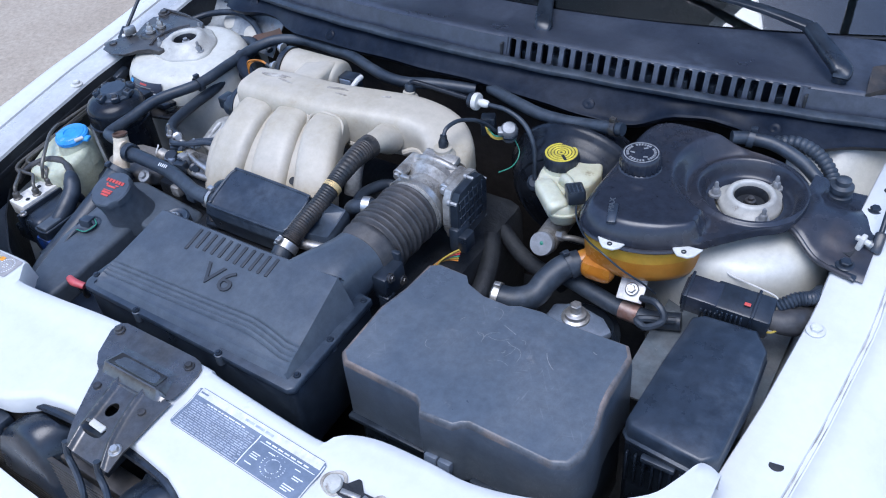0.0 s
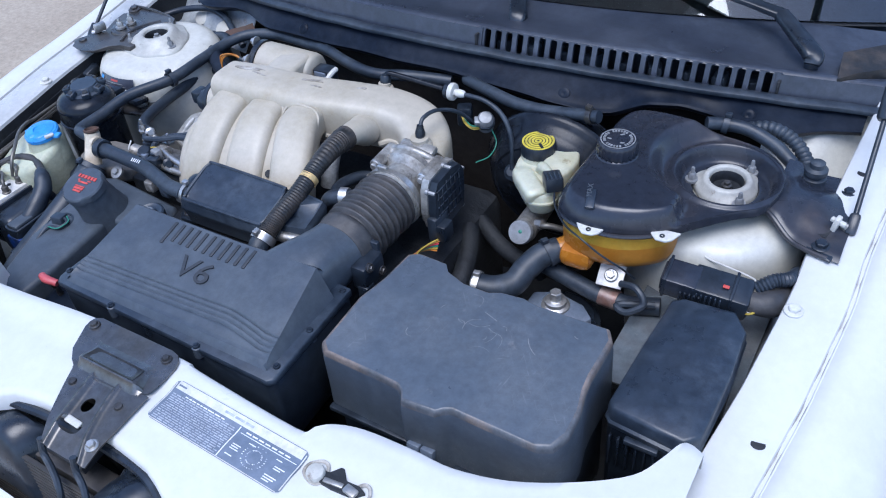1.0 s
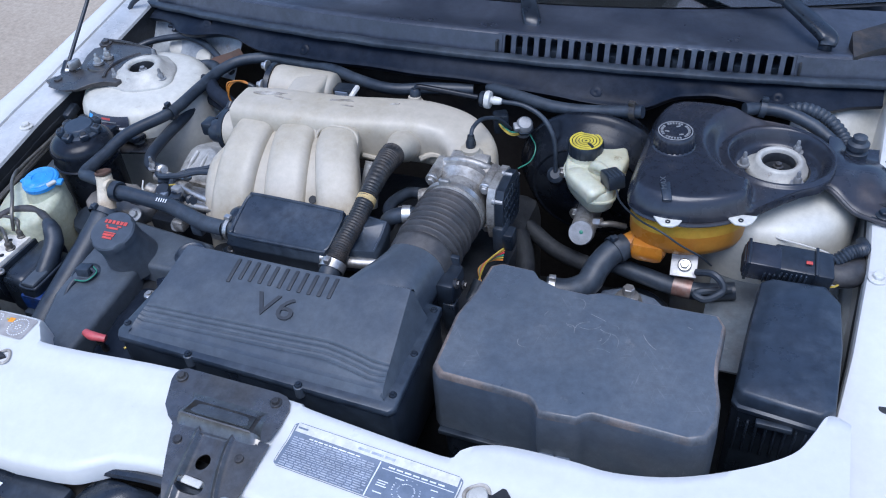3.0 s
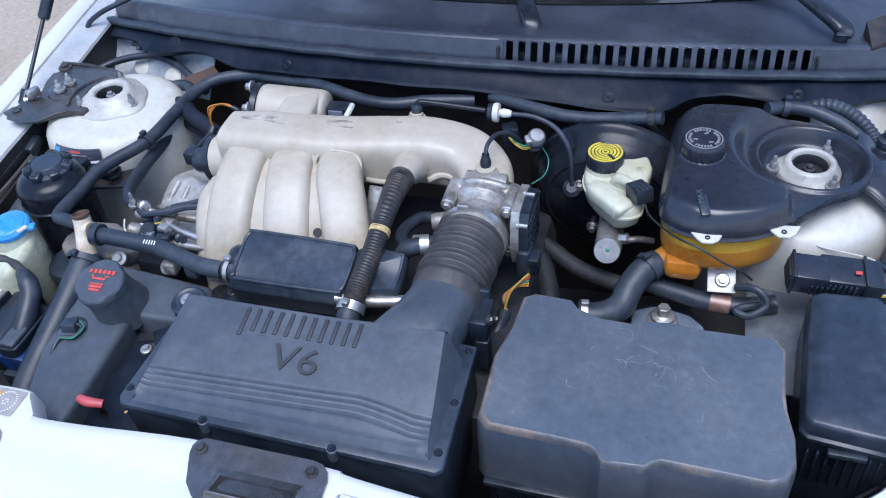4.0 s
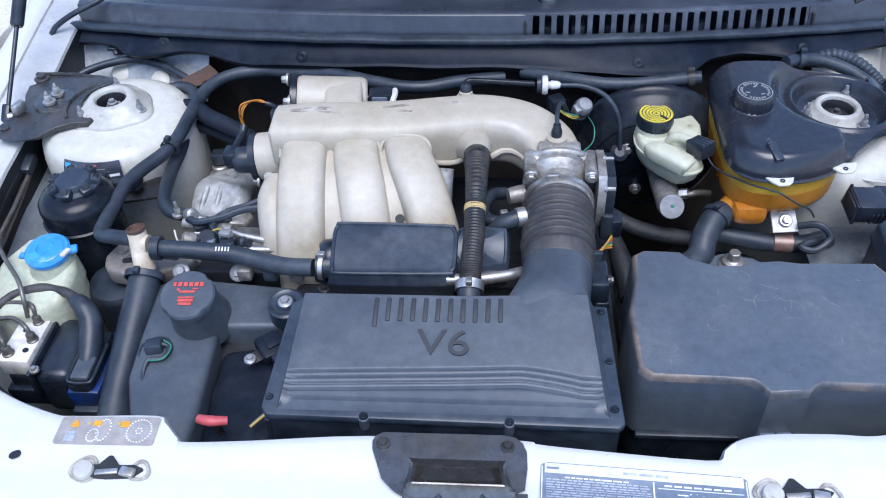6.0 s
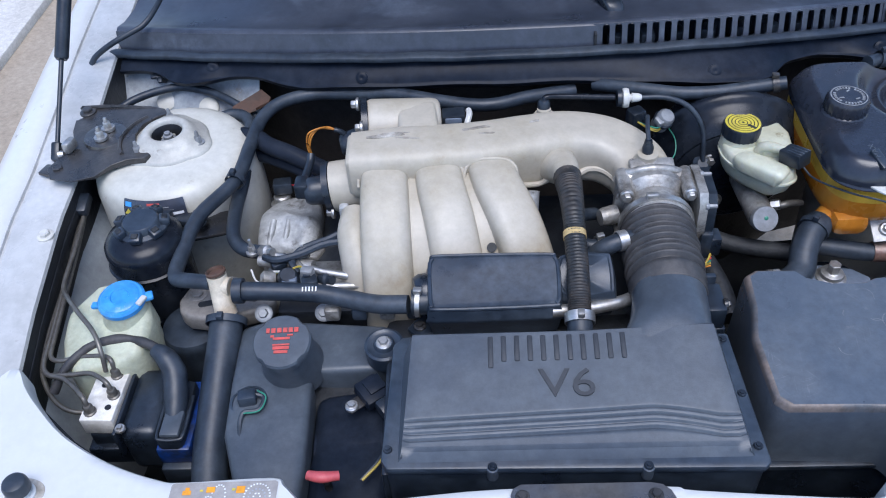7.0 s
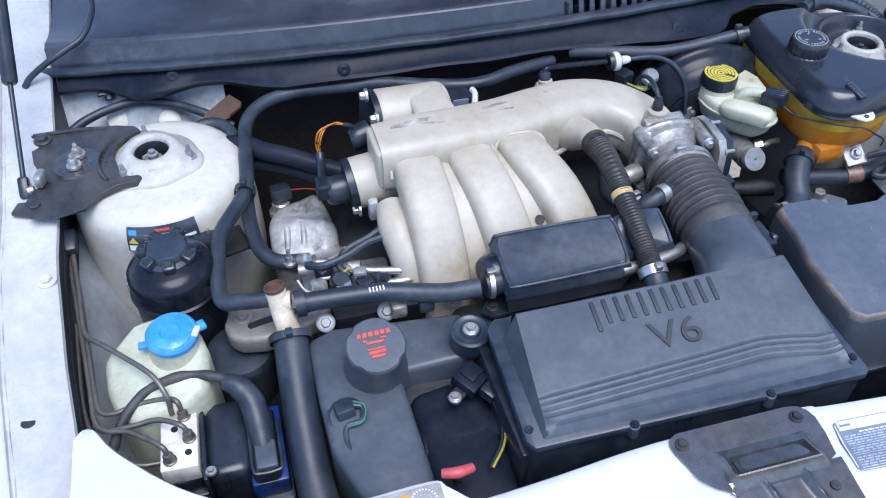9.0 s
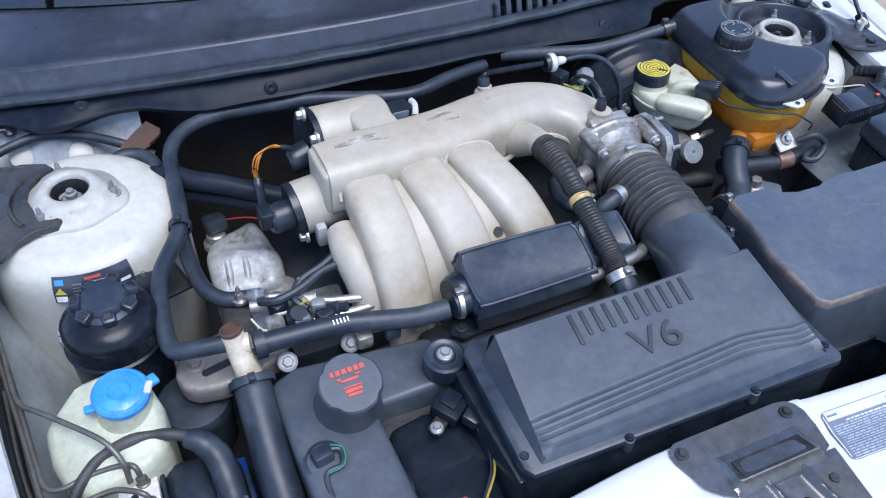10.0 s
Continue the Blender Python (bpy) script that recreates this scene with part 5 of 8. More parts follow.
def fuse_box():
    f = thing("fuse_box", (0.60, 0.30, 0.70), "black plastic fuse box with a slightly domed lid", "fuse box")
    out = [(0.552, 0.205), (0.560, 0.196), (0.645, 0.188), (0.660, 0.202), (0.664, 0.300), (0.660, 0.375), (0.640, 0.402), (0.575, 0.398), (0.562, 0.388), (0.556, 0.30)]
    c = V(0.602, 0.295)
    def ring(k, z):
        return [V(c.x + (x - c.x) * k, c.y + (y - c.y) * k, z + 0.02 * (y - c.y)) for x, y in out]
    part("lid", rings([ring(1.02, 0.834), ring(1.03, 0.837), ring(1.03, 0.841), ring(1.0, 0.8435), ring(0.992, 0.857), ring(0.975, 0.8615), ring(0.94, 0.8632), ring(0.6, 0.8645), ring(0.1, 0.865)]), DUSTY, f, "", 45)
    part("base", rings([ring(0.97, 0.66), ring(0.98, 0.83)]), BLACK, f)
    for k in range(9):
        part("rib", rbox((0.562 + k * 0.0105, 0.191, 0.795), (0.003, 0.006, 0.055), 0.001, seg=1), BLACK, f)
    part("catch", rbox((0.60, 0.187, 0.828), (0.040, 0.009, 0.008), 0.002), BLACK, f)


fuse_box()


def ecu_plug():
    e = thing("wiring_connector", (0.60, 0.43, 0.80), "black multi-pin wiring connector block with loose cables", "connector")
    part("shell", rbox((0.610, 0.436, 0.855), (0.075, 0.045, 0.034), 0.004, (8, 4, 4)), BLACK, e)
    part("housing", rbox((0.560, 0.430, 0.860), (0.045, 0.040, 0.032), 0.003, (8, 4, 4)), TANK, e)
    for k in range(5):
        part("rib", rbox((0.565 + k * 0.006, 0.411, 0.851), (0.0025, 0.004, 0.018), 0.0006, (8, 4, 4), 1), BLACK, e)
    part("band", rbox((0.625, 0.436, 0.857), (0.004, 0.048, 0.036), 0.001, (8, 4, 4)), BLACK, e)
    part("open_end", rbox((0.5385, 0.429, 0.8615), (0.006, 0.032, 0.024), 0.002, (8, 4, 4)), DARK, e)
    part("end_rim", rbox((0.5415, 0.430, 0.861), (0.004, 0.044, 0.036), 0.001, (8, 4, 4)), BLACK, e)
    for k in range(6):
        part("rib", rbox((0.585 + k * 0.006, 0.4125, 0.853), (0.0022, 0.003, 0.024), 0.0006, (8, 4, 4), 1), DUSTY, e)
    part("earth_wire", tube([(0.565, 0.500, 0.862), (0.570, 0.494, 0.861), (0.577, 0.485, 0.860), (0.610, 0.481, 0.858), (0.641, 0.477, 0.855), (0.650, 0.468, 0.848)], 0.0013, 6, 5), WHITEPL, e)
    part("locking_tab", rbox((0.617, 0.428, 0.874), (0.008, 0.005, 0.002), 0.0006, (8, 4, 4)), REDPRINT, e, "small red locking tab")
    part("harness", tube([(0.645, 0.435, 0.853), (0.662, 0.440, 0.852), (0.676, 0.46, 0.846), (0.678, 0.52, 0.82)], [0.014, 0.017, 0.018, 0.018], 12, 5, wobble=0.003), DUSTRUB, e)
    part("conduit", tube([(0.648, 0.452, 0.862), (0.666, 0.466, 0.872), (0.682, 0.482, 0.868), (0.686, 0.53, 0.84)], 0.008, 10, 6, ribs=16, depth=0.0018), RUBBER, e)
    for k, m in enumerate((YELLOWW, WHITEPL, GREENW, BLACK, YELLOWW)):
        part("wire", tube([(0.642, 0.422 + k * 0.004, 0.845 + k * 0.004), (0.652, 0.418 + k * 0.004, 0.850 - k * 0.002), (0.662, 0.432 + k * 0.003, 0.850)], 0.0015, 6, 4), m, e)
    part("tray", sheet(lambda u, v: V(u, v, 0.775 + 0.05 * (u - 0.5)), steps(0.50, 0.67, 4), steps(0.30, 0.55, 4), 0.003), SHELF, car, "stained wing shelf")


ecu_plug()


# ---- air filter housing ----
def air_box():
    a = thing("air_filter_housing", (0.0, 0.12, 0.76), "grey-black plastic air filter housing with raised lettering", "air filter")
    base = [(-0.204, 0.056), (-0.197, 0.045), (0.187, 0.040), (0.194, 0.047), (0.188, 0.215), (0.10, 0.222), (-0.188, 0.222), (-0.199, 0.210)]
    part("tray", prism([(x * 0.985, 0.128 + (y - 0.128) * 0.97) for x, y in base], 0.74, 0.863, 0.006), BLACK, a)
    fl = prism(base, 0.861, 0.8725, 0.003, 2, lambda x, y: 0.01 * (y - 0.04))
    part("flange", fl, DUSTY, a)
    def top_z(x, y):
        return 0.882 + (y - 0.06) * 0.235 + 0.05 * max(0, x - 0.02) * max(0, (y - 0.06) / 0.13)
    # cover: a grid whose rows run from the front edge to the back edge
    xs = steps(-1, 1, 48)
    rows = [(0.0515, 0.8715, 0), (0.0540, 0.8745, 0), (0.0600, 0.8805, 1), (0.066, 0.8830, 1)]
    ys = [0.066 + (0.104 - 0.066) * i / 60 for i in range(60)] + [0.104 + (0.190 - 0.104) * i / 16 for i in range(17)]
    def skin(u, v):
        k = v
        if k < 3:
            y, z, _ = rows[k]
            w0, w1 = -0.186 + 0.002 * k, 0.178 - 0.002 * k
            return V(w0 + (w1 - w0) * (u + 1) / 2, y, z)
        if k < 3 + len(ys):
            row = ys[k - 3]
            f = (row - 0.066) / 0.124
            w0, w1 = -0.181 + 0.008 * f, 0.173 - 0.014 * f
            x = w0 + (w1 - w0) * (u + 1) / 2
            sway = 0.010 * (x + 0.18) / 0.26 if x < 0.08 else 0.010 - 0.011 * min(1.0, (x - 0.08) / 0.07) ** 1.4
            y = row + sway * min(1.0, max(0.0, (row - 0.066) / 0.006)) * min(1.0, max(0.0, (0.135 - row) / 0.040))
            z = top_z(x, y)
            near_end = min(1.0, (1 - abs(u)) / 0.03)
            # pressed lines along the front
            for line in (0.0725, 0.079, 0.0855, 0.092):
                z -= 0.0021 * math.exp(-((row - line) / 0.0011) ** 2) * near_end
                z += (0.0010 / (1 + math.exp(min(50, max(-50, -(row - line) / 0.0010)))) - 0.0008) * near_end
            return V(x, y, z)
        k -= 3 + len(ys)
        f = (0.010, 0.022, 0.03)[k]
        w0, w1 = -0.174, 0.160
        x = w0 + (w1 - w0) * (u + 1) / 2
        return V(x, 0.190 + (0.005, 0.010, 0.014)[k], top_z(x, 0.19) - (0.004, 0.015, 0.05)[k])
    part("cover", sheet(skin, xs, range(3 + len(ys) + 3)), COVER, a, "", 40)
    for s, xo in ((-1, -0.186), (1, 0.178)):
        side = sheet(lambda u, v: V(xo * (1 - v) + (( -0.181 + 0.008 * max(0, (u - 0.066) / 0.124)) if s < 0 else (0.173 - 0.014 * max(0, (u - 0.066) / 0.124))) * v, u, 0.8725 * (1 - v) + (top_z(xo, u) - 0.0002 if u > 0.064 else 0.8795) * v), [0.0540, 0.060, 0.066] + steps(0.075, 0.1905, 8), steps(0, 1, 3))
        part("cover_side", side, COVER, a)
    # neck towards the bellows, flowing out of the cover
    def nk(y, x, w, z, h, sq):
        return [V(x + w * sgn_pow(math.cos(t), sq), y, z + h * sgn_pow(math.sin(t), sq)) for t in (2 * math.pi * i / 40 for i in range(40))]
    neck = rings([nk(0.150, 0.104, 0.052, 0.868, 0.0365, 0.45), nk(0.165, 0.106, 0.054, 0.870, 0.0395, 0.45), nk(0.180, 0.109, 0.0535, 0.872, 0.0425, 0.5), nk(0.192, 0.112, 0.052, 0.874, 0.0450, 0.55), nk(0.204, 0.116, 0.0495, 0.876, 0.0462, 0.62),
                  nk(0.220, 0.121, 0.0470, 0.879, 0.0455, 0.72), nk(0.238, 0.125, 0.0452, 0.880, 0.0440, 0.85), nk(0.262, 0.129, 0.0440, 0.880, 0.0430, 0.95), nk(0.292, 0.132, 0.0430, 0.880, 0.0430, 1.0)])
    part("neck", neck, COVER, a, "", 70)
    part("neck_bracket", rbox((0.181, 0.262, 0.866), (0.024, 0.046, 0.040), 0.004), BLACK, a, "black moulded bracket on the neck")
    part("bracket_flange", rbox((0.172, 0.286, 0.872), (0.030, 0.008, 0.052), 0.002), BLACK, a)
    part("bracket_leg", rbox((0.186, 0.246, 0.830), (0.018, 0.018, 0.050), 0.003), BLACK, a)
    for y_, z_ in ((0.252, 0.882), (0.276, 0.858)):
        part("bracket_bolt", bolt((0.1935, y_, z_), 0.0045, 0.004, (1, 0, 0.2)), RUSTY, a)
    n, pitch = 9, 0.0103
    prof = []
    for i in range(n):
        r = 0.0480 + 0.0012 * math.sin(i * 2.1)
        prof += [(r - 0.0075, i * pitch), (r - 0.0070, i * pitch + 0.0014), (r - 0.0012, i * pitch + 0.0030), (r, i * pitch + 0.0046), (r, i * pitch + 0.0060), (r - 0.0012, i * pitch + 0.0076), (r - 0.0070, i * pitch + 0.0092)]
    part("bellows", lathe([(0.0435, -0.032), (0.0450, -0.030), (0.0452, -0.016), (0.0470, -0.013), (0.0470, -0.007), (0.0450, -0.004)] + prof + [(0.045, n * pitch), (0.044, n * pitch + 0.008)], (0.132, 0.297, 0.880), (0.03, 1, 0.02), 48), DUSTRUB, a, "dusty ribbed rubber bellows", 60)
    for x, y, z in ((-0.197, 0.068, 0.8755), (-0.088, 0.0455, 0.8755), (0.070, 0.0435, 0.8755), (0.184, 0.064, 0.8755), (0.180, 0.206, 0.876), (0.1835, 0.13, 0.8755)):
        part("screw", bolt((x, y, z - 0.002), 0.0030, 0.0024), BLACK, a)
        part("screw_boss", lathe([(0.0062, -0.02), (0.0062, -0.004), (0.005, -0.003)], (x, y, z), (0, 0, 1), 14), COVER, a)
    # the maker's name as plain raised bars
    slope = math.degrees(math.atan(0.235))
    for k in range(11):
        x, y = -0.086 + k * 0.0145, 0.171 - (0.004 if k == 0 else 0)
        bar = rbox((x, y, top_z(x, y) + 0.0008), (0.0056, 0.038 if k == 0 else 0.031, 0.0034), 0.0012, (slope, -1.5, -1.0))
        part("name_bar", bar, BLOCKPRINT, a)
    t6 = text_mesh("V6", 0.050, 0.0018)
    bmesh.ops.scale(t6, vec=(1.12, 0.92, 1), verts=t6.verts)
    part("letters", turned(t6, (-0.036, 0.1155, top_z(0, 0.1155) + 0.0003), (slope, -1.0, -1)), BLOCKPRINT, a, "raised letters V6")


air_box()


# ---- black box in front of the manifold ----
def resonator():
    r = thing("resonator_box", (-0.06, 0.29, 0.84), "flat black plastic breather box beside the manifold", "breather box")
    main = [(-0.1600, 0.270), (-0.1575, 0.2575), (-0.147, 0.2515), (-0.011, 0.2530), (0.000, 0.2570), (0.0035, 0.268), (0.0040, 0.310), (0.0000, 0.3220), (-0.012, 0.3265), (-0.146, 0.3285), (-0.157, 0.3245), (-0.1610, 0.312)]
    main = [tuple(p)[:2] for p in smooth_line([V(x, y, 0) for x, y in main], 3, True)]
    c = V(-0.078, 0.29)
    def ring(k, z):
        return [V(c.x + (x - c.x) * k, c.y + (y - c.y) * max(k * 0.5, 1 - (1 - k) * 1.9), z + 0.003 + 0.28 * (y - c.y)) for x, y in main]
    part("case", rings([ring(0.94, 0.845), ring(0.99, 0.868), ring(1.02, 0.872), ring(1.02, 0.876), ring(1.0, 0.879), ring(0.985, 0.888), ring(0.965, 0.892), ring(0.935, 0.8925), ring(0.925, 0.8905), ring(0.90, 0.8902)]), DUSTY, r, "", 50)
    rim = [p for p in ring(0.955, 0.8908)]
    part("rim", tube(rim + rim[:1], 0.0026, 8, 1), DUSTY, r, "rounded raised rim")
    lobe = [(0.002, 0.272), (0.060, 0.272), (0.068, 0.280), (0.068, 0.318), (0.060, 0.326), (0.002, 0.324)]
    lobe = [tuple(p)[:2] for p in smooth_line([V(x, y, 0) for x, y in lobe], 3, True)]
    c2 = V(0.034, 0.299)
    def ring2(k, z):
        return [V(c2.x + (x - c2.x) * k, c2.y + (y - c2.y) * k, z + 0.004 + 0.30 * (y - c2.y)) for x, y in lobe]
    part("side_lobe", rings([ring2(0.95, 0.85), ring2(1.03, 0.878), ring2(1.03, 0.882), ring2(0.97, 0.886), ring2(0.93, 0.890), ring2(0.86, 0.890), ring2(0.82, 0.888), ring2(0.2, 0.8885)]), DUSTY, r)
    part("end_barrel", tube([(-0.150, 0.300, 0.868), (-0.168, 0.296, 0.868), (-0.176, 0.294, 0.868)], [0.026, 0.026, 0.022], 20, 3), BLACK, r)
    part("tab", rbox((-0.064, 0.287, 0.826), (0.024, 0.004, 0.034), 0.001, (20, 0, 0)), ALU, r, "grey metal fixing tab")
    part("bolt", bolt((-0.064, 0.283, 0.824), 0.005, 0.003, (0, -1, 0.4)), RUSTY, r)
    part("foot", prism([(-0.188, 0.266), (-0.176, 0.254), (-0.150, 0.258), (-0.120, 0.280), (-0.165, 0.300)], 0.832, 0.838, 0.001, 1), BLACK, r)
    part("bolt", bolt((-0.172, 0.269, 0.839), 0.005, 0.004), RUSTY, r)
    part("fuel_pipe", tube([(-0.01, 0.258, 0.872), (0.03, 0.262, 0.870), (0.07, 0.272, 0.868), (0.09, 0.285, 0.862)], 0.008, 12, 5), STEEL, r, "pale metal pipe")


resonator()


# ---- intake manifold ----
def manifold():
    m = thing("intake_manifold", (-0.10, 0.45, 0.80), "cream painted alloy intake manifold with three curved runners", "intake manifold")
    # plenum
    spine = [(-0.266, 0.497, 0.920), (-0.20, 0.499, 0.920), (-0.10, 0.510, 0.915), (-0.03, 0.530, 0.908), (0.03, 0.548, 0.902), (0.085, 0.545, 0.895), (0.122, 0.515, 0.888), (0.135, 0.478, 0.882)]
    part("plenum", tube(spine, [0.040, 0.044, 0.044, 0.045, 0.044, 0.042, 0.040, 0.039], 40, 8, flat=0.92, square=0.52), MANIF, m, "", 60)
    part("plenum_end", rbox((-0.266, 0.497, 0.920), (0.014, 0.066, 0.060), 0.006, (0, 0, 2), 3), MANIF, m)
    paths = []
    for k in range(3):
        x0 = -0.220 + k * 0.0715
        x1 = -0.215 + k * 0.096
        p = [(x0, 0.500, 0.905), (x0, 0.476, 0.914), (x0 + (x1 - x0) * 0.15, 0.442, 0.912), (x0 + (x1 - x0) * 0.5, 0.400, 0.893), (x0 + (x1 - x0) * 0.8, 0.362, 0.858), (x1, 0.336, 0.815), (x1, 0.325, 0.77)]
        part("runner", tube(p, [0.028, 0.0315, 0.0325, 0.0335, 0.034, 0.0335, 0.033], 32, 8, flat=0.84, square=0.56), MANIF, m, "", 60)
        paths.append(smooth_line(p, 8))
        arch = []
        for a in range(-90, 91, 15):
            c_, s_ = math.sin(radians(a)), math.cos(radians(a))
            arch.append((x0 + 0.0355 * sgn_pow(c_, 0.7), 0.452 + 0.020 * s_ ** 0.6, 0.9160 + 0.0255 * s_ ** 0.55))
        part("casting_bead", tube(arch, 0.0026, 8, 3), MANIF, m, "", 60)
    # thin webs between the runners, a little below their faces
    for k in range(2):
        a_, b_ = paths[k], paths[k + 1]
        def web_pt(u, v):
            d = (a_[min(v + 1, len(a_) - 1)] - a_[max(v - 1, 0)]).normalized()
            out = V(-1, 0, 0).cross(d).normalized()
            return a_[v].lerp(b_[v], u) + (out if out.z + out.y * -0.3 > 0 else -out) * (0.0135 - 0.004 * math.sin(u * math.pi))
        part("web", sheet(web_pt, steps(0.2, 0.8, 8), range(6, len(a_)), 0.003), MANIF, m, "", 60)
    lower = tube([(-0.262, 0.440, 0.880), (-0.262, 0.405, 0.872), (-0.255, 0.370, 0.845), (-0.252, 0.350, 0.80)], [0.020, 0.024, 0.024, 0.024], 16, 6)
    part("rear_runner", lower, MANIF, m)
    # boss for the breather hose and the rim of the arch beside it
    part("hose_boss", tube([(0.016, 0.500, 0.905), (0.021, 0.478, 0.916), (0.023, 0.460, 0.9235), (0.0237, 0.438, 0.927)], [0.027, 0.0215, 0.0180, 0.0165], 20, 6), MANIF, m)
    part("arch_rim", tube([(0.042, 0.500, 0.884), (0.060, 0.507, 0.890), (0.080, 0.503, 0.890), (0.097, 0.486, 0.884), (0.103, 0.462, 0.870)], 0.005, 8, 6), MANIF, m)
    part("lower_lip", tube([(-0.046, 0.476, 0.892), (-0.030, 0.482, 0.886), (-0.010, 0.486, 0.884), (0.004, 0.486, 0.892)], 0.004, 8, 6), MANIF, m)
    part("support", tube([(-0.024, 0.470, 0.885), (-0.026, 0.455, 0.862), (-0.028, 0.440, 0.82)], 0.014, 18, 3), ALUPALE, m, "grey alloy stub below the plenum")
    part("nipple", lathe([(0.016, -0.014), (0.0155, 0.006), (0.013, 0.010), (0.010, 0.010), (0.010, 0.016), (0, 0.017)], (0.003, 0.583, 0.925), (0, 0.1, 1), 20), MANIF, m)
    # valve housings at the left end
    up = (-0.25, 0.580, 0.922)
    part("upper_valve", lathe([(0, -0.002), (0.040, -0.002), (0.042, 0.004), (0.042, 0.090), (0.0405, 0.098), (0.037, 0.102), (0, 0.103)], up, (1, 0.12, -0.10), 32), MANIF, m, "round cream valve housing", 50)
    part("valve_web", rbox((-0.176, 0.553, 0.9235), (0.056, 0.080, 0.066), 0.007, (0, 0, 6), 3), MANIF, m)
    part("upper_flange", lathe([(0, -0.012), (0.043, -0.012), (0.043, -0.003), (0, -0.003)], up, (1, 0.12, -0.10), 32), BLACK, m)
    part("upper_motor", tube([(-0.262, 0.570, 0.91), (-0.285, 0.566, 0.905), (-0.292, 0.565, 0.904)], [0.019, 0.018, 0.014], 16, 3), BLACK, m)
    lo = (-0.300, 0.500, 0.880)
    part("lower_valve", lathe([(0, 0), (0.036, 0), (0.036, 0.03), (0.034, 0.06), (0, 0.06)], lo, (1, 0.05, 0.1), 30), MANIF, m, "round cream valve housing", 50)
    part("lower_flange", lathe([(0, -0.010), (0.037, -0.010), (0.037, -0.001), (0, -0.001)], lo, (1, 0.05, 0.1), 30), BLACK, m)
    part("lower_motor", tube([(-0.312, 0.497, 0.878), (-0.333, 0.494, 0.878), (-0.340, 0.493, 0.878)], [0.021, 0.020, 0.016], 16, 3), BLACK, m)
    for x, y, z in ((-0.314, 0.510, 0.850), (-0.262, 0.580, 0.964), (-0.300, 0.470, 0.858), (-0.255, 0.545, 0.948)):
        part("bolt", bolt((x, y, z), 0.006, 0.008, (-1, 0, 0)), STEEL, m)
    part("flange_ear", rbox((-0.282, 0.463, 0.862), (0.014, 0.018, 0.032), 0.004), ALUPALE, m)
    part("plug_hole", lathe([(0, 0.0), (0.006, 0.0), (0.0065, 0.0015), (0, 0.0015)], (-0.079, 0.366, 0.878), (0, -0.6, 0.8), 14), DARK, m)
    for x, y, z, w, d, r_ in ((-0.215, 0.507, 0.9612, 0.052, 0.010, 8), (-0.190, 0.500, 0.9608, 0.030, 0.004, -6), (-0.10, 0.522, 0.9562, 0.044, 0.005, 14), (-0.085, 0.512, 0.9550, 0.030, 0.003, 4), (-0.015, 0.545, 0.9482, 0.018, 0.005, 22)):
        part("grime_mark", prism([(x + w * 0.5 * math.cos(t_) * (1 + 0.25 * math.sin(5 * t_ + x * 90)) * math.cos(radians(r_)), y + d * 0.5 * math.sin(t_) + w * 0.5 * math.cos(t_) * math.sin(radians(r_))) for t_ in (2 * math.pi * i / 18 for i in range(18))], z - 0.004, z, 0), GRIME, m)
    s = thing("pressure_sensor", (-0.121, 0.595, 0.90), "small black sensor with a pale clip behind the manifold", "sensor")
    part("body", rbox((-0.127, 0.592, 0.922), (0.034, 0.026, 0.030), 0.003, (0, 0, 4)), BLACK, s)
    part("plug_face", rbox((-0.127, 0.578, 0.926), (0.024, 0.004, 0.018), 0.002), STICKER, s)
    part("loop", tube([(-0.145, 0.588, 0.930), (-0.153, 0.584, 0.926), (-0.150, 0.574, 0.918), (-0.142, 0.572, 0.912)], 0.0014, 6, 5), WHITEPL, s)
    part("clip", tube([(-0.108, 0.572, 0.928), (-0.104, 0.584, 0.936), (-0.105, 0.596, 0.936)], 0.0045, 8, 4), WHITEPL, s)
    part("nut", lathe([(0.009, -0.012), (0.009, 0.0), (0.005, 0.004)], (-0.106, 0.590, 0.912), (0.3, 0, 1), 6), STEEL, s)
    w = thing("valve_loom", (-0.30, 0.53, 0.89), "orange and red wires to the manifold valve motors", "wire")
    for dx, dz, r in ((0.0, 0.0, 0.0013), (-0.003, 0.002, 0.0012), (0.002, -0.002, 0.0011)):
        part("wire", tube([(-0.296 + dx, 0.567, 0.930 + dz), (-0.304 + dx, 0.567, 0.934 + dz), (-0.319, 0.562 + dx, 0.9375 + dz), (-0.3315 + dx, 0.556, 0.9315 + dz), (-0.3372 + dx, 0.556 + dz, 0.913), (-0.3366 + dx * 0.5, 0.557, 0.894)], r, 8, 6), ORANGEW, w)
    part("conduit", tube([(-0.282, 0.568, 0.920), (-0.291, 0.567, 0.928), (-0.299, 0.567, 0.931)], 0.0038, 10, 4), BLACK, w)
    part("conduit", tube([(-0.3366, 0.557, 0.896), (-0.338, 0.545, 0.889), (-0.341, 0.520, 0.886), (-0.342, 0.505, 0.885)], 0.0062, 12, 4), BLACK, w)
    part("wire", tube([(-0.345, 0.492, 0.876), (-0.352, 0.515, 0.868), (-0.366, 0.560, 0.836), (-0.386, 0.588, 0.815)], 0.0011, 8, 5), REDW, w)
    part("plug", rbox((-0.343, 0.495, 0.885), (0.020, 0.028, 0.024), 0.004), BLACK, w)


manifold()


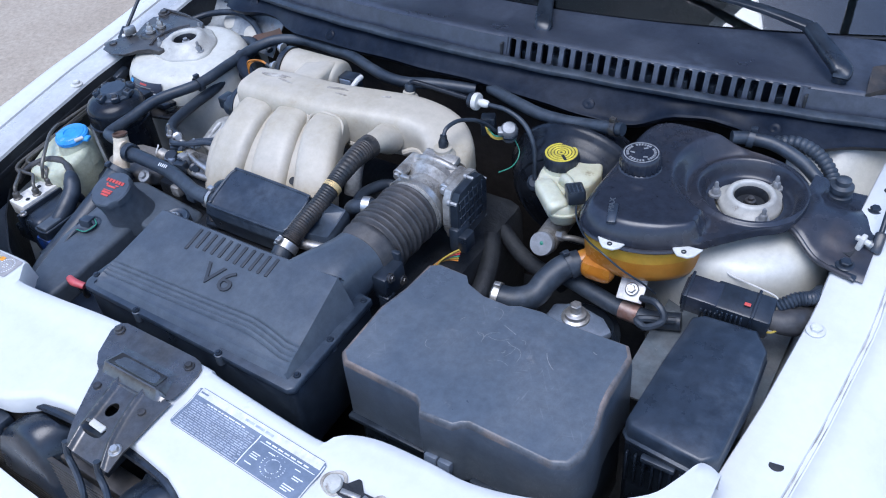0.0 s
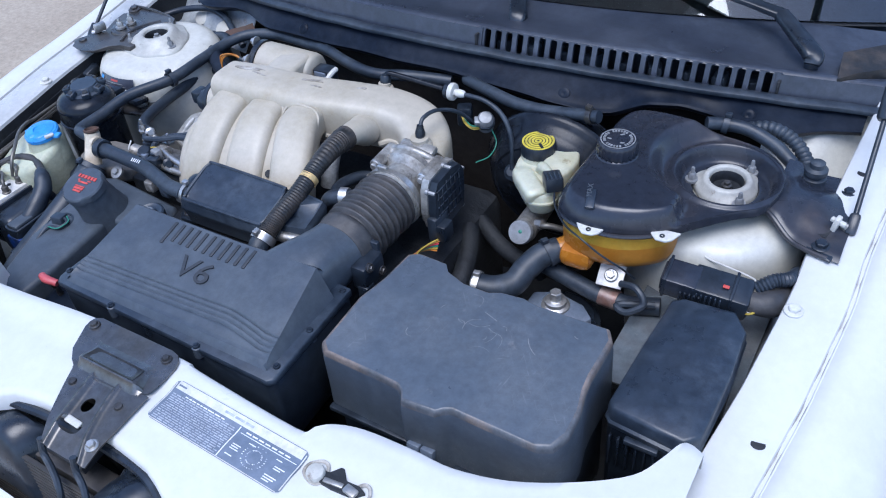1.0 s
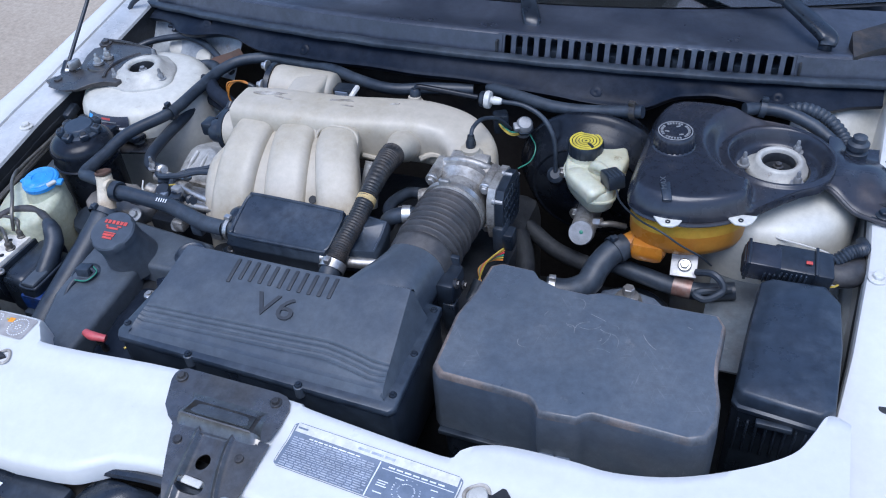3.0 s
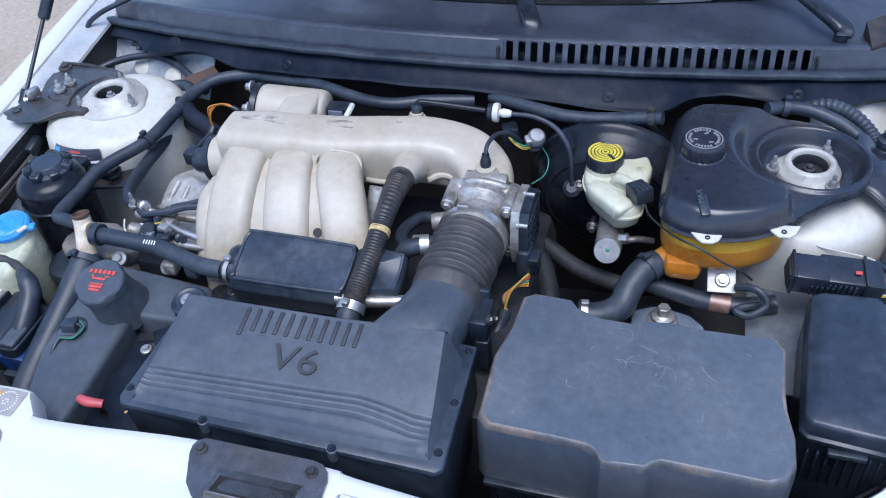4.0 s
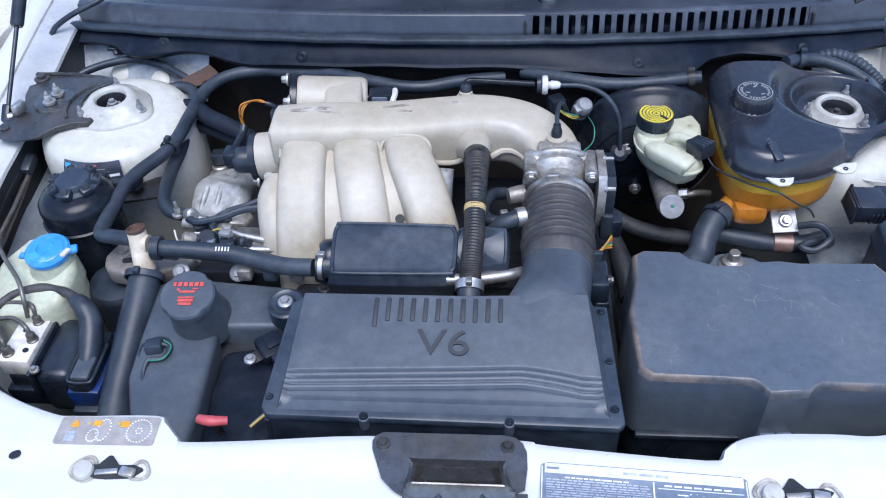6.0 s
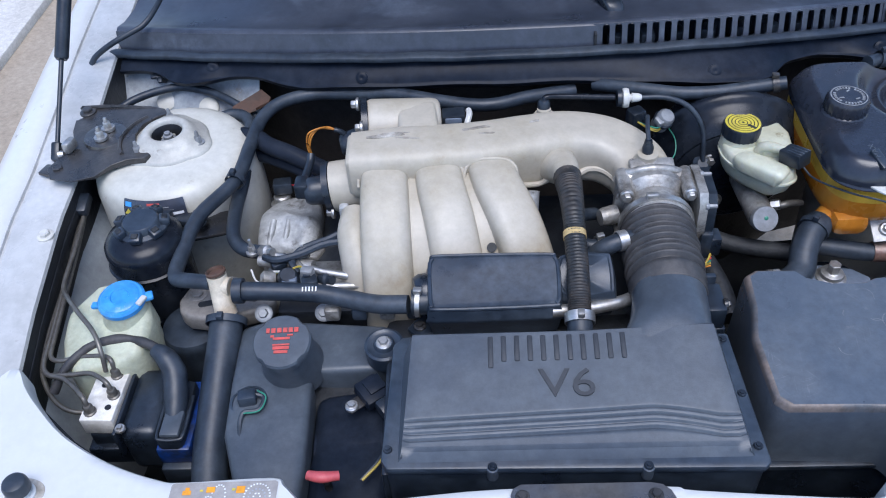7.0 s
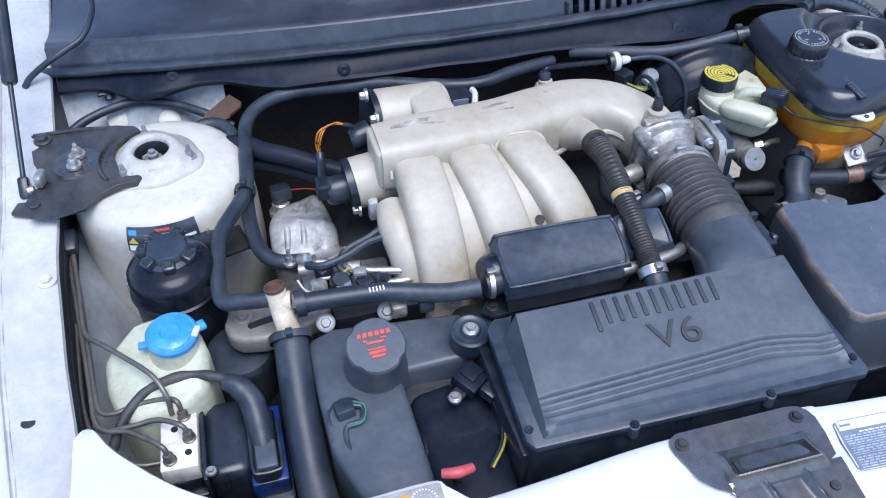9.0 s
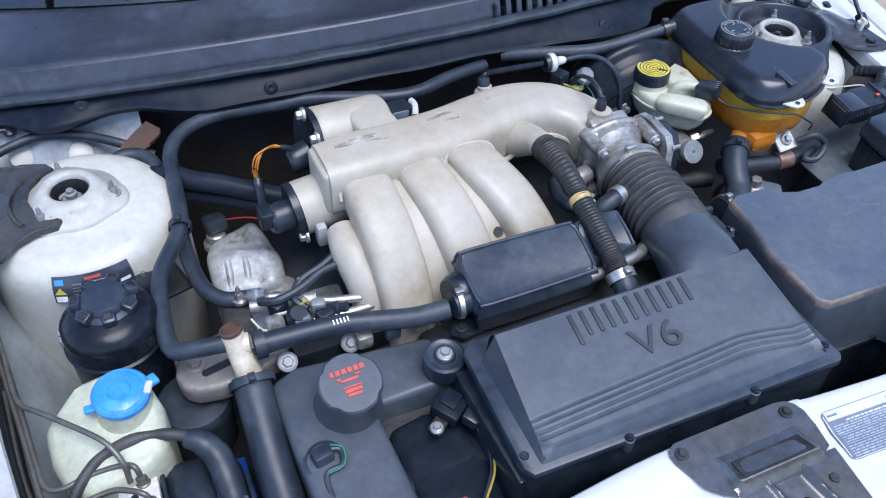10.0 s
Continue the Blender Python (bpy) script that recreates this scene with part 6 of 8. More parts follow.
def throttle():
    t = thing("throttle_assembly", (0.14, 0.44, 0.82), "cast aluminium throttle body with hose clips and actuator", "throttle body")
    part("bore", lathe([(0.043, -0.012), (0.046, -0.010), (0.046, 0.006), (0.041, 0.010), (0.039, 0.030), (0.046, 0.036), (0.050, 0.040), (0.050, 0.050), (0.046, 0.054)], (0.137, 0.398, 0.882), (0.02, 1, 0.02), 40), ALU, t)
    part("housing", rbox((0.138, 0.455, 0.880), (0.098, 0.022, 0.090), 0.012, (4, 0, 0), 3), ALU, t)
    for x in (0.098, 0.180):
        for z in (0.917, 0.848):
            part("lug", tube([(x, 0.462, z), (x, 0.440, z), (x, 0.417, z - 0.001)], 0.0095, 14, 3), ALU, t)
            part("bolt", bolt((x, 0.414, z - 0.001), 0.006, 0.006, (0, -1, 0)), STEEL, t)
    part("rim", tube([(0.092, 0.462, 0.905), (0.105, 0.455, 0.922), (0.138, 0.452, 0.931), (0.170, 0.455, 0.922), (0.186, 0.462, 0.905)], 0.006, 10, 6), ALU, t)
    part("top_web", rbox((0.138, 0.470, 0.922), (0.06, 0.02, 0.012), 0.004, (12, 0, 0)), ALU, t)
    part("sensor_seat", lathe([(0.022, -0.006), (0.019, 0.004), (0.014, 0.010), (0.014, 0.016), (0, 0.017)], (0.134, 0.482, 0.917), (0, 0, 1), 20), MANIF, t)
    part("sensor", lathe([(0.007, 0), (0.008, 0.010), (0.006, 0.016), (0.005, 0.022), (0, 0.023)], (0.134, 0.484, 0.930), (0, 0.15, 1), 14), BLACK, t)
    part("sensor_lead", tube([(0.134, 0.487, 0.950), (0.134, 0.498, 0.958), (0.138, 0.525, 0.956), (0.146, 0.560, 0.938), (0.152, 0.585, 0.915), (0.158, 0.60, 0.895)], 0.0032, 8, 6), RUBBER, t)
    plate = [(-0.040, 0.030), (-0.030, 0.044), (0.010, 0.046), (0.034, 0.040), (0.046, 0.022), (0.044, -0.020), (0.038, -0.046), (-0.010, -0.050), (-0.036, -0.040), (-0.044, -0.008)]
    def side_plate(k, x0, x1, bev):
        low = [V(x0, 0.434 + u * k, 0.882 + v_ * k) for u, v_ in plate]
        return bevel(rings([low, [p + V(x1 - x0, 0, 0) for p in low]]), bev, 2)
    part("actuator_back", side_plate(1.0, 0.188, 0.199, 0.003), ALU, t, "cast alloy actuator plate")
    part("actuator_cover", side_plate(0.93, 0.1985, 0.211, 0.003), BLACK, t, "black ribbed actuator cover")
    part("actuator_foot", rbox((0.205, 0.405, 0.845), (0.018, 0.034, 0.045), 0.005, (0, 0, -3)), BLACK, t)
    for u, v_ in plate[::2]:
        part("bolt", bolt((0.198, 0.434 + u * 0.94, 0.882 + v_ * 0.94), 0.0030, 0.0115, (1, 0, 0)), DISC, t)
    for k in range(6):
        part("cover_rib", rbox((0.2118, 0.404 + k * 0.0115, 0.882), (0.002, 0.003, 0.070 - 0.008 * abs(k - 2.5)), 0.0006, seg=1), BLACK, t)
    for k in range(5):
        part("cover_rib", rbox((0.2118, 0.433, 0.854 + k * 0.014), (0.002, 0.066, 0.003), 0.0006, seg=1), BLACK, t)
    part("inlet_stub", tube([(0.092, 0.432, 0.872), (0.075, 0.428, 0.870), (0.068, 0.426, 0.870)], [0.013, 0.013, 0.011], 16, 3), ALU, t)
    part("stub_clip", lathe([(0.0115, -0.006), (0.0135, -0.006), (0.0135, 0.006), (0.0115, 0.006)], (0.084, 0.350, 0.898), (1, 0.3, 0), 20, loop_=True), STEEL, t)
    part("stub_hose", tube([(0.100, 0.354, 0.897), (0.082, 0.349, 0.898), (0.060, 0.345, 0.890), (0.045, 0.35, 0.865)], 0.0115, 14, 4), RUBBER, t)
    part("hose_clip", lathe([(0.044, 0), (0.0488, 0), (0.0488, 0.009), (0.044, 0.009)], (0.136, 0.392, 0.882), (0.02, 1, 0.02), 36, loop_=True), STEEL, t)
    part("clip_screw", rbox((0.126, 0.395, 0.932), (0.016, 0.008, 0.008), 0.002), STEEL, t)
    w = thing("throttle_loom", (0.20, 0.37, 0.83), "bunch of coloured wires beside the throttle", "wire")
    for k, mm in enumerate((YELLOWW, ORANGEW, REDW, GREENW, YELLOWW, ORANGEW)):
        part("wire", tube([(0.214, 0.392 - k * 0.002, 0.832 - k * 0.003), (0.206 - k * 0.0015, 0.376, 0.832 - k * 0.003), (0.194 - k * 0.002, 0.360, 0.822 - k * 0.002), (0.188 + k * 0.0012, 0.342, 0.800)], 0.0014, 6, 5), mm, w)
    part("sleeve", tube([(0.190, 0.345, 0.803), (0.184, 0.325, 0.785), (0.175, 0.29, 0.775)], 0.009, 10, 4), RUBBER, w)
    part("plug", rbox((0.215, 0.402, 0.842), (0.022, 0.026, 0.030), 0.004), BLACK, w)


throttle()


# ---- hoses and lines ----
def hose(label, pts, r, material=RUBBER, cat="hose", clips=(), **kw):
    h = thing("hose", pts[0], label, cat)
    part("pipe", tube(pts, r, kw.pop("seg", 14), kw.pop("n", 6), **kw), material, h)
    for a, b, cr, cm in clips:
        part("clip", clamp_ring(a, b, cr), cm, h)
    return h


hb = thing("breather_hose", (0.028, 0.345, 0.88), "ribbed grey-brown breather hose with an ochre band", "hose")
part("upper_sleeve", tube([(0.0238, 0.447, 0.926), (0.024, 0.43, 0.928), (0.0245, 0.40, 0.928), (0.0245, 0.362, 0.920), (0.024, 0.348, 0.914)], [0.0180, 0.0168, 0.0148, 0.0130, 0.0126], 20, 8, ribs=24, depth=0.0009), HOSEB, hb)
part("ribbed_hose", tube([(0.024, 0.350, 0.915), (0.024, 0.31, 0.904), (0.022, 0.27, 0.895), (0.021, 0.244, 0.885)], 0.0128, 20, 10, ribs=26, depth=0.0011), HOSEB, hb)
part("band", lathe([(0.0125, -0.0040), (0.0146, -0.0045), (0.0146, 0.0045), (0.0125, 0.0040)], (0.024, 0.346, 0.913), (0.02, 0.95, 0.25), 24, loop_=True), OCHRE, hb, "ochre tape band")
part("clip", clamp_ring((0.0205, 0.236, 0.882), (0.020, 0.22, 0.875), 0.0165, 0.012), STEEL, hb)
part("lower_stub", tube([(0.0205, 0.240, 0.884), (0.020, 0.222, 0.875), (0.020, 0.205, 0.85)], 0.015, 16, 4), RUBBER, hb)
part("collar", lathe([(0.016, -0.008), (0.0185, -0.008), (0.0185, 0.006), (0.016, 0.006)], (0.0238, 0.440, 0.9265), (0.0, 1, -0.10), 22, loop_=True), HOSEB, hb)

hose("short black hose looping under the breather hose", [(0.066, 0.378, 0.868), (0.050, 0.374, 0.868), (0.036, 0.386, 0.868), (0.034, 0.410, 0.866), (0.046, 0.440, 0.862), (0.066, 0.452, 0.855)], 0.009, clips=(((0.062, 0.377, 0.868), (0.05, 0.374, 0.868), 0.0098, STEEL),))

th = thing("crossover_hose", (-0.30, 0.31, 0.85), "thick black coolant hose with white printed marks", "hose")
part("pipe", tube([(-0.408, 0.309, 0.870), (-0.37, 0.308, 0.869), (-0.305, 0.306, 0.865), (-0.262, 0.297, 0.862), (-0.225, 0.286, 0.863), (-0.185, 0.281, 0.866)], 0.0120, 18, 7), RUBBER, th)
for k in range(5):
    part("print", rbox((-0.318 + k * 0.0042, 0.3015, 0.8775), (0.0016, 0.006, 0.0006), 0, (25, 0, 0)), LABELW, th)
part("clip", clamp_ring((-0.172, 0.281, 0.869), (-0.16, 0.28, 0.869), 0.0168, 0.006), STEEL, th)
part("end_stub", tube([(-0.18, 0.281, 0.869), (-0.165, 0.282, 0.869), (-0.15, 0.285, 0.869)], 0.0165, 16, 3), BLACK, th)
part("collar", lathe([(0.013, -0.006), (0.0165, -0.006), (0.0165, 0.006), (0.013, 0.006)], (-0.402, 0.309, 0.870), (1, 0, 0), 22, loop_=True), RUBBER, th)

tee = thing("hose_tee", (-0.424, 0.312, 0.84), "pale plastic three-way hose fitting browned at its mouth", "hose fitting")
part("stem", tube([(-0.428, 0.318, 0.891), (-0.427, 0.315, 0.880), (-0.424, 0.304, 0.860), (-0.421, 0.294, 0.843)], [0.0125, 0.0130, 0.0135, 0.0145], 18, 5), TEEPL, tee)
part("mouth", lathe([(0.0130, 0), (0.0130, 0.003), (0.011, 0.004), (0.009, -0.002), (0, -0.002)], (-0.428, 0.319, 0.8935), (-0.15, 0.2, 1), 20), RUST, tee)
part("arm", tube([(-0.426, 0.313, 0.876), (-0.412, 0.311, 0.876)], 0.012, 14, 2), TEEPL, tee)
hose("thick black radiator hose running down beside the cam cover", [(-0.4205, 0.293, 0.842), (-0.422, 0.265, 0.825), (-0.424, 0.19, 0.795), (-0.420, 0.10, 0.765), (-0.395, 0.045, 0.745), (-0.35, 0.02, 0.72)], 0.0212, clips=(((-0.4207, 0.286, 0.838), (-0.421, 0.27, 0.83), 0.0245, RUBBER),), seg=22)
hose("black heater hose looping along the bulkhead behind the manifold", [(-0.437, 0.318, 0.878), (-0.470, 0.326, 0.874), (-0.492, 0.340, 0.868), (-0.494, 0.385, 0.868), (-0.484, 0.450, 0.876), (-0.446, 0.522, 0.880), (-0.437, 0.60, 0.885), (-0.430, 0.665, 0.888), (-0.405, 0.702, 0.892), (-0.36, 0.722, 0.892), (-0.31, 0.722, 0.892), (-0.265, 0.714, 0.894), (-0.215, 0.702, 0.899), (-0.150, 0.677, 0.900), (-0.100, 0.663, 0.900), (-0.060, 0.663, 0.900), (-0.012, 0.679, 0.900), (0.06, 0.70, 0.895)], 0.0102, clips=(((-0.446, 0.522, 0.880), (-0.444, 0.535, 0.881), 0.0128, RUBBER),))
hose("thinner black hose dropping to the fuel rail", [(-0.522, 0.714, 0.862), (-0.506, 0.702, 0.868), (-0.489, 0.706, 0.870), (-0.469, 0.700, 0.870), (-0.455, 0.679, 0.869), (-0.451, 0.645, 0.866), (-0.448, 0.60, 0.858), (-0.447, 0.55, 0.851), (-0.447, 0.495, 0.848), (-0.440, 0.440, 0.846), (-0.420, 0.412, 0.846), (-0.39, 0.402, 0.848)], 0.010)
hose("grey-black heater hose running to the tank corner", [(0.09, 0.700, 0.905), (0.124, 0.680, 0.912), (0.170, 0.660, 0.916), (0.214, 0.647, 0.917), (0.264, 0.642, 0.920), (0.318, 0.638, 0.929), (0.358, 0.632, 0.938)], 0.0098, clips=(((0.344, 0.634, 0.9345), (0.358, 0.632, 0.938), 0.0106, RUSTY),))
hose("stout black hose behind the engine", [(-0.50, 0.665, 0.86), (-0.441, 0.635, 0.876), (-0.412, 0.610, 0.876), (-0.377, 0.592, 0.872), (-0.340, 0.575, 0.862), (-0.30, 0.56, 0.85)], 0.0135, material=LIP)
hose("black pipe behind the engine", [(-0.49, 0.64, 0.835), (-0.437, 0.622, 0.850), (-0.387, 0.600, 0.846), (-0.345, 0.575, 0.842), (-0.30, 0.55, 0.835)], 0.010, material=LIP)

v = thing("vacuum_line", (0.10, 0.60, 0.90), "black vacuum line with a round white check valve", "vacuum line")
part("line", tube([(0.004, 0.590, 0.945), (0.006, 0.593, 0.954), (0.03, 0.597, 0.952), (0.105, 0.602, 0.944)], 0.0045, 10, 5), GLOSSB, v)
part("elbow", lathe([(0.009, 0), (0.009, 0.012), (0.006, 0.016)], (0.003, 0.588, 0.937), (0, 0.1, 1), 14), BLACK, v)
part("check_valve", lathe([(0.005, -0.012), (0.006, -0.006), (0.0135, -0.004), (0.0145, 0), (0.0135, 0.004), (0.006, 0.005), (0.005, 0.010)], (0.121, 0.604, 0.941), (1, 0, 0), 26), WHITEPL, v)
part("valve_back", lathe([(0.012, -0.011), (0.0128, -0.005), (0.010, -0.003)], (0.120, 0.604, 0.941), (1, 0, 0), 24), BLACK, v)
part("nozzle", lathe([(0.007, 0), (0.006, 0.010), (0.004, 0.014)], (0.130, 0.604, 0.941), (1, 0, 0), 14), WHITEPL, v)
part("line_to_servo", tube([(0.142, 0.604, 0.941), (0.18, 0.602, 0.940), (0.213, 0.596, 0.926), (0.234, 0.585, 0.895), (0.240, 0.574, 0.845)], 0.0038, 10, 7), RUBBER, v)
part("grommet", lathe([(0.014, -0.008), (0.014, 0.003), (0.008, 0.008), (0, 0.008)], (0.240, 0.576, 0.838), (0, -0.7, 0.7), 18), RUBBER, v)

cn = thing("loom_connector", (0.17, 0.63, 0.86), "grey round loom connector with yellow and green wires", "connector")
part("plug", lathe([(0.011, -0.018), (0.013, -0.016), (0.013, 0.010), (0.010, 0.014), (0, 0.014)], (0.180, 0.602, 0.902), (0.3, -0.5, 1), 16), DISC, cn)
part("collar", lathe([(0.0142, -0.004), (0.0155, -0.003), (0.0155, 0.002), (0.0142, 0.003)], (0.180, 0.602, 0.902), (0.3, -0.5, 1), 8), BLACK, cn)
part("latch", rbox((0.172, 0.592, 0.906), (0.012, 0.014, 0.010), 0.002, (20, 0, 30)), DISC, cn)
part("block", rbox((0.140, 0.606, 0.902), (0.024, 0.022, 0.034), 0.004, (0, 0, 25)), BLACK, cn)
for k, mm in enumerate((YELLOWW, YELLOWW, GREENW)):
    part("wire", tube([(0.176, 0.594, 0.892 + k * 0.002), (0.166, 0.582, 0.896 + k * 0.003), (0.152, 0.584 + k * 0.003, 0.902), (0.140, 0.596, 0.905)], 0.0012, 6, 4), mm, cn)
part("wire", tube([(0.186, 0.606, 0.890), (0.200, 0.598, 0.870), (0.198, 0.578, 0.856), (0.182, 0.560, 0.85)], 0.0010, 6, 5), GREENW, cn)

lc = hose("black S-shaped coolant hose with wire clips", [(0.378, 0.450, 0.828), (0.360, 0.432, 0.824), (0.346, 0.408, 0.812), (0.338, 0.385, 0.800), (0.315, 0.365, 0.798), (0.285, 0.358, 0.800)], 0.0185, clips=(((0.366, 0.440, 0.826), (0.35, 0.42, 0.82), 0.0198, RUBBER), ((0.292, 0.359, 0.799), (0.28, 0.357, 0.80), 0.0198, STEEL)), seg=18)
hose("black hose below the tank with a copper-coloured sleeve", [(0.355, 0.450, 0.79), (0.40, 0.440, 0.788), (0.445, 0.432, 0.785), (0.490, 0.430, 0.785), (0.535, 0.44, 0.79)], 0.013, clips=())
part("sleeve", tube([(0.452, 0.4315, 0.7855), (0.478, 0.430, 0.7855)], 0.0145, 14, 2), COPPER, lc)
# Both low hoses get the near-black, shade put into their colour.
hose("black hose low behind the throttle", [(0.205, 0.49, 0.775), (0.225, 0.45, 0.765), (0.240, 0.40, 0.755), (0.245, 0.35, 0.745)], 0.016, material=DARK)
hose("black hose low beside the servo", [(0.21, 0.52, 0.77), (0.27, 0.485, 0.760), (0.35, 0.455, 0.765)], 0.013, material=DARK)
hose("black tank hose across the ring", [(0.500, 0.698, 0.925), (0.525, 0.711, 0.922), (0.56, 0.715, 0.918), (0.60, 0.705, 0.908), (0.63, 0.69, 0.895)], 0.0098, clips=(((0.525, 0.711, 0.922), (0.54, 0.713, 0.92), 0.012, RUBBER),))
part("conduit", tube([(0.545, 0.735, 0.905), (0.585, 0.737, 0.915), (0.62, 0.728, 0.908), (0.645, 0.705, 0.895), (0.655, 0.68, 0.885)], 0.009, 10, 6, ribs=18, depth=0.0018), RUBBER, lc)


# ---- engine under the manifold, left bank ----
def cam_cover():
    c = thing("cam_cover", (-0.34, 0.16, 0.70), "black cam cover with a large oil filler cap", "engine cover")
    out = [(-0.404, 0.285), (-0.402, 0.20), (-0.398, 0.13), (-0.375, 0.065), (-0.350, 0.02), (-0.300, 0.02), (-0.297, 0.08), (-0.302, 0.200), (-0.310, 0.215), (-0.230, 0.212), (-0.205, 0.218), (-0.197, 0.245), (-0.212, 0.280), (-0.309, 0.292), (-0.37, 0.298)]
    z = lambda x, y: 0.826 + 0.06 * (y - 0.25) + (0.004 if x > -0.30 and y > 0.2 else 0)
    part("cover", bevel(prism(out, 0.66, 0.822, 0, 1, lambda x, y: z(x, y) - 0.822), 0.012, 3), COVER, c, "", 40)
    ax = V(0, -0.28, 1).normalized()
    cc = V(-0.329, 0.214, 0.872)
    part("filler_neck", lathe([(0.041, -0.064), (0.0375, -0.045), (0.0335, -0.022), (0.0325, 0.002)], cc, ax, 30), COVER, c)
    cap = part("oil_cap", lathe([(0.032, 0), (0.0345, 0.002), (0.0345, 0.012), (0.0325, 0.0145), (0, 0.0148)], cc, ax, 48, lambda a, r, h: 1 - (0.05 if abs((a % (math.pi / 2)) - 0.8) < 0.14 and r > 0.03 else 0)), COVER, c, "black oil filler cap with red printed marks")
    rot = (math.degrees(math.atan(0.28)), 0, 2)
    top = cc + ax * 0.0154
    for u, v_, w, h in ((-0.0165, 0.0135, 0.004, 0.006), (-0.010, 0.0135, 0.005, 0.006), (-0.003, 0.0135, 0.005, 0.006), (0.004, 0.0135, 0.005, 0.006), (0.0105, 0.0135, 0.005, 0.006), (0.017, 0.0135, 0.005, 0.006), (0, 0.003, 0.020, 0.003), (-0.011, 0.006, 0.004, 0.003), (0.010, 0.007, 0.007, 0.002), (0, -0.005, 0.020, 0.002), (0, -0.009, 0.019, 0.004), (0, -0.014, 0.016, 0.0035)):
        b = rbox((u, v_, 0), (w, h, 0.0008), 0)
        part("print", turned(b, top, rot), REDPRINT, cap)
    # coil sensor and its lead
    s = V(-0.374, 0.172, 0.816)
    part("sensor_well", lathe([(0.024, -0.006), (0.024, 0.004), (0.020, 0.006), (0.018, 0.002), (0, 0.002)], s, (0, -0.1, 1), 26), DUSTY, c)
    part("sensor_plug", rbox(s + V(-0.002, 0.003, 0.009), (0.022, 0.018, 0.016), 0.003, (-6, 0, 10)), DUSTY, c)
    part("lead", tube([s + V(0.008, 0.006, 0.012), s + V(0.018, 0.002, 0.010), s + V(0.014, -0.014, 0.008), s + V(-0.004, -0.019, 0.008), s + V(-0.004, -0.045, 0.0), s + V(0.012, -0.08, -0.006), s + V(0.030, -0.11, -0.02)], 0.003, 8, 6), RUBBER, c)
    part("lead_tracer", tube([s + V(0.010, 0.010, 0.014), s + V(0.021, 0.002, 0.012), s + V(0.016, -0.016, 0.010), s + V(-0.002, -0.020, 0.010)], 0.0010, 6, 6), GREENW, c)
    part("boss", lathe([(0.024, -0.02), (0.024, 0.003), (0.021, 0.005), (0.018, 0.003), (0.013, 0.003), (0.011, 0.007), (0, 0.007)], (-0.213, 0.228, 0.851), (0, -0.1, 1), 30), DUSTY, c, "round bolted boss")
    part("bolt", bolt((-0.213, 0.227, 0.858), 0.006, 0.005, (0, -0.1, 1)), STEEL, c)
    for p in ((-0.376, 0.302, 0.834), (-0.299, 0.306, 0.828)):
        part("bolt", bolt(p, 0.0066, 0.005, (0, -0.75, 1), 1.8), DISC, c)
    d = thing("dipstick", (-0.272, 0.072, 0.76), "red plastic dipstick handle", "dipstick")
    part("handle", tube([(-0.290, 0.070, 0.824), (-0.274, 0.066, 0.826), (-0.256, 0.070, 0.822)], [0.0055, 0.0068, 0.0055], 14, 4, flat=0.9), REDPL, d)
    part("stem", tube([(-0.272, 0.070, 0.82), (-0.272, 0.076, 0.78), (-0.27, 0.08, 0.72)], 0.005, 10, 3), RUSTY, d)
    g = thing("alternator_shroud", (-0.25, 0.14, 0.70), "dark rounded casing between cam cover and air box", "casing")
    part("drum", tube([(-0.292, 0.135, 0.745), (-0.25, 0.137, 0.748), (-0.205, 0.14, 0.748)], 0.048, 26, 3), LIP, g)
    part("block", rbox((-0.250, 0.19, 0.735), (0.085, 0.05, 0.09), 0.008), DARK, g)
    part("upper_case", bevel(prism([(-0.300, 0.03), (-0.205, 0.03), (-0.200, 0.10), (-0.206, 0.195), (-0.250, 0.203), (-0.300, 0.196)], 0.70, 0.792, 0, 1, lambda x, y: 0.10 * (y - 0.1)), 0.016, 3), LIP, g)
    part("shield", prism([(-0.206, 0.055), (-0.197, 0.055), (-0.195, 0.215), (-0.210, 0.218)], 0.78, 0.846, 0.003), BLACK, g)
    ms = thing("map_sensor", (-0.222, 0.175, 0.79), "small black sensor block on a steel tab", "sensor")
    part("body", rbox((-0.228, 0.180, 0.824), (0.030, 0.034, 0.018), 0.003, (10, 0, 38)), LIP, ms)
    part("top", rbox((-0.224, 0.184, 0.834), (0.022, 0.020, 0.004), 0.001, (10, 0, 38)), LIP, ms)
    part("plug", rbox((-0.210, 0.158, 0.824), (0.018, 0.020, 0.016), 0.003, (10, 0, 38)), BLACK, ms)
    part("tab", rbox((-0.247, 0.166, 0.819), (0.020, 0.016, 0.003), 0.001, (10, 0, 38)), RUSTY, ms)
    part("bolt", bolt((-0.250, 0.162, 0.822), 0.005, 0.004), STEEL, ms)
    part("wire", tube([(-0.206, 0.150, 0.82), (-0.203, 0.122, 0.815), (-0.212, 0.095, 0.812), (-0.232, 0.072, 0.808)], 0.0015, 8, 6), YELLOWW, ms)
    part("wire", tube([(-0.208, 0.150, 0.818), (-0.206, 0.122, 0.812), (-0.215, 0.097, 0.810), (-0.234, 0.074, 0.806)], 0.0016, 8, 6), BLACK, ms)


cam_cover()


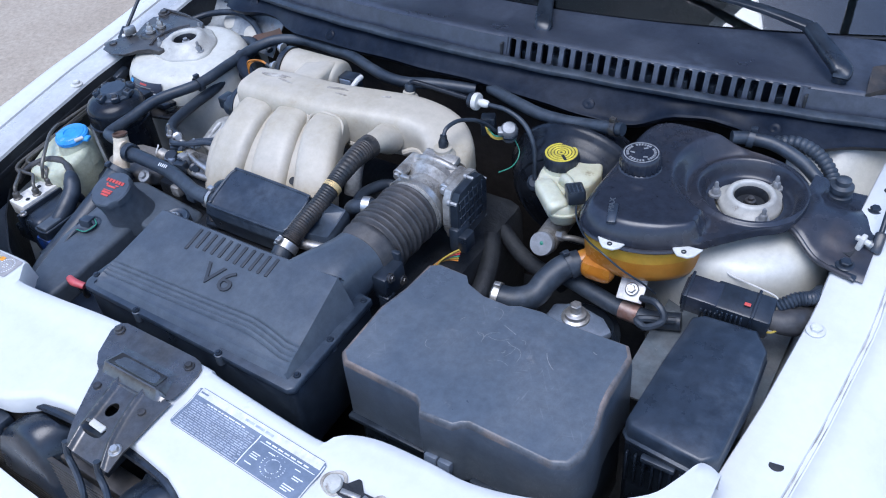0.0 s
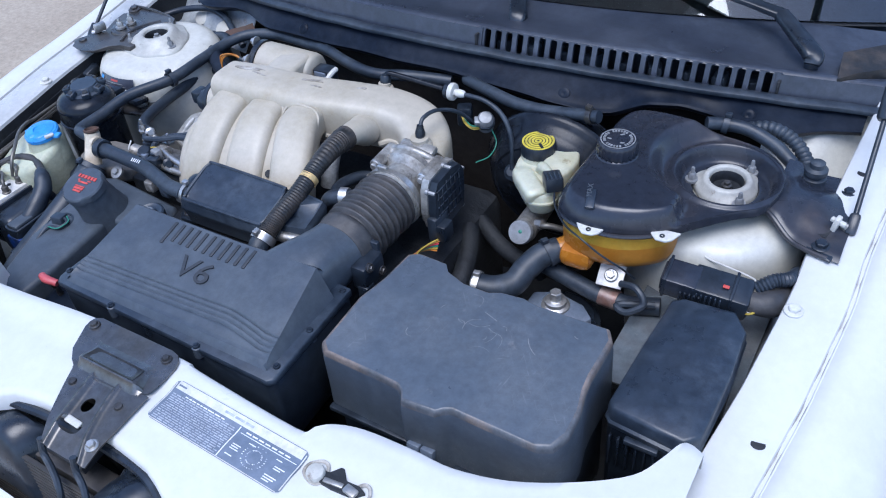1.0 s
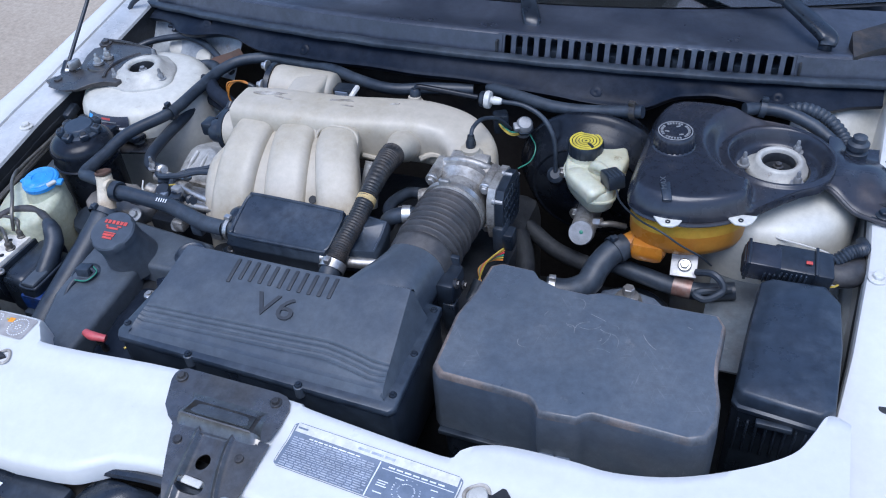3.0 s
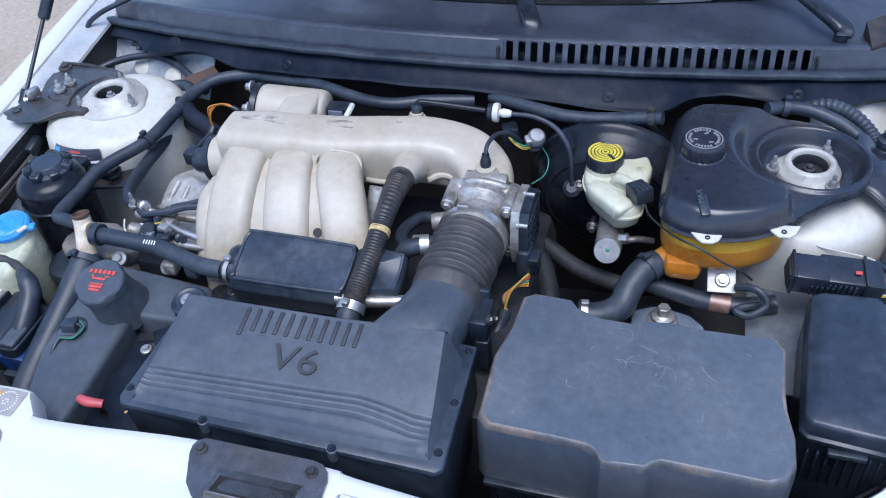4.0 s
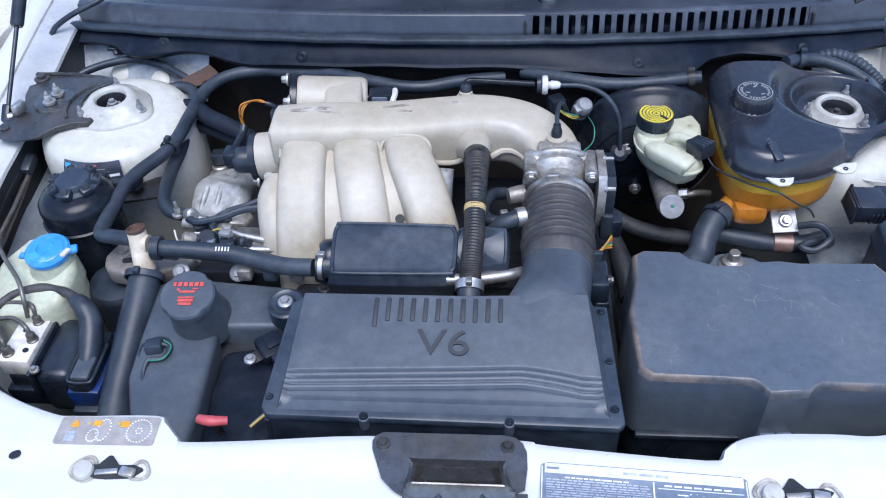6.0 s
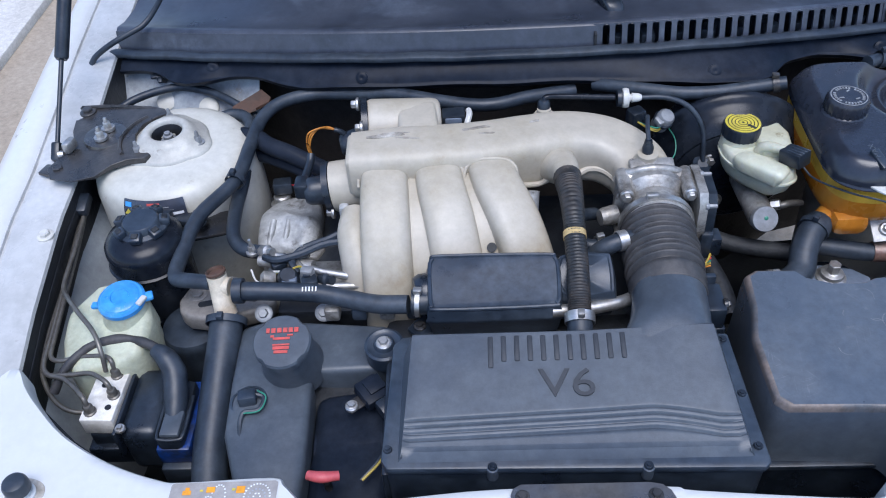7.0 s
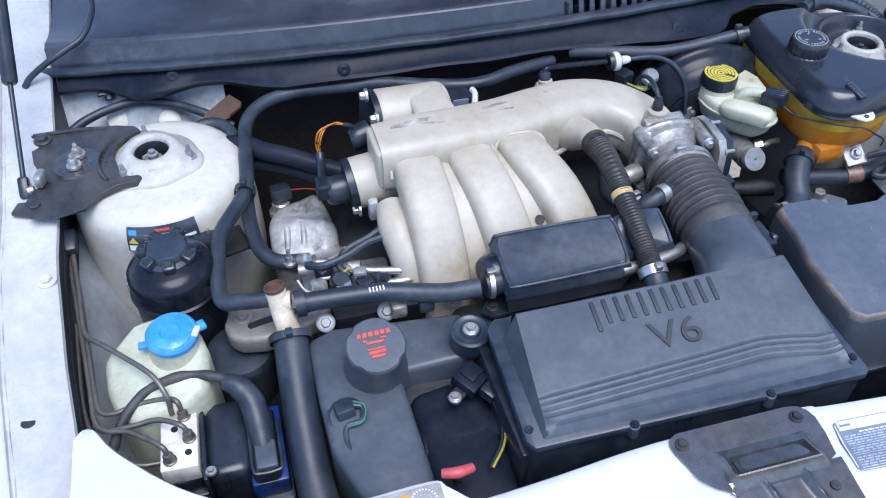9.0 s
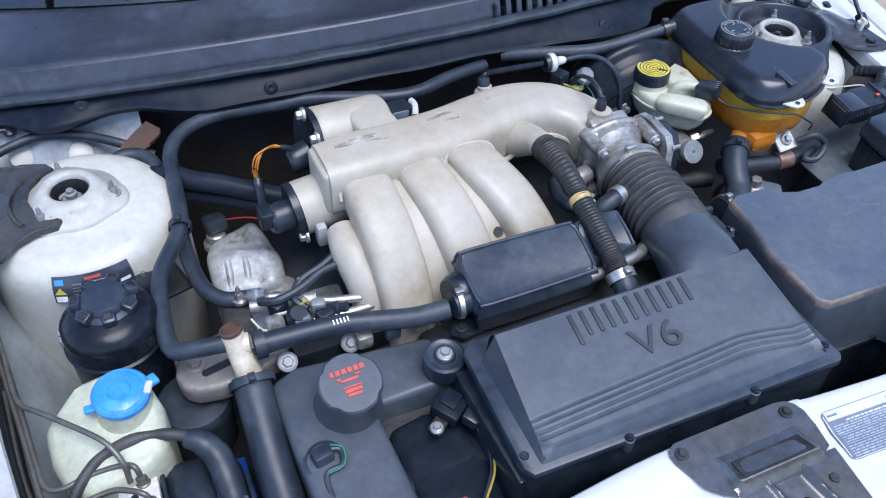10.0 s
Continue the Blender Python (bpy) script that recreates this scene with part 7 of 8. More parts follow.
def engine_block():
    e = thing("engine_block", (-0.05, 0.36, 0.55), "near-black engine block under the manifold, gap shade in its colour", "engine")
    # Block and heads near-black, so the gaps above them stay shaded.
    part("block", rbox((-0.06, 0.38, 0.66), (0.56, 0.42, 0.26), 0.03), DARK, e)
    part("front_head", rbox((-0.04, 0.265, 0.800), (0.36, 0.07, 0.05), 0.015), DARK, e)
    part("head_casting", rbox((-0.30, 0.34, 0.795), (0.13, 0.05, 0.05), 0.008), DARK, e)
    part("rail_shelf", rbox((-0.335, 0.385, 0.79), (0.12, 0.08, 0.04), 0.008), ALU, e)
    for k in range(4):
        part("cast_lug", rbox((-0.285 + k * 0.035, 0.298, 0.838), (0.02, 0.018, 0.02), 0.004), DUSTY if k % 2 else ALU, e)
    b = thing("thermostat_housing", (-0.378, 0.522, 0.78), "stained cast alloy housing at the end of the engine", "housing")
    foot = [(-0.418, 0.560), (-0.391, 0.580), (-0.364, 0.589), (-0.345, 0.587), (-0.337, 0.559), (-0.333, 0.522), (-0.331, 0.492), (-0.339, 0.463), (-0.367, 0.459), (-0.394, 0.464), (-0.422, 0.472), (-0.4255, 0.516)]
    foot = [tuple(p)[:2] for p in smooth_line([V(x, y, 0) for x, y in foot], 4, True)]
    foot.append(foot[0])
    c = V(-0.378, 0.522)
    def lump(u, v):
        k = (0.02, 0.25, 0.45, 0.62, 0.76, 0.87, 0.95, 1.0, 1.0, 1.0)[v]
        x, y = c.x + (foot[u][0] - c.x) * k, c.y + (foot[u][1] - c.y) * k
        z = 0.801 + 0.015 * math.exp(-((y - 0.512 + 0.25 * (x + 0.378)) / 0.024) ** 2) * (1 - 0.4 * k * k) + 0.004 * math.exp(-((x + 0.352) / 0.007) ** 2) + 0.003 * noise.noise(V(x * 60, y * 60, 3))
        return V(x, y, z - (0, 0, 0, 0, 0, 0.002, 0.005, 0.012, 0.05, 0.10)[v])
    part("casting", sheet(lump, range(len(foot)), range(10)), ALUPALE, b, "", 50)
    for x in (-0.405, -0.382):
        part("casting_rib", tube([(x, 0.474, 0.795), (x + 0.003, 0.490, 0.807), (x + 0.005, 0.508, 0.813)], 0.0045, 10, 4), ALUPALE, b)
    part("casting_flange", prism([(-0.432, 0.470), (-0.392, 0.456), (-0.332, 0.452), (-0.322, 0.470), (-0.330, 0.480), (-0.42, 0.490)], 0.776, 0.788, 0.002, 1), ALU, b)
    part("stub", lathe([(0.019, 0), (0.019, 0.008), (0.0135, 0.010), (0.0135, 0.020), (0.0115, 0.022), (0.0, 0.022)], (-0.4015, 0.578, 0.780), (0, 0.15, 1), 24), STEEL, b, "bright sensor collar")
    part("sensor_plug", rbox((-0.3990, 0.590, 0.812), (0.030, 0.026, 0.020), 0.004, (-10, 0, 8)), BLACK, b, "black sensor plug")
    f = thing("fuel_rail", (-0.34, 0.375, 0.82), "bright fuel rail with injectors, unions and wiring", "fuel rail")
    part("rail", tube([(-0.385, 0.398, 0.848), (-0.35, 0.385, 0.850), (-0.315, 0.365, 0.848), (-0.26, 0.352, 0.845)], 0.0055, 10, 5), STEEL, f)
    part("rail", tube([(-0.33, 0.35, 0.836), (-0.29, 0.345, 0.836), (-0.25, 0.345, 0.836)], 0.006, 10, 4), STEEL, f)
    for k, (x, y, z) in enumerate(((-0.385, 0.398, 0.853), (-0.362, 0.390, 0.845), (-0.335, 0.372, 0.846), (-0.372, 0.362, 0.838), (-0.352, 0.352, 0.834), (-0.30, 0.352, 0.842))):
        part("union", lathe([(0.008, -0.010), (0.0095, -0.008), (0.0095, 0.004), (0.006, 0.006), (0.006, 0.014), (0, 0.014)], (x, y, z), (math.cos(k * 1.3), -0.6, 0.5), 8), STEEL if k % 2 == 0 else BLACK, f)
    for k, (x, y) in enumerate(((-0.345, 0.345), (-0.318, 0.340), (-0.365, 0.375))):
        part("injector_plug", rbox((x, y, 0.846), (0.020, 0.018, 0.022), 0.003, (0, 0, 15 * k)), BLACK if k else STICKER, f)
    part("wire", tube([(-0.385, 0.385, 0.855), (-0.365, 0.372, 0.862), (-0.335, 0.378, 0.865), (-0.305, 0.392, 0.868), (-0.278, 0.398, 0.868)], 0.005, 8, 6), RUBBER, f)
    for k, mm in enumerate((YELLOWW, GREENW, WHITEPL)):
        part("wire", tube([(-0.372, 0.362, 0.846 + k * 0.002), (-0.350, 0.356, 0.856), (-0.332, 0.362, 0.858 - k * 0.002), (-0.322, 0.35, 0.85)], 0.0015, 6, 5), mm, f)
    part("rail_body", tube([(-0.395, 0.392, 0.842), (-0.345, 0.380, 0.846), (-0.318, 0.372, 0.848)], 0.0085, 10, 4), ALU, f)
    part("grey_plug", rbox((-0.322, 0.352, 0.852), (0.018, 0.014, 0.024), 0.004, (0, 0, -10)), DISC, f)
    part("plug_face", rbox((-0.322, 0.344, 0.853), (0.010, 0.004, 0.014), 0.001), BLACK, f)
    part("injector", lathe([(0.013, -0.016), (0.0145, -0.012), (0.0145, 0.006), (0.010, 0.012), (0, 0.012)], (-0.348, 0.350, 0.848), (0.1, -0.3, 1), 18), BLACK, f)
    part("regulator", lathe([(0.010, -0.010), (0.012, -0.006), (0.012, 0.006), (0.007, 0.010), (0, 0.010)], (-0.377, 0.352, 0.845), (-1, -0.2, 0.3), 14), ALU, f)
    part("tie", tube([(-0.40, 0.365, 0.852), (-0.392, 0.350, 0.846), (-0.378, 0.345, 0.842)], 0.0014, 6, 5), WHITEPL, f)
    part("stud", stud((-0.333, 0.392, 0.852), r=0.005, h=0.016), STEEL, f)
    part("stud", stud((-0.405, 0.400, 0.852), r=0.005, h=0.022), STEEL, f)
    part("loom", tube([(-0.275, 0.415, 0.872), (-0.30, 0.402, 0.868), (-0.332, 0.392, 0.862), (-0.345, 0.372, 0.858), (-0.335, 0.355, 0.852)], 0.005, 8, 6), RUBBER, f)
    m = thing("engine_mount", (-0.485, 0.34, 0.74), "cast alloy engine mount arm over a round black rubber", "engine mount")
    arm = [(-0.499, 0.338), (-0.494, 0.318), (-0.480, 0.307), (-0.452, 0.302), (-0.415, 0.306), (-0.378, 0.318), (-0.366, 0.335), (-0.378, 0.352), (-0.410, 0.372), (-0.435, 0.383), (-0.467, 0.380), (-0.490, 0.364)]
    part("arm", prism(arm, 0.798, 0.827, 0.007, 3), MOUNTTAN, m)
    for x, y, w, d, turn in ((-0.452, 0.330, 0.036, 0.010, 12), (-0.402, 0.336, 0.024, 0.010, -6)):
        oval = [(0.5 * (w - d) * (1 if math.cos(a) > 0 else -1) + 0.5 * d * math.cos(a), 0.5 * d * math.sin(a)) for a in (2 * math.pi * (k + 0.5) / 20 for k in range(20))]
        part("slot", turned(prism(oval, -0.004, 0.0008, 0), V(x, y, 0.827), (0, 0, turn)), DARK, m)
    part("bolt", bolt((-0.474, 0.345, 0.827), 0.008, 0.005), MOUNTTAN, m)
    part("rubber", lathe([(0.040, -0.08), (0.042, -0.02), (0.044, -0.010), (0.041, -0.002), (0.030, 0.0), (0.0, 0.001)], (-0.486, 0.326, 0.792), (0, 0, 1), 36), RUBBER, m)
    r = thing("mount_bolt_bracket", (0.40, 0.40, 0.74), "black engine mount bracket with a large zinc bolt", "engine mount")
    part("plate", prism([(0.352, 0.385), (0.40, 0.375), (0.44, 0.385), (0.452, 0.405), (0.43, 0.425), (0.385, 0.435), (0.352, 0.42)], 0.745, 0.762, 0.006, 2), STICKER, r)
    part("washer", lathe([(0.021, 0), (0.0205, 0.003), (0.016, 0.005), (0.0155, 0.011), (0.011, 0.0125)], (0.394, 0.406, 0.762), (0, 0, 1), 26), STEEL, r)
    part("bolt", bolt((0.394, 0.406, 0.773), 0.0088, 0.015, (0, 0, 1), 1.25), STEEL, r, "large zinc bolt on a washer")
    part("body", lathe([(0.06, -0.1), (0.06, -0.01), (0.05, 0.0), (0, 0.0)], (0.40, 0.405, 0.745), (0, 0, 1), 28), BLACK, r)
    k = thing("tank_bracket", (0.465, 0.43, 0.78), "pale metal bracket with a bolt under the coolant tank", "bracket")
    part("plate", rbox((0.462, 0.440, 0.820), (0.036, 0.034, 0.004), 0.001, (35, 0, 6)), ALUCLEAN, k)
    part("bolt", bolt((0.463, 0.437, 0.823), 0.006, 0.006, (0, -0.6, 0.8)), STEEL, k)
    part("cable_loop", tube([(0.48, 0.43, 0.82), (0.505, 0.42, 0.83), (0.52, 0.41, 0.815), (0.50, 0.40, 0.80), (0.485, 0.41, 0.80), (0.53, 0.43, 0.80)], 0.005, 8, 6), RUBBER, k)


engine_block()


# ---- left wing: reservoirs, brake unit and pipes ----
def pas_reservoir():
    p = thing("steering_reservoir", (-0.553, 0.415, 0.77), "black power steering fluid reservoir with a lobed cap", "reservoir")
    c = (-0.549, 0.404, 0.028)
    part("bottle", lathe([(0.050, 0.63), (0.053, 0.78), (0.0535, 0.815), (0.056, 0.820), (0.053, 0.822), (0.054, 0.826), (0.052, 0.832), (0.0535, 0.842), (0.0525, 0.851), (0.047, 0.859), (0.038, 0.864), (0.030, 0.866), (0.026, 0.868)], c, (0, 0, 1), 40), GLOSSB, p)
    cx, cy, cz = c[0] + 0.002, c[1] + 0.006, c[2] + 0.862
    cap = part("cap", lathe([(0.031, 0.0), (0.033, 0.002), (0.033, 0.006), (0.0265, 0.009), (0.0245, 0.0165), (0.0225, 0.0185), (0.010, 0.0190), (0, 0.0185)], (cx, cy, cz), (0, 0, 1), 48), DUSTY, p, "dusty grey-black lobed cap")
    for k in range(7):
        a = 2 * math.pi * k / 7 + 0.25
        lobe = rbox((0.0300, 0, 0.0105), (0.015, 0.0155, 0.012), 0.003, (0, 18, 0))
        part("cap_lobe", turned(lobe, V(cx, cy, cz), (0, 0, math.degrees(a))), DUSTY, cap)
        # Dents drawn as near-black blocks, their shade put into colour.
        dent = rbox((0.0315, 0, 0.0160), (0.008, 0.0095, 0.0035), 0.001, (0, 18, 0), 1)
        part("lobe_dent", turned(dent, V(cx, cy, cz), (0, 0, math.degrees(a))), DARK, cap)
    part("bracket", prism([(-0.608, 0.408), (-0.59, 0.40), (-0.588, 0.43), (-0.605, 0.436)], 0.842, 0.858, 0.003), ALU, p)
    part("bolt", bolt((-0.60, 0.42, 0.860), 0.005, 0.006), STEEL, p)
    part("bracket_arm", rbox((-0.530, 0.478, 0.850), (0.085, 0.030, 0.010), 0.003, (-10, 4, -4)), BLACK, p)
    part("sensor_plug", rbox((-0.548, 0.468, 0.862), (0.034, 0.020, 0.016), 0.004, (0, 0, -8)), BLACK, p)
    part("shelf", rbox((-0.505, 0.475, 0.831), (0.10, 0.05, 0.006), 0.002, (0, 0, 14)), RUSTY, p)
    part("stud", stud((-0.503, 0.483, 0.836), h=0.022), STEEL, p)


pas_reservoir()


def washer_bottle():
    w = thing("washer_bottle", (-0.575, 0.28, 0.66), "milky washer bottle with a blue flip cap", "washer bottle")
    out = [(-0.640, 0.314), (-0.638, 0.275), (-0.628, 0.242), (-0.602, 0.222), (-0.545, 0.228), (-0.520, 0.240), (-0.516, 0.288), (-0.526, 0.322), (-0.555, 0.344), (-0.600, 0.342)]
    part("bottle", bevel(prism(out, 0.66, 0.830, 0, 1, lambda x, y: 0.30 * (y - 0.31) - 0.40 * max(0, -x - 0.585) + 0.026), 0.012, 3), WASHER, w)
    part("neck", lathe([(0.034, 0.805), (0.032, 0.832), (0.0285, 0.845), (0.027, 0.853)], (-0.553, 0.302, 0.008), (0, 0, 1), 26), WASHER, w)
    cap = part("cap", lathe([(0.027, 0), (0.030, 0.002), (0.030, 0.008), (0.0275, 0.011), (0.023, 0.0115), (0.022, 0.0095), (0, 0.0095)], (-0.553, 0.303, 0.861), (0.02, -0.12, 1), 40), BLUECAP, w, "bright blue flip cap")
    part("cap_lid", lathe([(0.024, 0.008), (0.0245, 0.012), (0.022, 0.0135), (0.012, 0.0140), (0.011, 0.0125), (0, 0.0125)], (-0.5535, 0.3028, 0.861), (0.02, -0.12, 1), 36), BLUECAP, cap)
    part("cap_tab", rbox((-0.521, 0.308, 0.866), (0.014, 0.014, 0.006), 0.002, (0, 0, 20)), BLUECAP, cap)
    part("hinge_clip", rbox((-0.525, 0.297, 0.870), (0.008, 0.016, 0.005), 0.002, (0, 0, -20)), WHITEPL, cap)
    part("cap_lug", rbox((-0.586, 0.298, 0.862), (0.012, 0.010, 0.006), 0.002), BLUECAP, cap)


washer_bottle()


def abs_unit():
    a = thing("abs_unit", (-0.53, 0.19, 0.70), "brake modulator block with black motor and blue plug", "brake unit")
    blk = part("valve_block", rbox((-0.5615, 0.2085, 0.794), (0.041, 0.098, 0.028), 0.002, (0, 0, -1.5)), ALUCLEAN, a, "pale machined alloy valve block")
    part("lower_block", rbox((-0.5625, 0.207, 0.765), (0.034, 0.096, 0.030), 0.003, (0, 0, 1)), BLACK, a)
    ports = ((-0.572, 0.172), (-0.550, 0.196), (-0.555, 0.227))
    for x, y in ports:
        part("union", lathe([(0.0078, 0), (0.0078, 0.002), (0.0060, 0.003), (0.0060, 0.011), (0.0045, 0.013)], (x, y, 0.808), (0, 0, 1), 12), PIPE, blk)
    for x, y in ((-0.552, 0.178), (-0.552, 0.240), (-0.566, 0.212)):
        part("hole", lathe([(0, 0), (0.004, 0), (0.004, 0.0008), (0, 0.0008)], (x, y, 0.8082), (0, 0, 1), 12), DARK, blk)
    part("motor_case", rbox((-0.511, 0.196, 0.760), (0.050, 0.104, 0.078), 0.013, (0, 0, 0), 3), BLACK, a)
    part("case_rib", rbox((-0.5365, 0.196, 0.781), (0.005, 0.11, 0.045), 0.002), BLACK, a)
    part("bolt", bolt((-0.53, 0.150, 0.804), 0.004, 0.004), STEEL, a)
    part("plug_frame", rbox((-0.470, 0.186, 0.765), (0.042, 0.104, 0.030), 0.004), BLUEPL, a, "blue plug frame")
    part("plug", rbox((-0.472, 0.182, 0.778), (0.032, 0.092, 0.036), 0.007), BLACK, a)
    part("cable_boot", tube([(-0.472, 0.172, 0.792), (-0.473, 0.195, 0.804), (-0.477, 0.220, 0.820), (-0.488, 0.234, 0.832), (-0.503, 0.244, 0.836)], [0.012, 0.015, 0.0145, 0.013, 0.009], 14, 5, ribs=5, depth=0.0006), RUBBER, a)
    part("cable", tube([(-0.490, 0.236, 0.835), (-0.510, 0.250, 0.838), (-0.540, 0.261, 0.838), (-0.570, 0.261, 0.835), (-0.596, 0.253, 0.830), (-0.622, 0.230, 0.816), (-0.636, 0.212, 0.796)], 0.0062, 12, 6, wobble=0.0015), DUSTRUB, a)
    part("plug_base", rbox((-0.468, 0.180, 0.735), (0.044, 0.110, 0.034), 0.004), BLACK, a)
    part("plug_latch", rbox((-0.470, 0.158, 0.799), (0.024, 0.036, 0.008), 0.003), COVER, a, "grey locking lever")
    part("lever_frame", tube([(-0.486, 0.200, 0.798), (-0.486, 0.146, 0.797), (-0.480, 0.138, 0.796), (-0.460, 0.138, 0.796), (-0.454, 0.146, 0.797), (-0.454, 0.200, 0.798)], 0.0022, 8, 3), BLACK, a)
    part("lower_bracket", rbox((-0.555, 0.160, 0.745), (0.06, 0.02, 0.03), 0.003), BLACK, a)
    b = thing("brake_pipes", (-0.62, 0.25, 0.80), "bundle of bent olive-grey metal brake pipes", "brake pipe")
    zt = 0.818
    routes = ([(-0.566, 0.226, 0.818), (-0.567, 0.236, 0.842), (-0.580, 0.259, 0.855), (-0.612, 0.294, 0.857), (-0.640, 0.328, 0.848), (-0.656, 0.350, 0.838), (-0.664, 0.375, 0.835), (-0.672, 0.44, 0.834), (-0.683, 0.517, 0.835)],
              [(-0.555, 0.227, zt), (-0.557, 0.232, 0.830), (-0.564, 0.238, 0.831), (-0.580, 0.243, 0.828), (-0.606, 0.245, 0.824), (-0.630, 0.243, 0.820), (-0.646, 0.252, 0.818), (-0.652, 0.28, 0.818), (-0.662, 0.36, 0.822), (-0.676, 0.46, 0.826), (-0.686, 0.53, 0.832)],
              [(-0.550, 0.196, zt), (-0.554, 0.200, 0.828), (-0.566, 0.209, 0.828), (-0.584, 0.219, 0.824), (-0.610, 0.220, 0.820), (-0.640, 0.224, 0.816), (-0.652, 0.236, 0.815)],
              [(-0.572, 0.172, zt), (-0.576, 0.178, 0.828), (-0.592, 0.194, 0.826), (-0.615, 0.213, 0.822), (-0.638, 0.222, 0.819), (-0.651, 0.240, 0.818), (-0.658, 0.29, 0.819), (-0.669, 0.37, 0.822), (-0.682, 0.46, 0.826), (-0.691, 0.53, 0.832)],
              [(-0.585, 0.188, 0.785), (-0.607, 0.188, 0.788), (-0.627, 0.197, 0.791), (-0.648, 0.219, 0.795), (-0.664, 0.25, 0.80), (-0.672, 0.30, 0.806), (-0.680, 0.40, 0.812)])
    for p in routes:
        part("pipe", tube(p, 0.0031, 10, 6), PIPE, b)
    part("clip", rbox((-0.684, 0.520, 0.846), (0.020, 0.034, 0.016), 0.003, (15, 0, 0)), BLACK, b)


abs_unit()


# ---- left rear corner ----
c1 = thing("wing_grommet", (-0.628, 0.806, 0.878), "small black cable plug on the wing panel", "grommet")
part("body", rbox((-0.628, 0.806, 0.884), (0.016, 0.014, 0.016), 0.003, (20, 0, 10)), BLACK, c1)
part("ears", rbox((-0.628, 0.803, 0.889), (0.032, 0.008, 0.006), 0.002, (20, 0, 10)), BLACK, c1)
part("ears", rbox((-0.628, 0.803, 0.8885), (0.008, 0.028, 0.006), 0.002, (20, 0, 10)), BLACK, c1)
hose("black cable conduit across the rear wing corner", [(-0.692, 0.742, 0.864), (-0.665, 0.764, 0.870), (-0.625, 0.778, 0.876), (-0.585, 0.783, 0.878), (-0.534, 0.768, 0.874), (-0.487, 0.738, 0.868), (-0.45, 0.72, 0.85)], 0.0068, cat="conduit")
rs = thing("heat_shield_tab", (-0.47, 0.72, 0.86), "rusted brown steel tab on the bulkhead", "bracket")
part("tab", prism([(-0.494, 0.708), (-0.486, 0.704), (-0.468, 0.708), (-0.452, 0.718), (-0.434, 0.738), (-0.432, 0.748), (-0.448, 0.758), (-0.464, 0.752), (-0.480, 0.736), (-0.490, 0.724)], 0.868, 0.8705, 0.001, 1, lambda x, y: 0.25 * (y - 0.72) + 0.004 * math.sin(x * 150)), RUST, rs)

hose("thin black washer hose at the cowl corner", [(-0.742, 0.812, 0.912), (-0.730, 0.816, 0.925), (-0.701, 0.823, 0.942), (-0.672, 0.834, 0.953), (-0.648, 0.848, 0.961), (-0.633, 0.878, 0.973), (-0.630, 0.92, 0.981), (-0.645, 0.97, 0.99)], 0.0048)


# ---- latch bracket on the cross panel and the front ----
def bonnet_buffer():
    base = V(-0.565, 0.017, slam_z(-0.565, 0.017))
    b = thing("bonnet_buffer", base, "black rubber bonnet buffer on a white threaded post", "rubber buffer")
    part("grime_ring", lathe([(0.0125, 0.0002), (0.0205, 0.0002), (0.0200, 0.0009), (0.0125, 0.0012)], base, (0, 0, 1), 30, lambda a, r, h: 1 + 0.07 * math.sin(3 * a + 1), loop_=True), GRIME, b, "grey grime round the post")
    part("post", lathe([(0.0135, 0.0), (0.0135, 0.003), (0.0115, 0.005), (0.0095, 0.005), (0.0095, 0.014)], base, (0, 0, 1), 26), WHITE, b)
    part("cap", lathe([(0.0100, 0.011), (0.0125, 0.011), (0.0132, 0.013), (0.0128, 0.022), (0.0112, 0.0255), (0.0080, 0.0270), (0, 0.0272)], base, (0, 0, 1), 30), RUBBER, b, "domed black rubber cap")


bonnet_buffer()


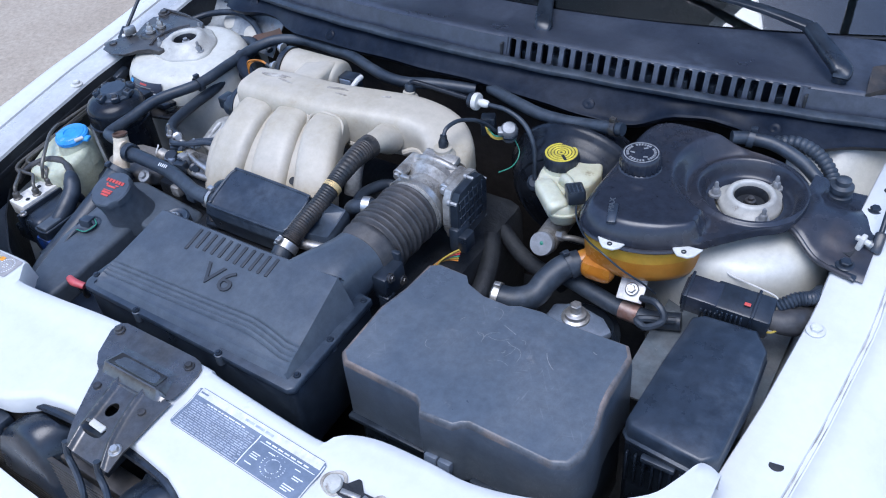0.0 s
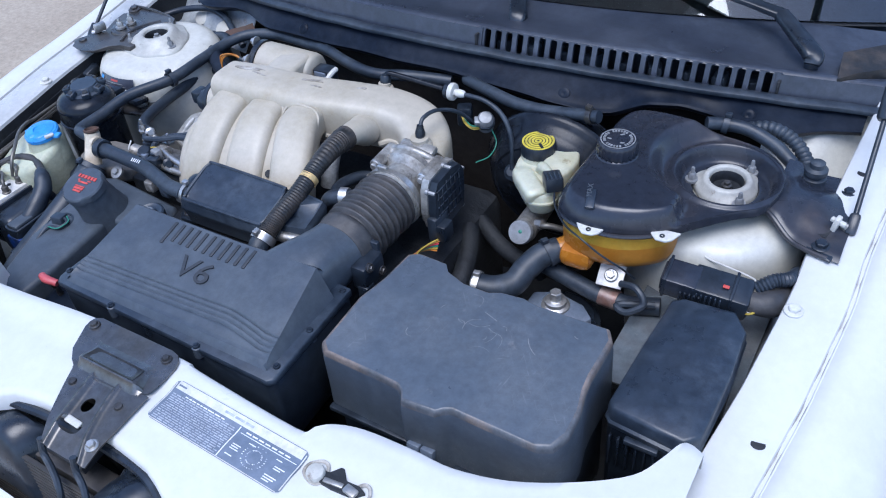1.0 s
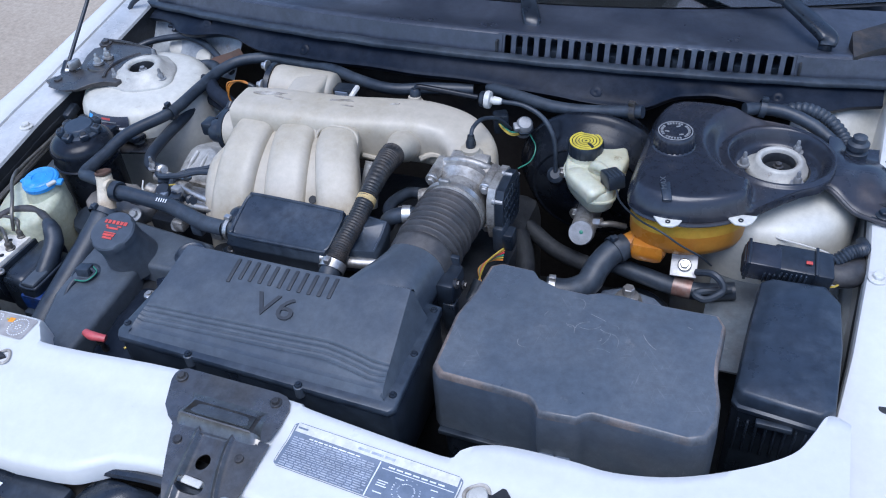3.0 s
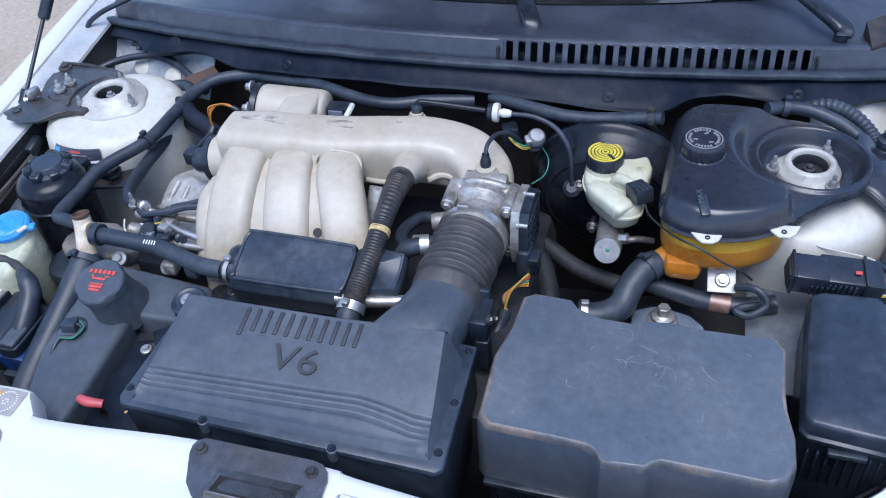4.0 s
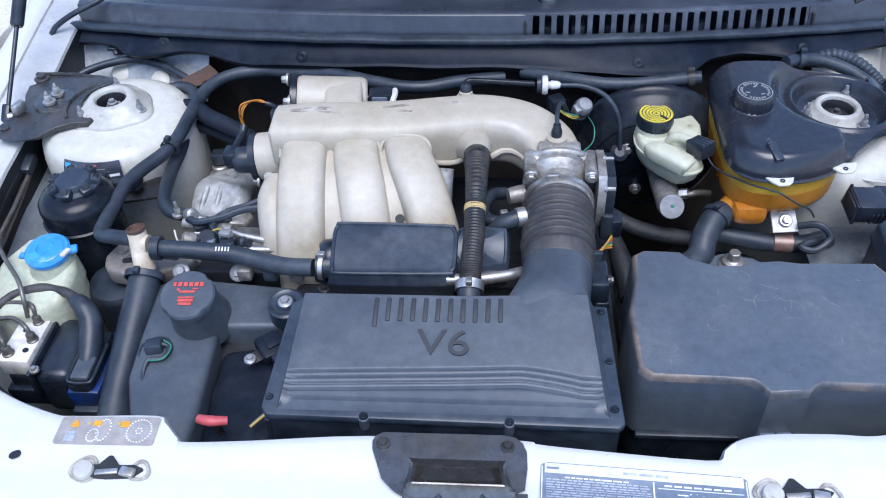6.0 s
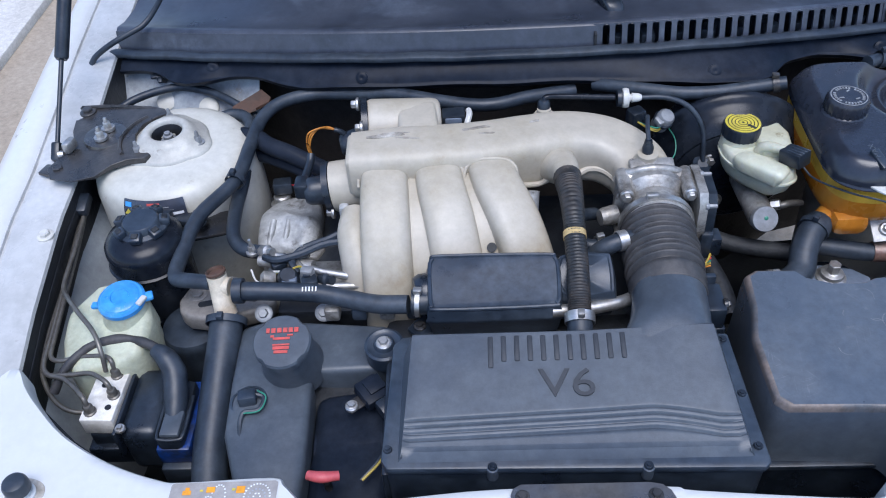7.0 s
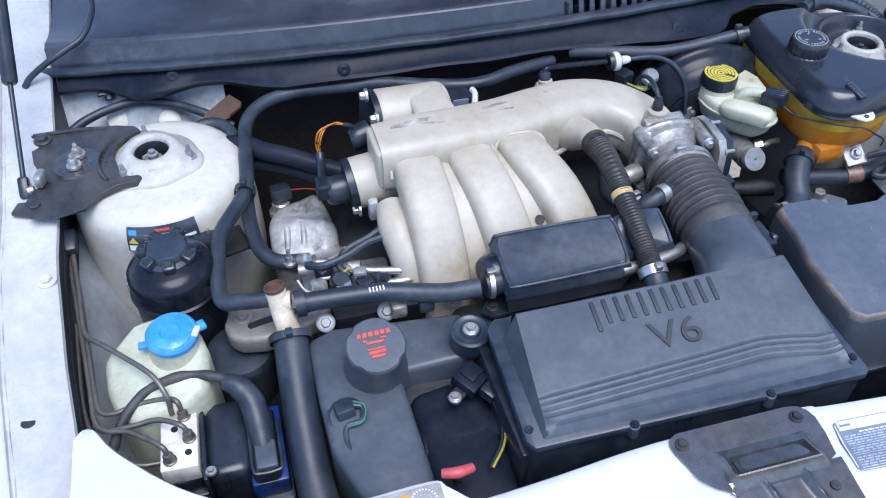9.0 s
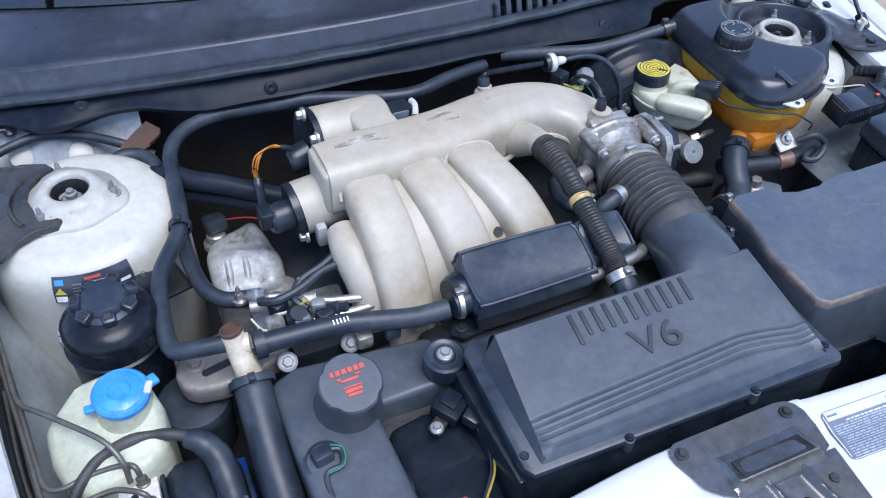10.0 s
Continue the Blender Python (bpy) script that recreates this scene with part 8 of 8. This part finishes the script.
def latch_bracket():
    b = thing("latch_bracket", (0, -0.05, 0.85), "dark pressed-steel bonnet latch bracket, worn and greasy", "latch bracket")
    out = [(-0.0705, -0.006), (-0.0715, 0.003), (-0.069, 0.010), (-0.061, 0.0145), (0.064, 0.0150), (0.076, 0.0125), (0.0835, 0.006), (0.0875, -0.004), (0.088, -0.022), (0.085, -0.046), (0.060, -0.058), (-0.028, -0.061), (-0.045, -0.051), (-0.058, -0.038)]
    part("head_plate", prism(out, 0.887, 0.8905, 0.001, 1, lambda x, y: 0.08 * min(0, y)), BRACKET, b)
    # raised box with a sloping face and a rounded brow
    def brow(u, v):
        w = (0.056, 0.053, 0.051, 0.051, 0.054, 0.055, 0.056, 0.056)[v]
        y, z = ((-0.015, 0.8895), (-0.020, 0.8915), (-0.024, 0.8925), (-0.034, 0.8940), (-0.0475, 0.8985), (-0.0490, 0.8980), (-0.0520, 0.8920), (-0.063, 0.8820))[v]
        e = max(0.0, abs(u) - 0.84) / 0.16
        return V(0.017 + 0.004 * v / 7 + w * u, y + 0.004 * e, z - (z - 0.886) * e ** 2)
    part("pocket", sheet(brow, steps(-1, 1, 36), range(8)), BRACKET, b, "", 22)
    # Separate skin on the sloping face carries the painted dark reflection.
    face = sheet(lambda u, v: brow(u * 0.80, 2) .lerp(brow(u * 0.80, 4), 0.06 + 0.88 * v) + V(0, 0, 0.0004 - 0.0022 * math.sin(v * math.pi) * (1 - u ** 6)), steps(-1, 1, 24), steps(0, 1, 8))
    part("tray", face, TRAYM, b, "pressed face, its dark reflection put into the colour")
    # leg plate with two folded ridges, a round hole and a catch slot
    def leg_pt(u, v):
        y = -0.050 - 0.100 * v
        left, right = -0.036 + 0.036 * v + 0.010 * v * v, 0.088 - 0.003 * v
        x = left + (right - left) * (u + 1) / 2
        rl, rr = 0.001 + 0.016 * v, 0.042 + 0.010 * v + 0.022 * v * v
        ridge = 0.0040 * math.exp(-((x - rl) / 0.0034) ** 2) + 0.0048 * math.exp(-((x - rr) / 0.0036) ** 2)
        pan = -0.0030 / (1 + math.exp((rl - x) / 0.0008)) / (1 + math.exp((x - rr) / 0.0008))
        return V(x, y, slam_z(0, y) + 0.0060 + ridge + pan - 0.020 * max(0, v - 0.75))
    leg = sheet(leg_pt, steps(-1, 1, 72), steps(0, 1, 60))
    shapes = ((0.026, -0.0895, 0.0080, 0.0095, 2), (0.027, -0.1175, 0.0160, 0.0095, 3), (-0.009, -0.127, 0.0034, 0.0036, 2))
    reach_of = lambda p, q: (abs((p.x - q[0]) / q[2]) ** q[4] + abs((p.y - q[1]) / q[3]) ** q[4]) ** (1 / q[4])
    bmesh.ops.delete(leg, geom=[f for f in leg.faces if min(reach_of(f.calc_center_median(), q) for q in shapes) < 1], context="FACES")
    for q in shapes:
        for w in leg.verts:
            k = reach_of(w.co, q)
            if w.is_boundary and k < 1.45:
                w.co.x, w.co.y = q[0] + (w.co.x - q[0]) / k, q[1] + (w.co.y - q[1]) / k
    bmesh.ops.solidify(leg, geom=leg.faces[:], thickness=0.002)
    part("leg_plate", leg, BRACKET, b, "", 45)
    # Near-black box under the openings, so they read as shade.
    part("well", rbox((0.022, -0.110, 0.8460), (0.078, 0.070, 0.012), 0.001, (5.7, 0, 0)), DARK, b)
    part("cam", rbox((0.0265, -0.1130, 0.8780), (0.025, 0.009, 0.004), 0.0018, (4, 0, -3), 3), WHITEPL, b, "pale worn striker catch")
    for x in (-0.060, 0.068):
        part("bolt", bolt((x, 0.001, 0.8905), 0.0048, 0.004, washer=1.5), RUSTY, b)
    for x, y in ((-0.016, -0.075), (0.065, -0.076)):
        part("rivet", lathe([(0.0055, 0), (0.005, 0.0025), (0.002, 0.003), (0, 0.002)], (x, y, slam_z(0, y) + 0.006), (0, 0, 1), 14), RUSTY, b)
    part("bolt", bolt((0.075, -0.127, 0.880), 0.0055, 0.005, (0, -0.1, 1), 1.5), STEEL, b)
    part("cable", tube([(0.006, -0.146, 0.874), (0.008, -0.153, 0.852), (0.026, -0.160, 0.845), (0.046, -0.172, 0.83), (0.050, -0.19, 0.78)], 0.0042, 8, 6), RUBBER, b)
    part("cable", tube([(0.064, -0.147, 0.876), (0.066, -0.153, 0.856), (0.080, -0.160, 0.845), (0.092, -0.172, 0.825), (0.10, -0.19, 0.78)], 0.0042, 8, 6), RUBBER, b)


latch_bracket()


def front_end():
    r = thing("radiator", (0, -0.15, 0.45), "dark radiator with fine horizontal fins in the nose", "radiator")
    part("core", rbox((-0.02, -0.135, 0.62), (1.0, 0.03, 0.40), 0.004), FINS, r)
    for k in range(30):
        part("fin", rbox((-0.06, -0.158 - k * 0.0010, 0.822 - k * 0.006), (0.34, 0.006, 0.0035), 0.0008, seg=1), FINS, r)
    part("top_tank", rbox((-0.23, -0.158, 0.826), (0.20, 0.04, 0.018), 0.004, (0, 0, -3)), BLACK, r)
    part("print", rbox((-0.235, -0.165, 0.8355), (0.045, 0.004, 0.0006), 0, (0, 0, -3)), LABELW, r)
    s = thing("air_duct_shroud", (0.0, -0.16, 0.78), "folded black plastic air duct shroud in the nose", "shroud")
    def lobe(x0, x1, y0, y1, top, lean):
        def skin(u, v):
            r = max(abs(u), abs(v))
            drop = r ** 5
            return V((x0 + x1) / 2 + (x1 - x0) / 2 * u * (1 + 0.06 * drop) + lean * v, (y0 + y1) / 2 + (y1 - y0) / 2 * v, top - 0.075 * drop - 0.012 * v * v + 0.006 * math.sin(u * 4 + 1) * (v < 0.5) + 0.08 * (v * (y1 - y0) / 2))
        return sheet(skin, steps(-1, 1, 20), steps(-1, 1, 14))
    part("left_fold", lobe(-0.140, -0.018, -0.178, -0.105, 0.846, 0.012), BLACK, s)
    part("right_fold", lobe(0.072, 0.190, -0.185, -0.100, 0.850, 0.010), BLACK, s)
    part("shroud_lip", tube([(-0.10, -0.12, 0.850), (-0.02, -0.115, 0.858), (0.09, -0.115, 0.858), (0.15, -0.122, 0.856), (0.20, -0.145, 0.85)], 0.006, 8, 5), BLACK, s)
    def bump(u, v):
        return V(u, -0.192 + 0.25 * (abs(u) / 0.8) ** 2.4 - 0.10 * math.sin(v * 1.5), 0.775 - 0.01 * abs(u) - 0.30 * v * v)
    part("bumper", sheet(bump, steps(-0.84, 0.84, 40), steps(0, 1, 8), 0.003), WHITE, car, "white painted bumper cover")
    for sd in (-1, 1):
        lamp = rbox((sd * 0.60, 0.01, 0.78), (0.24, 0.16, 0.10), 0.03, (0, 0, sd * 28), 3)
        part("headlamp", lamp, TANK, car)


front_end()
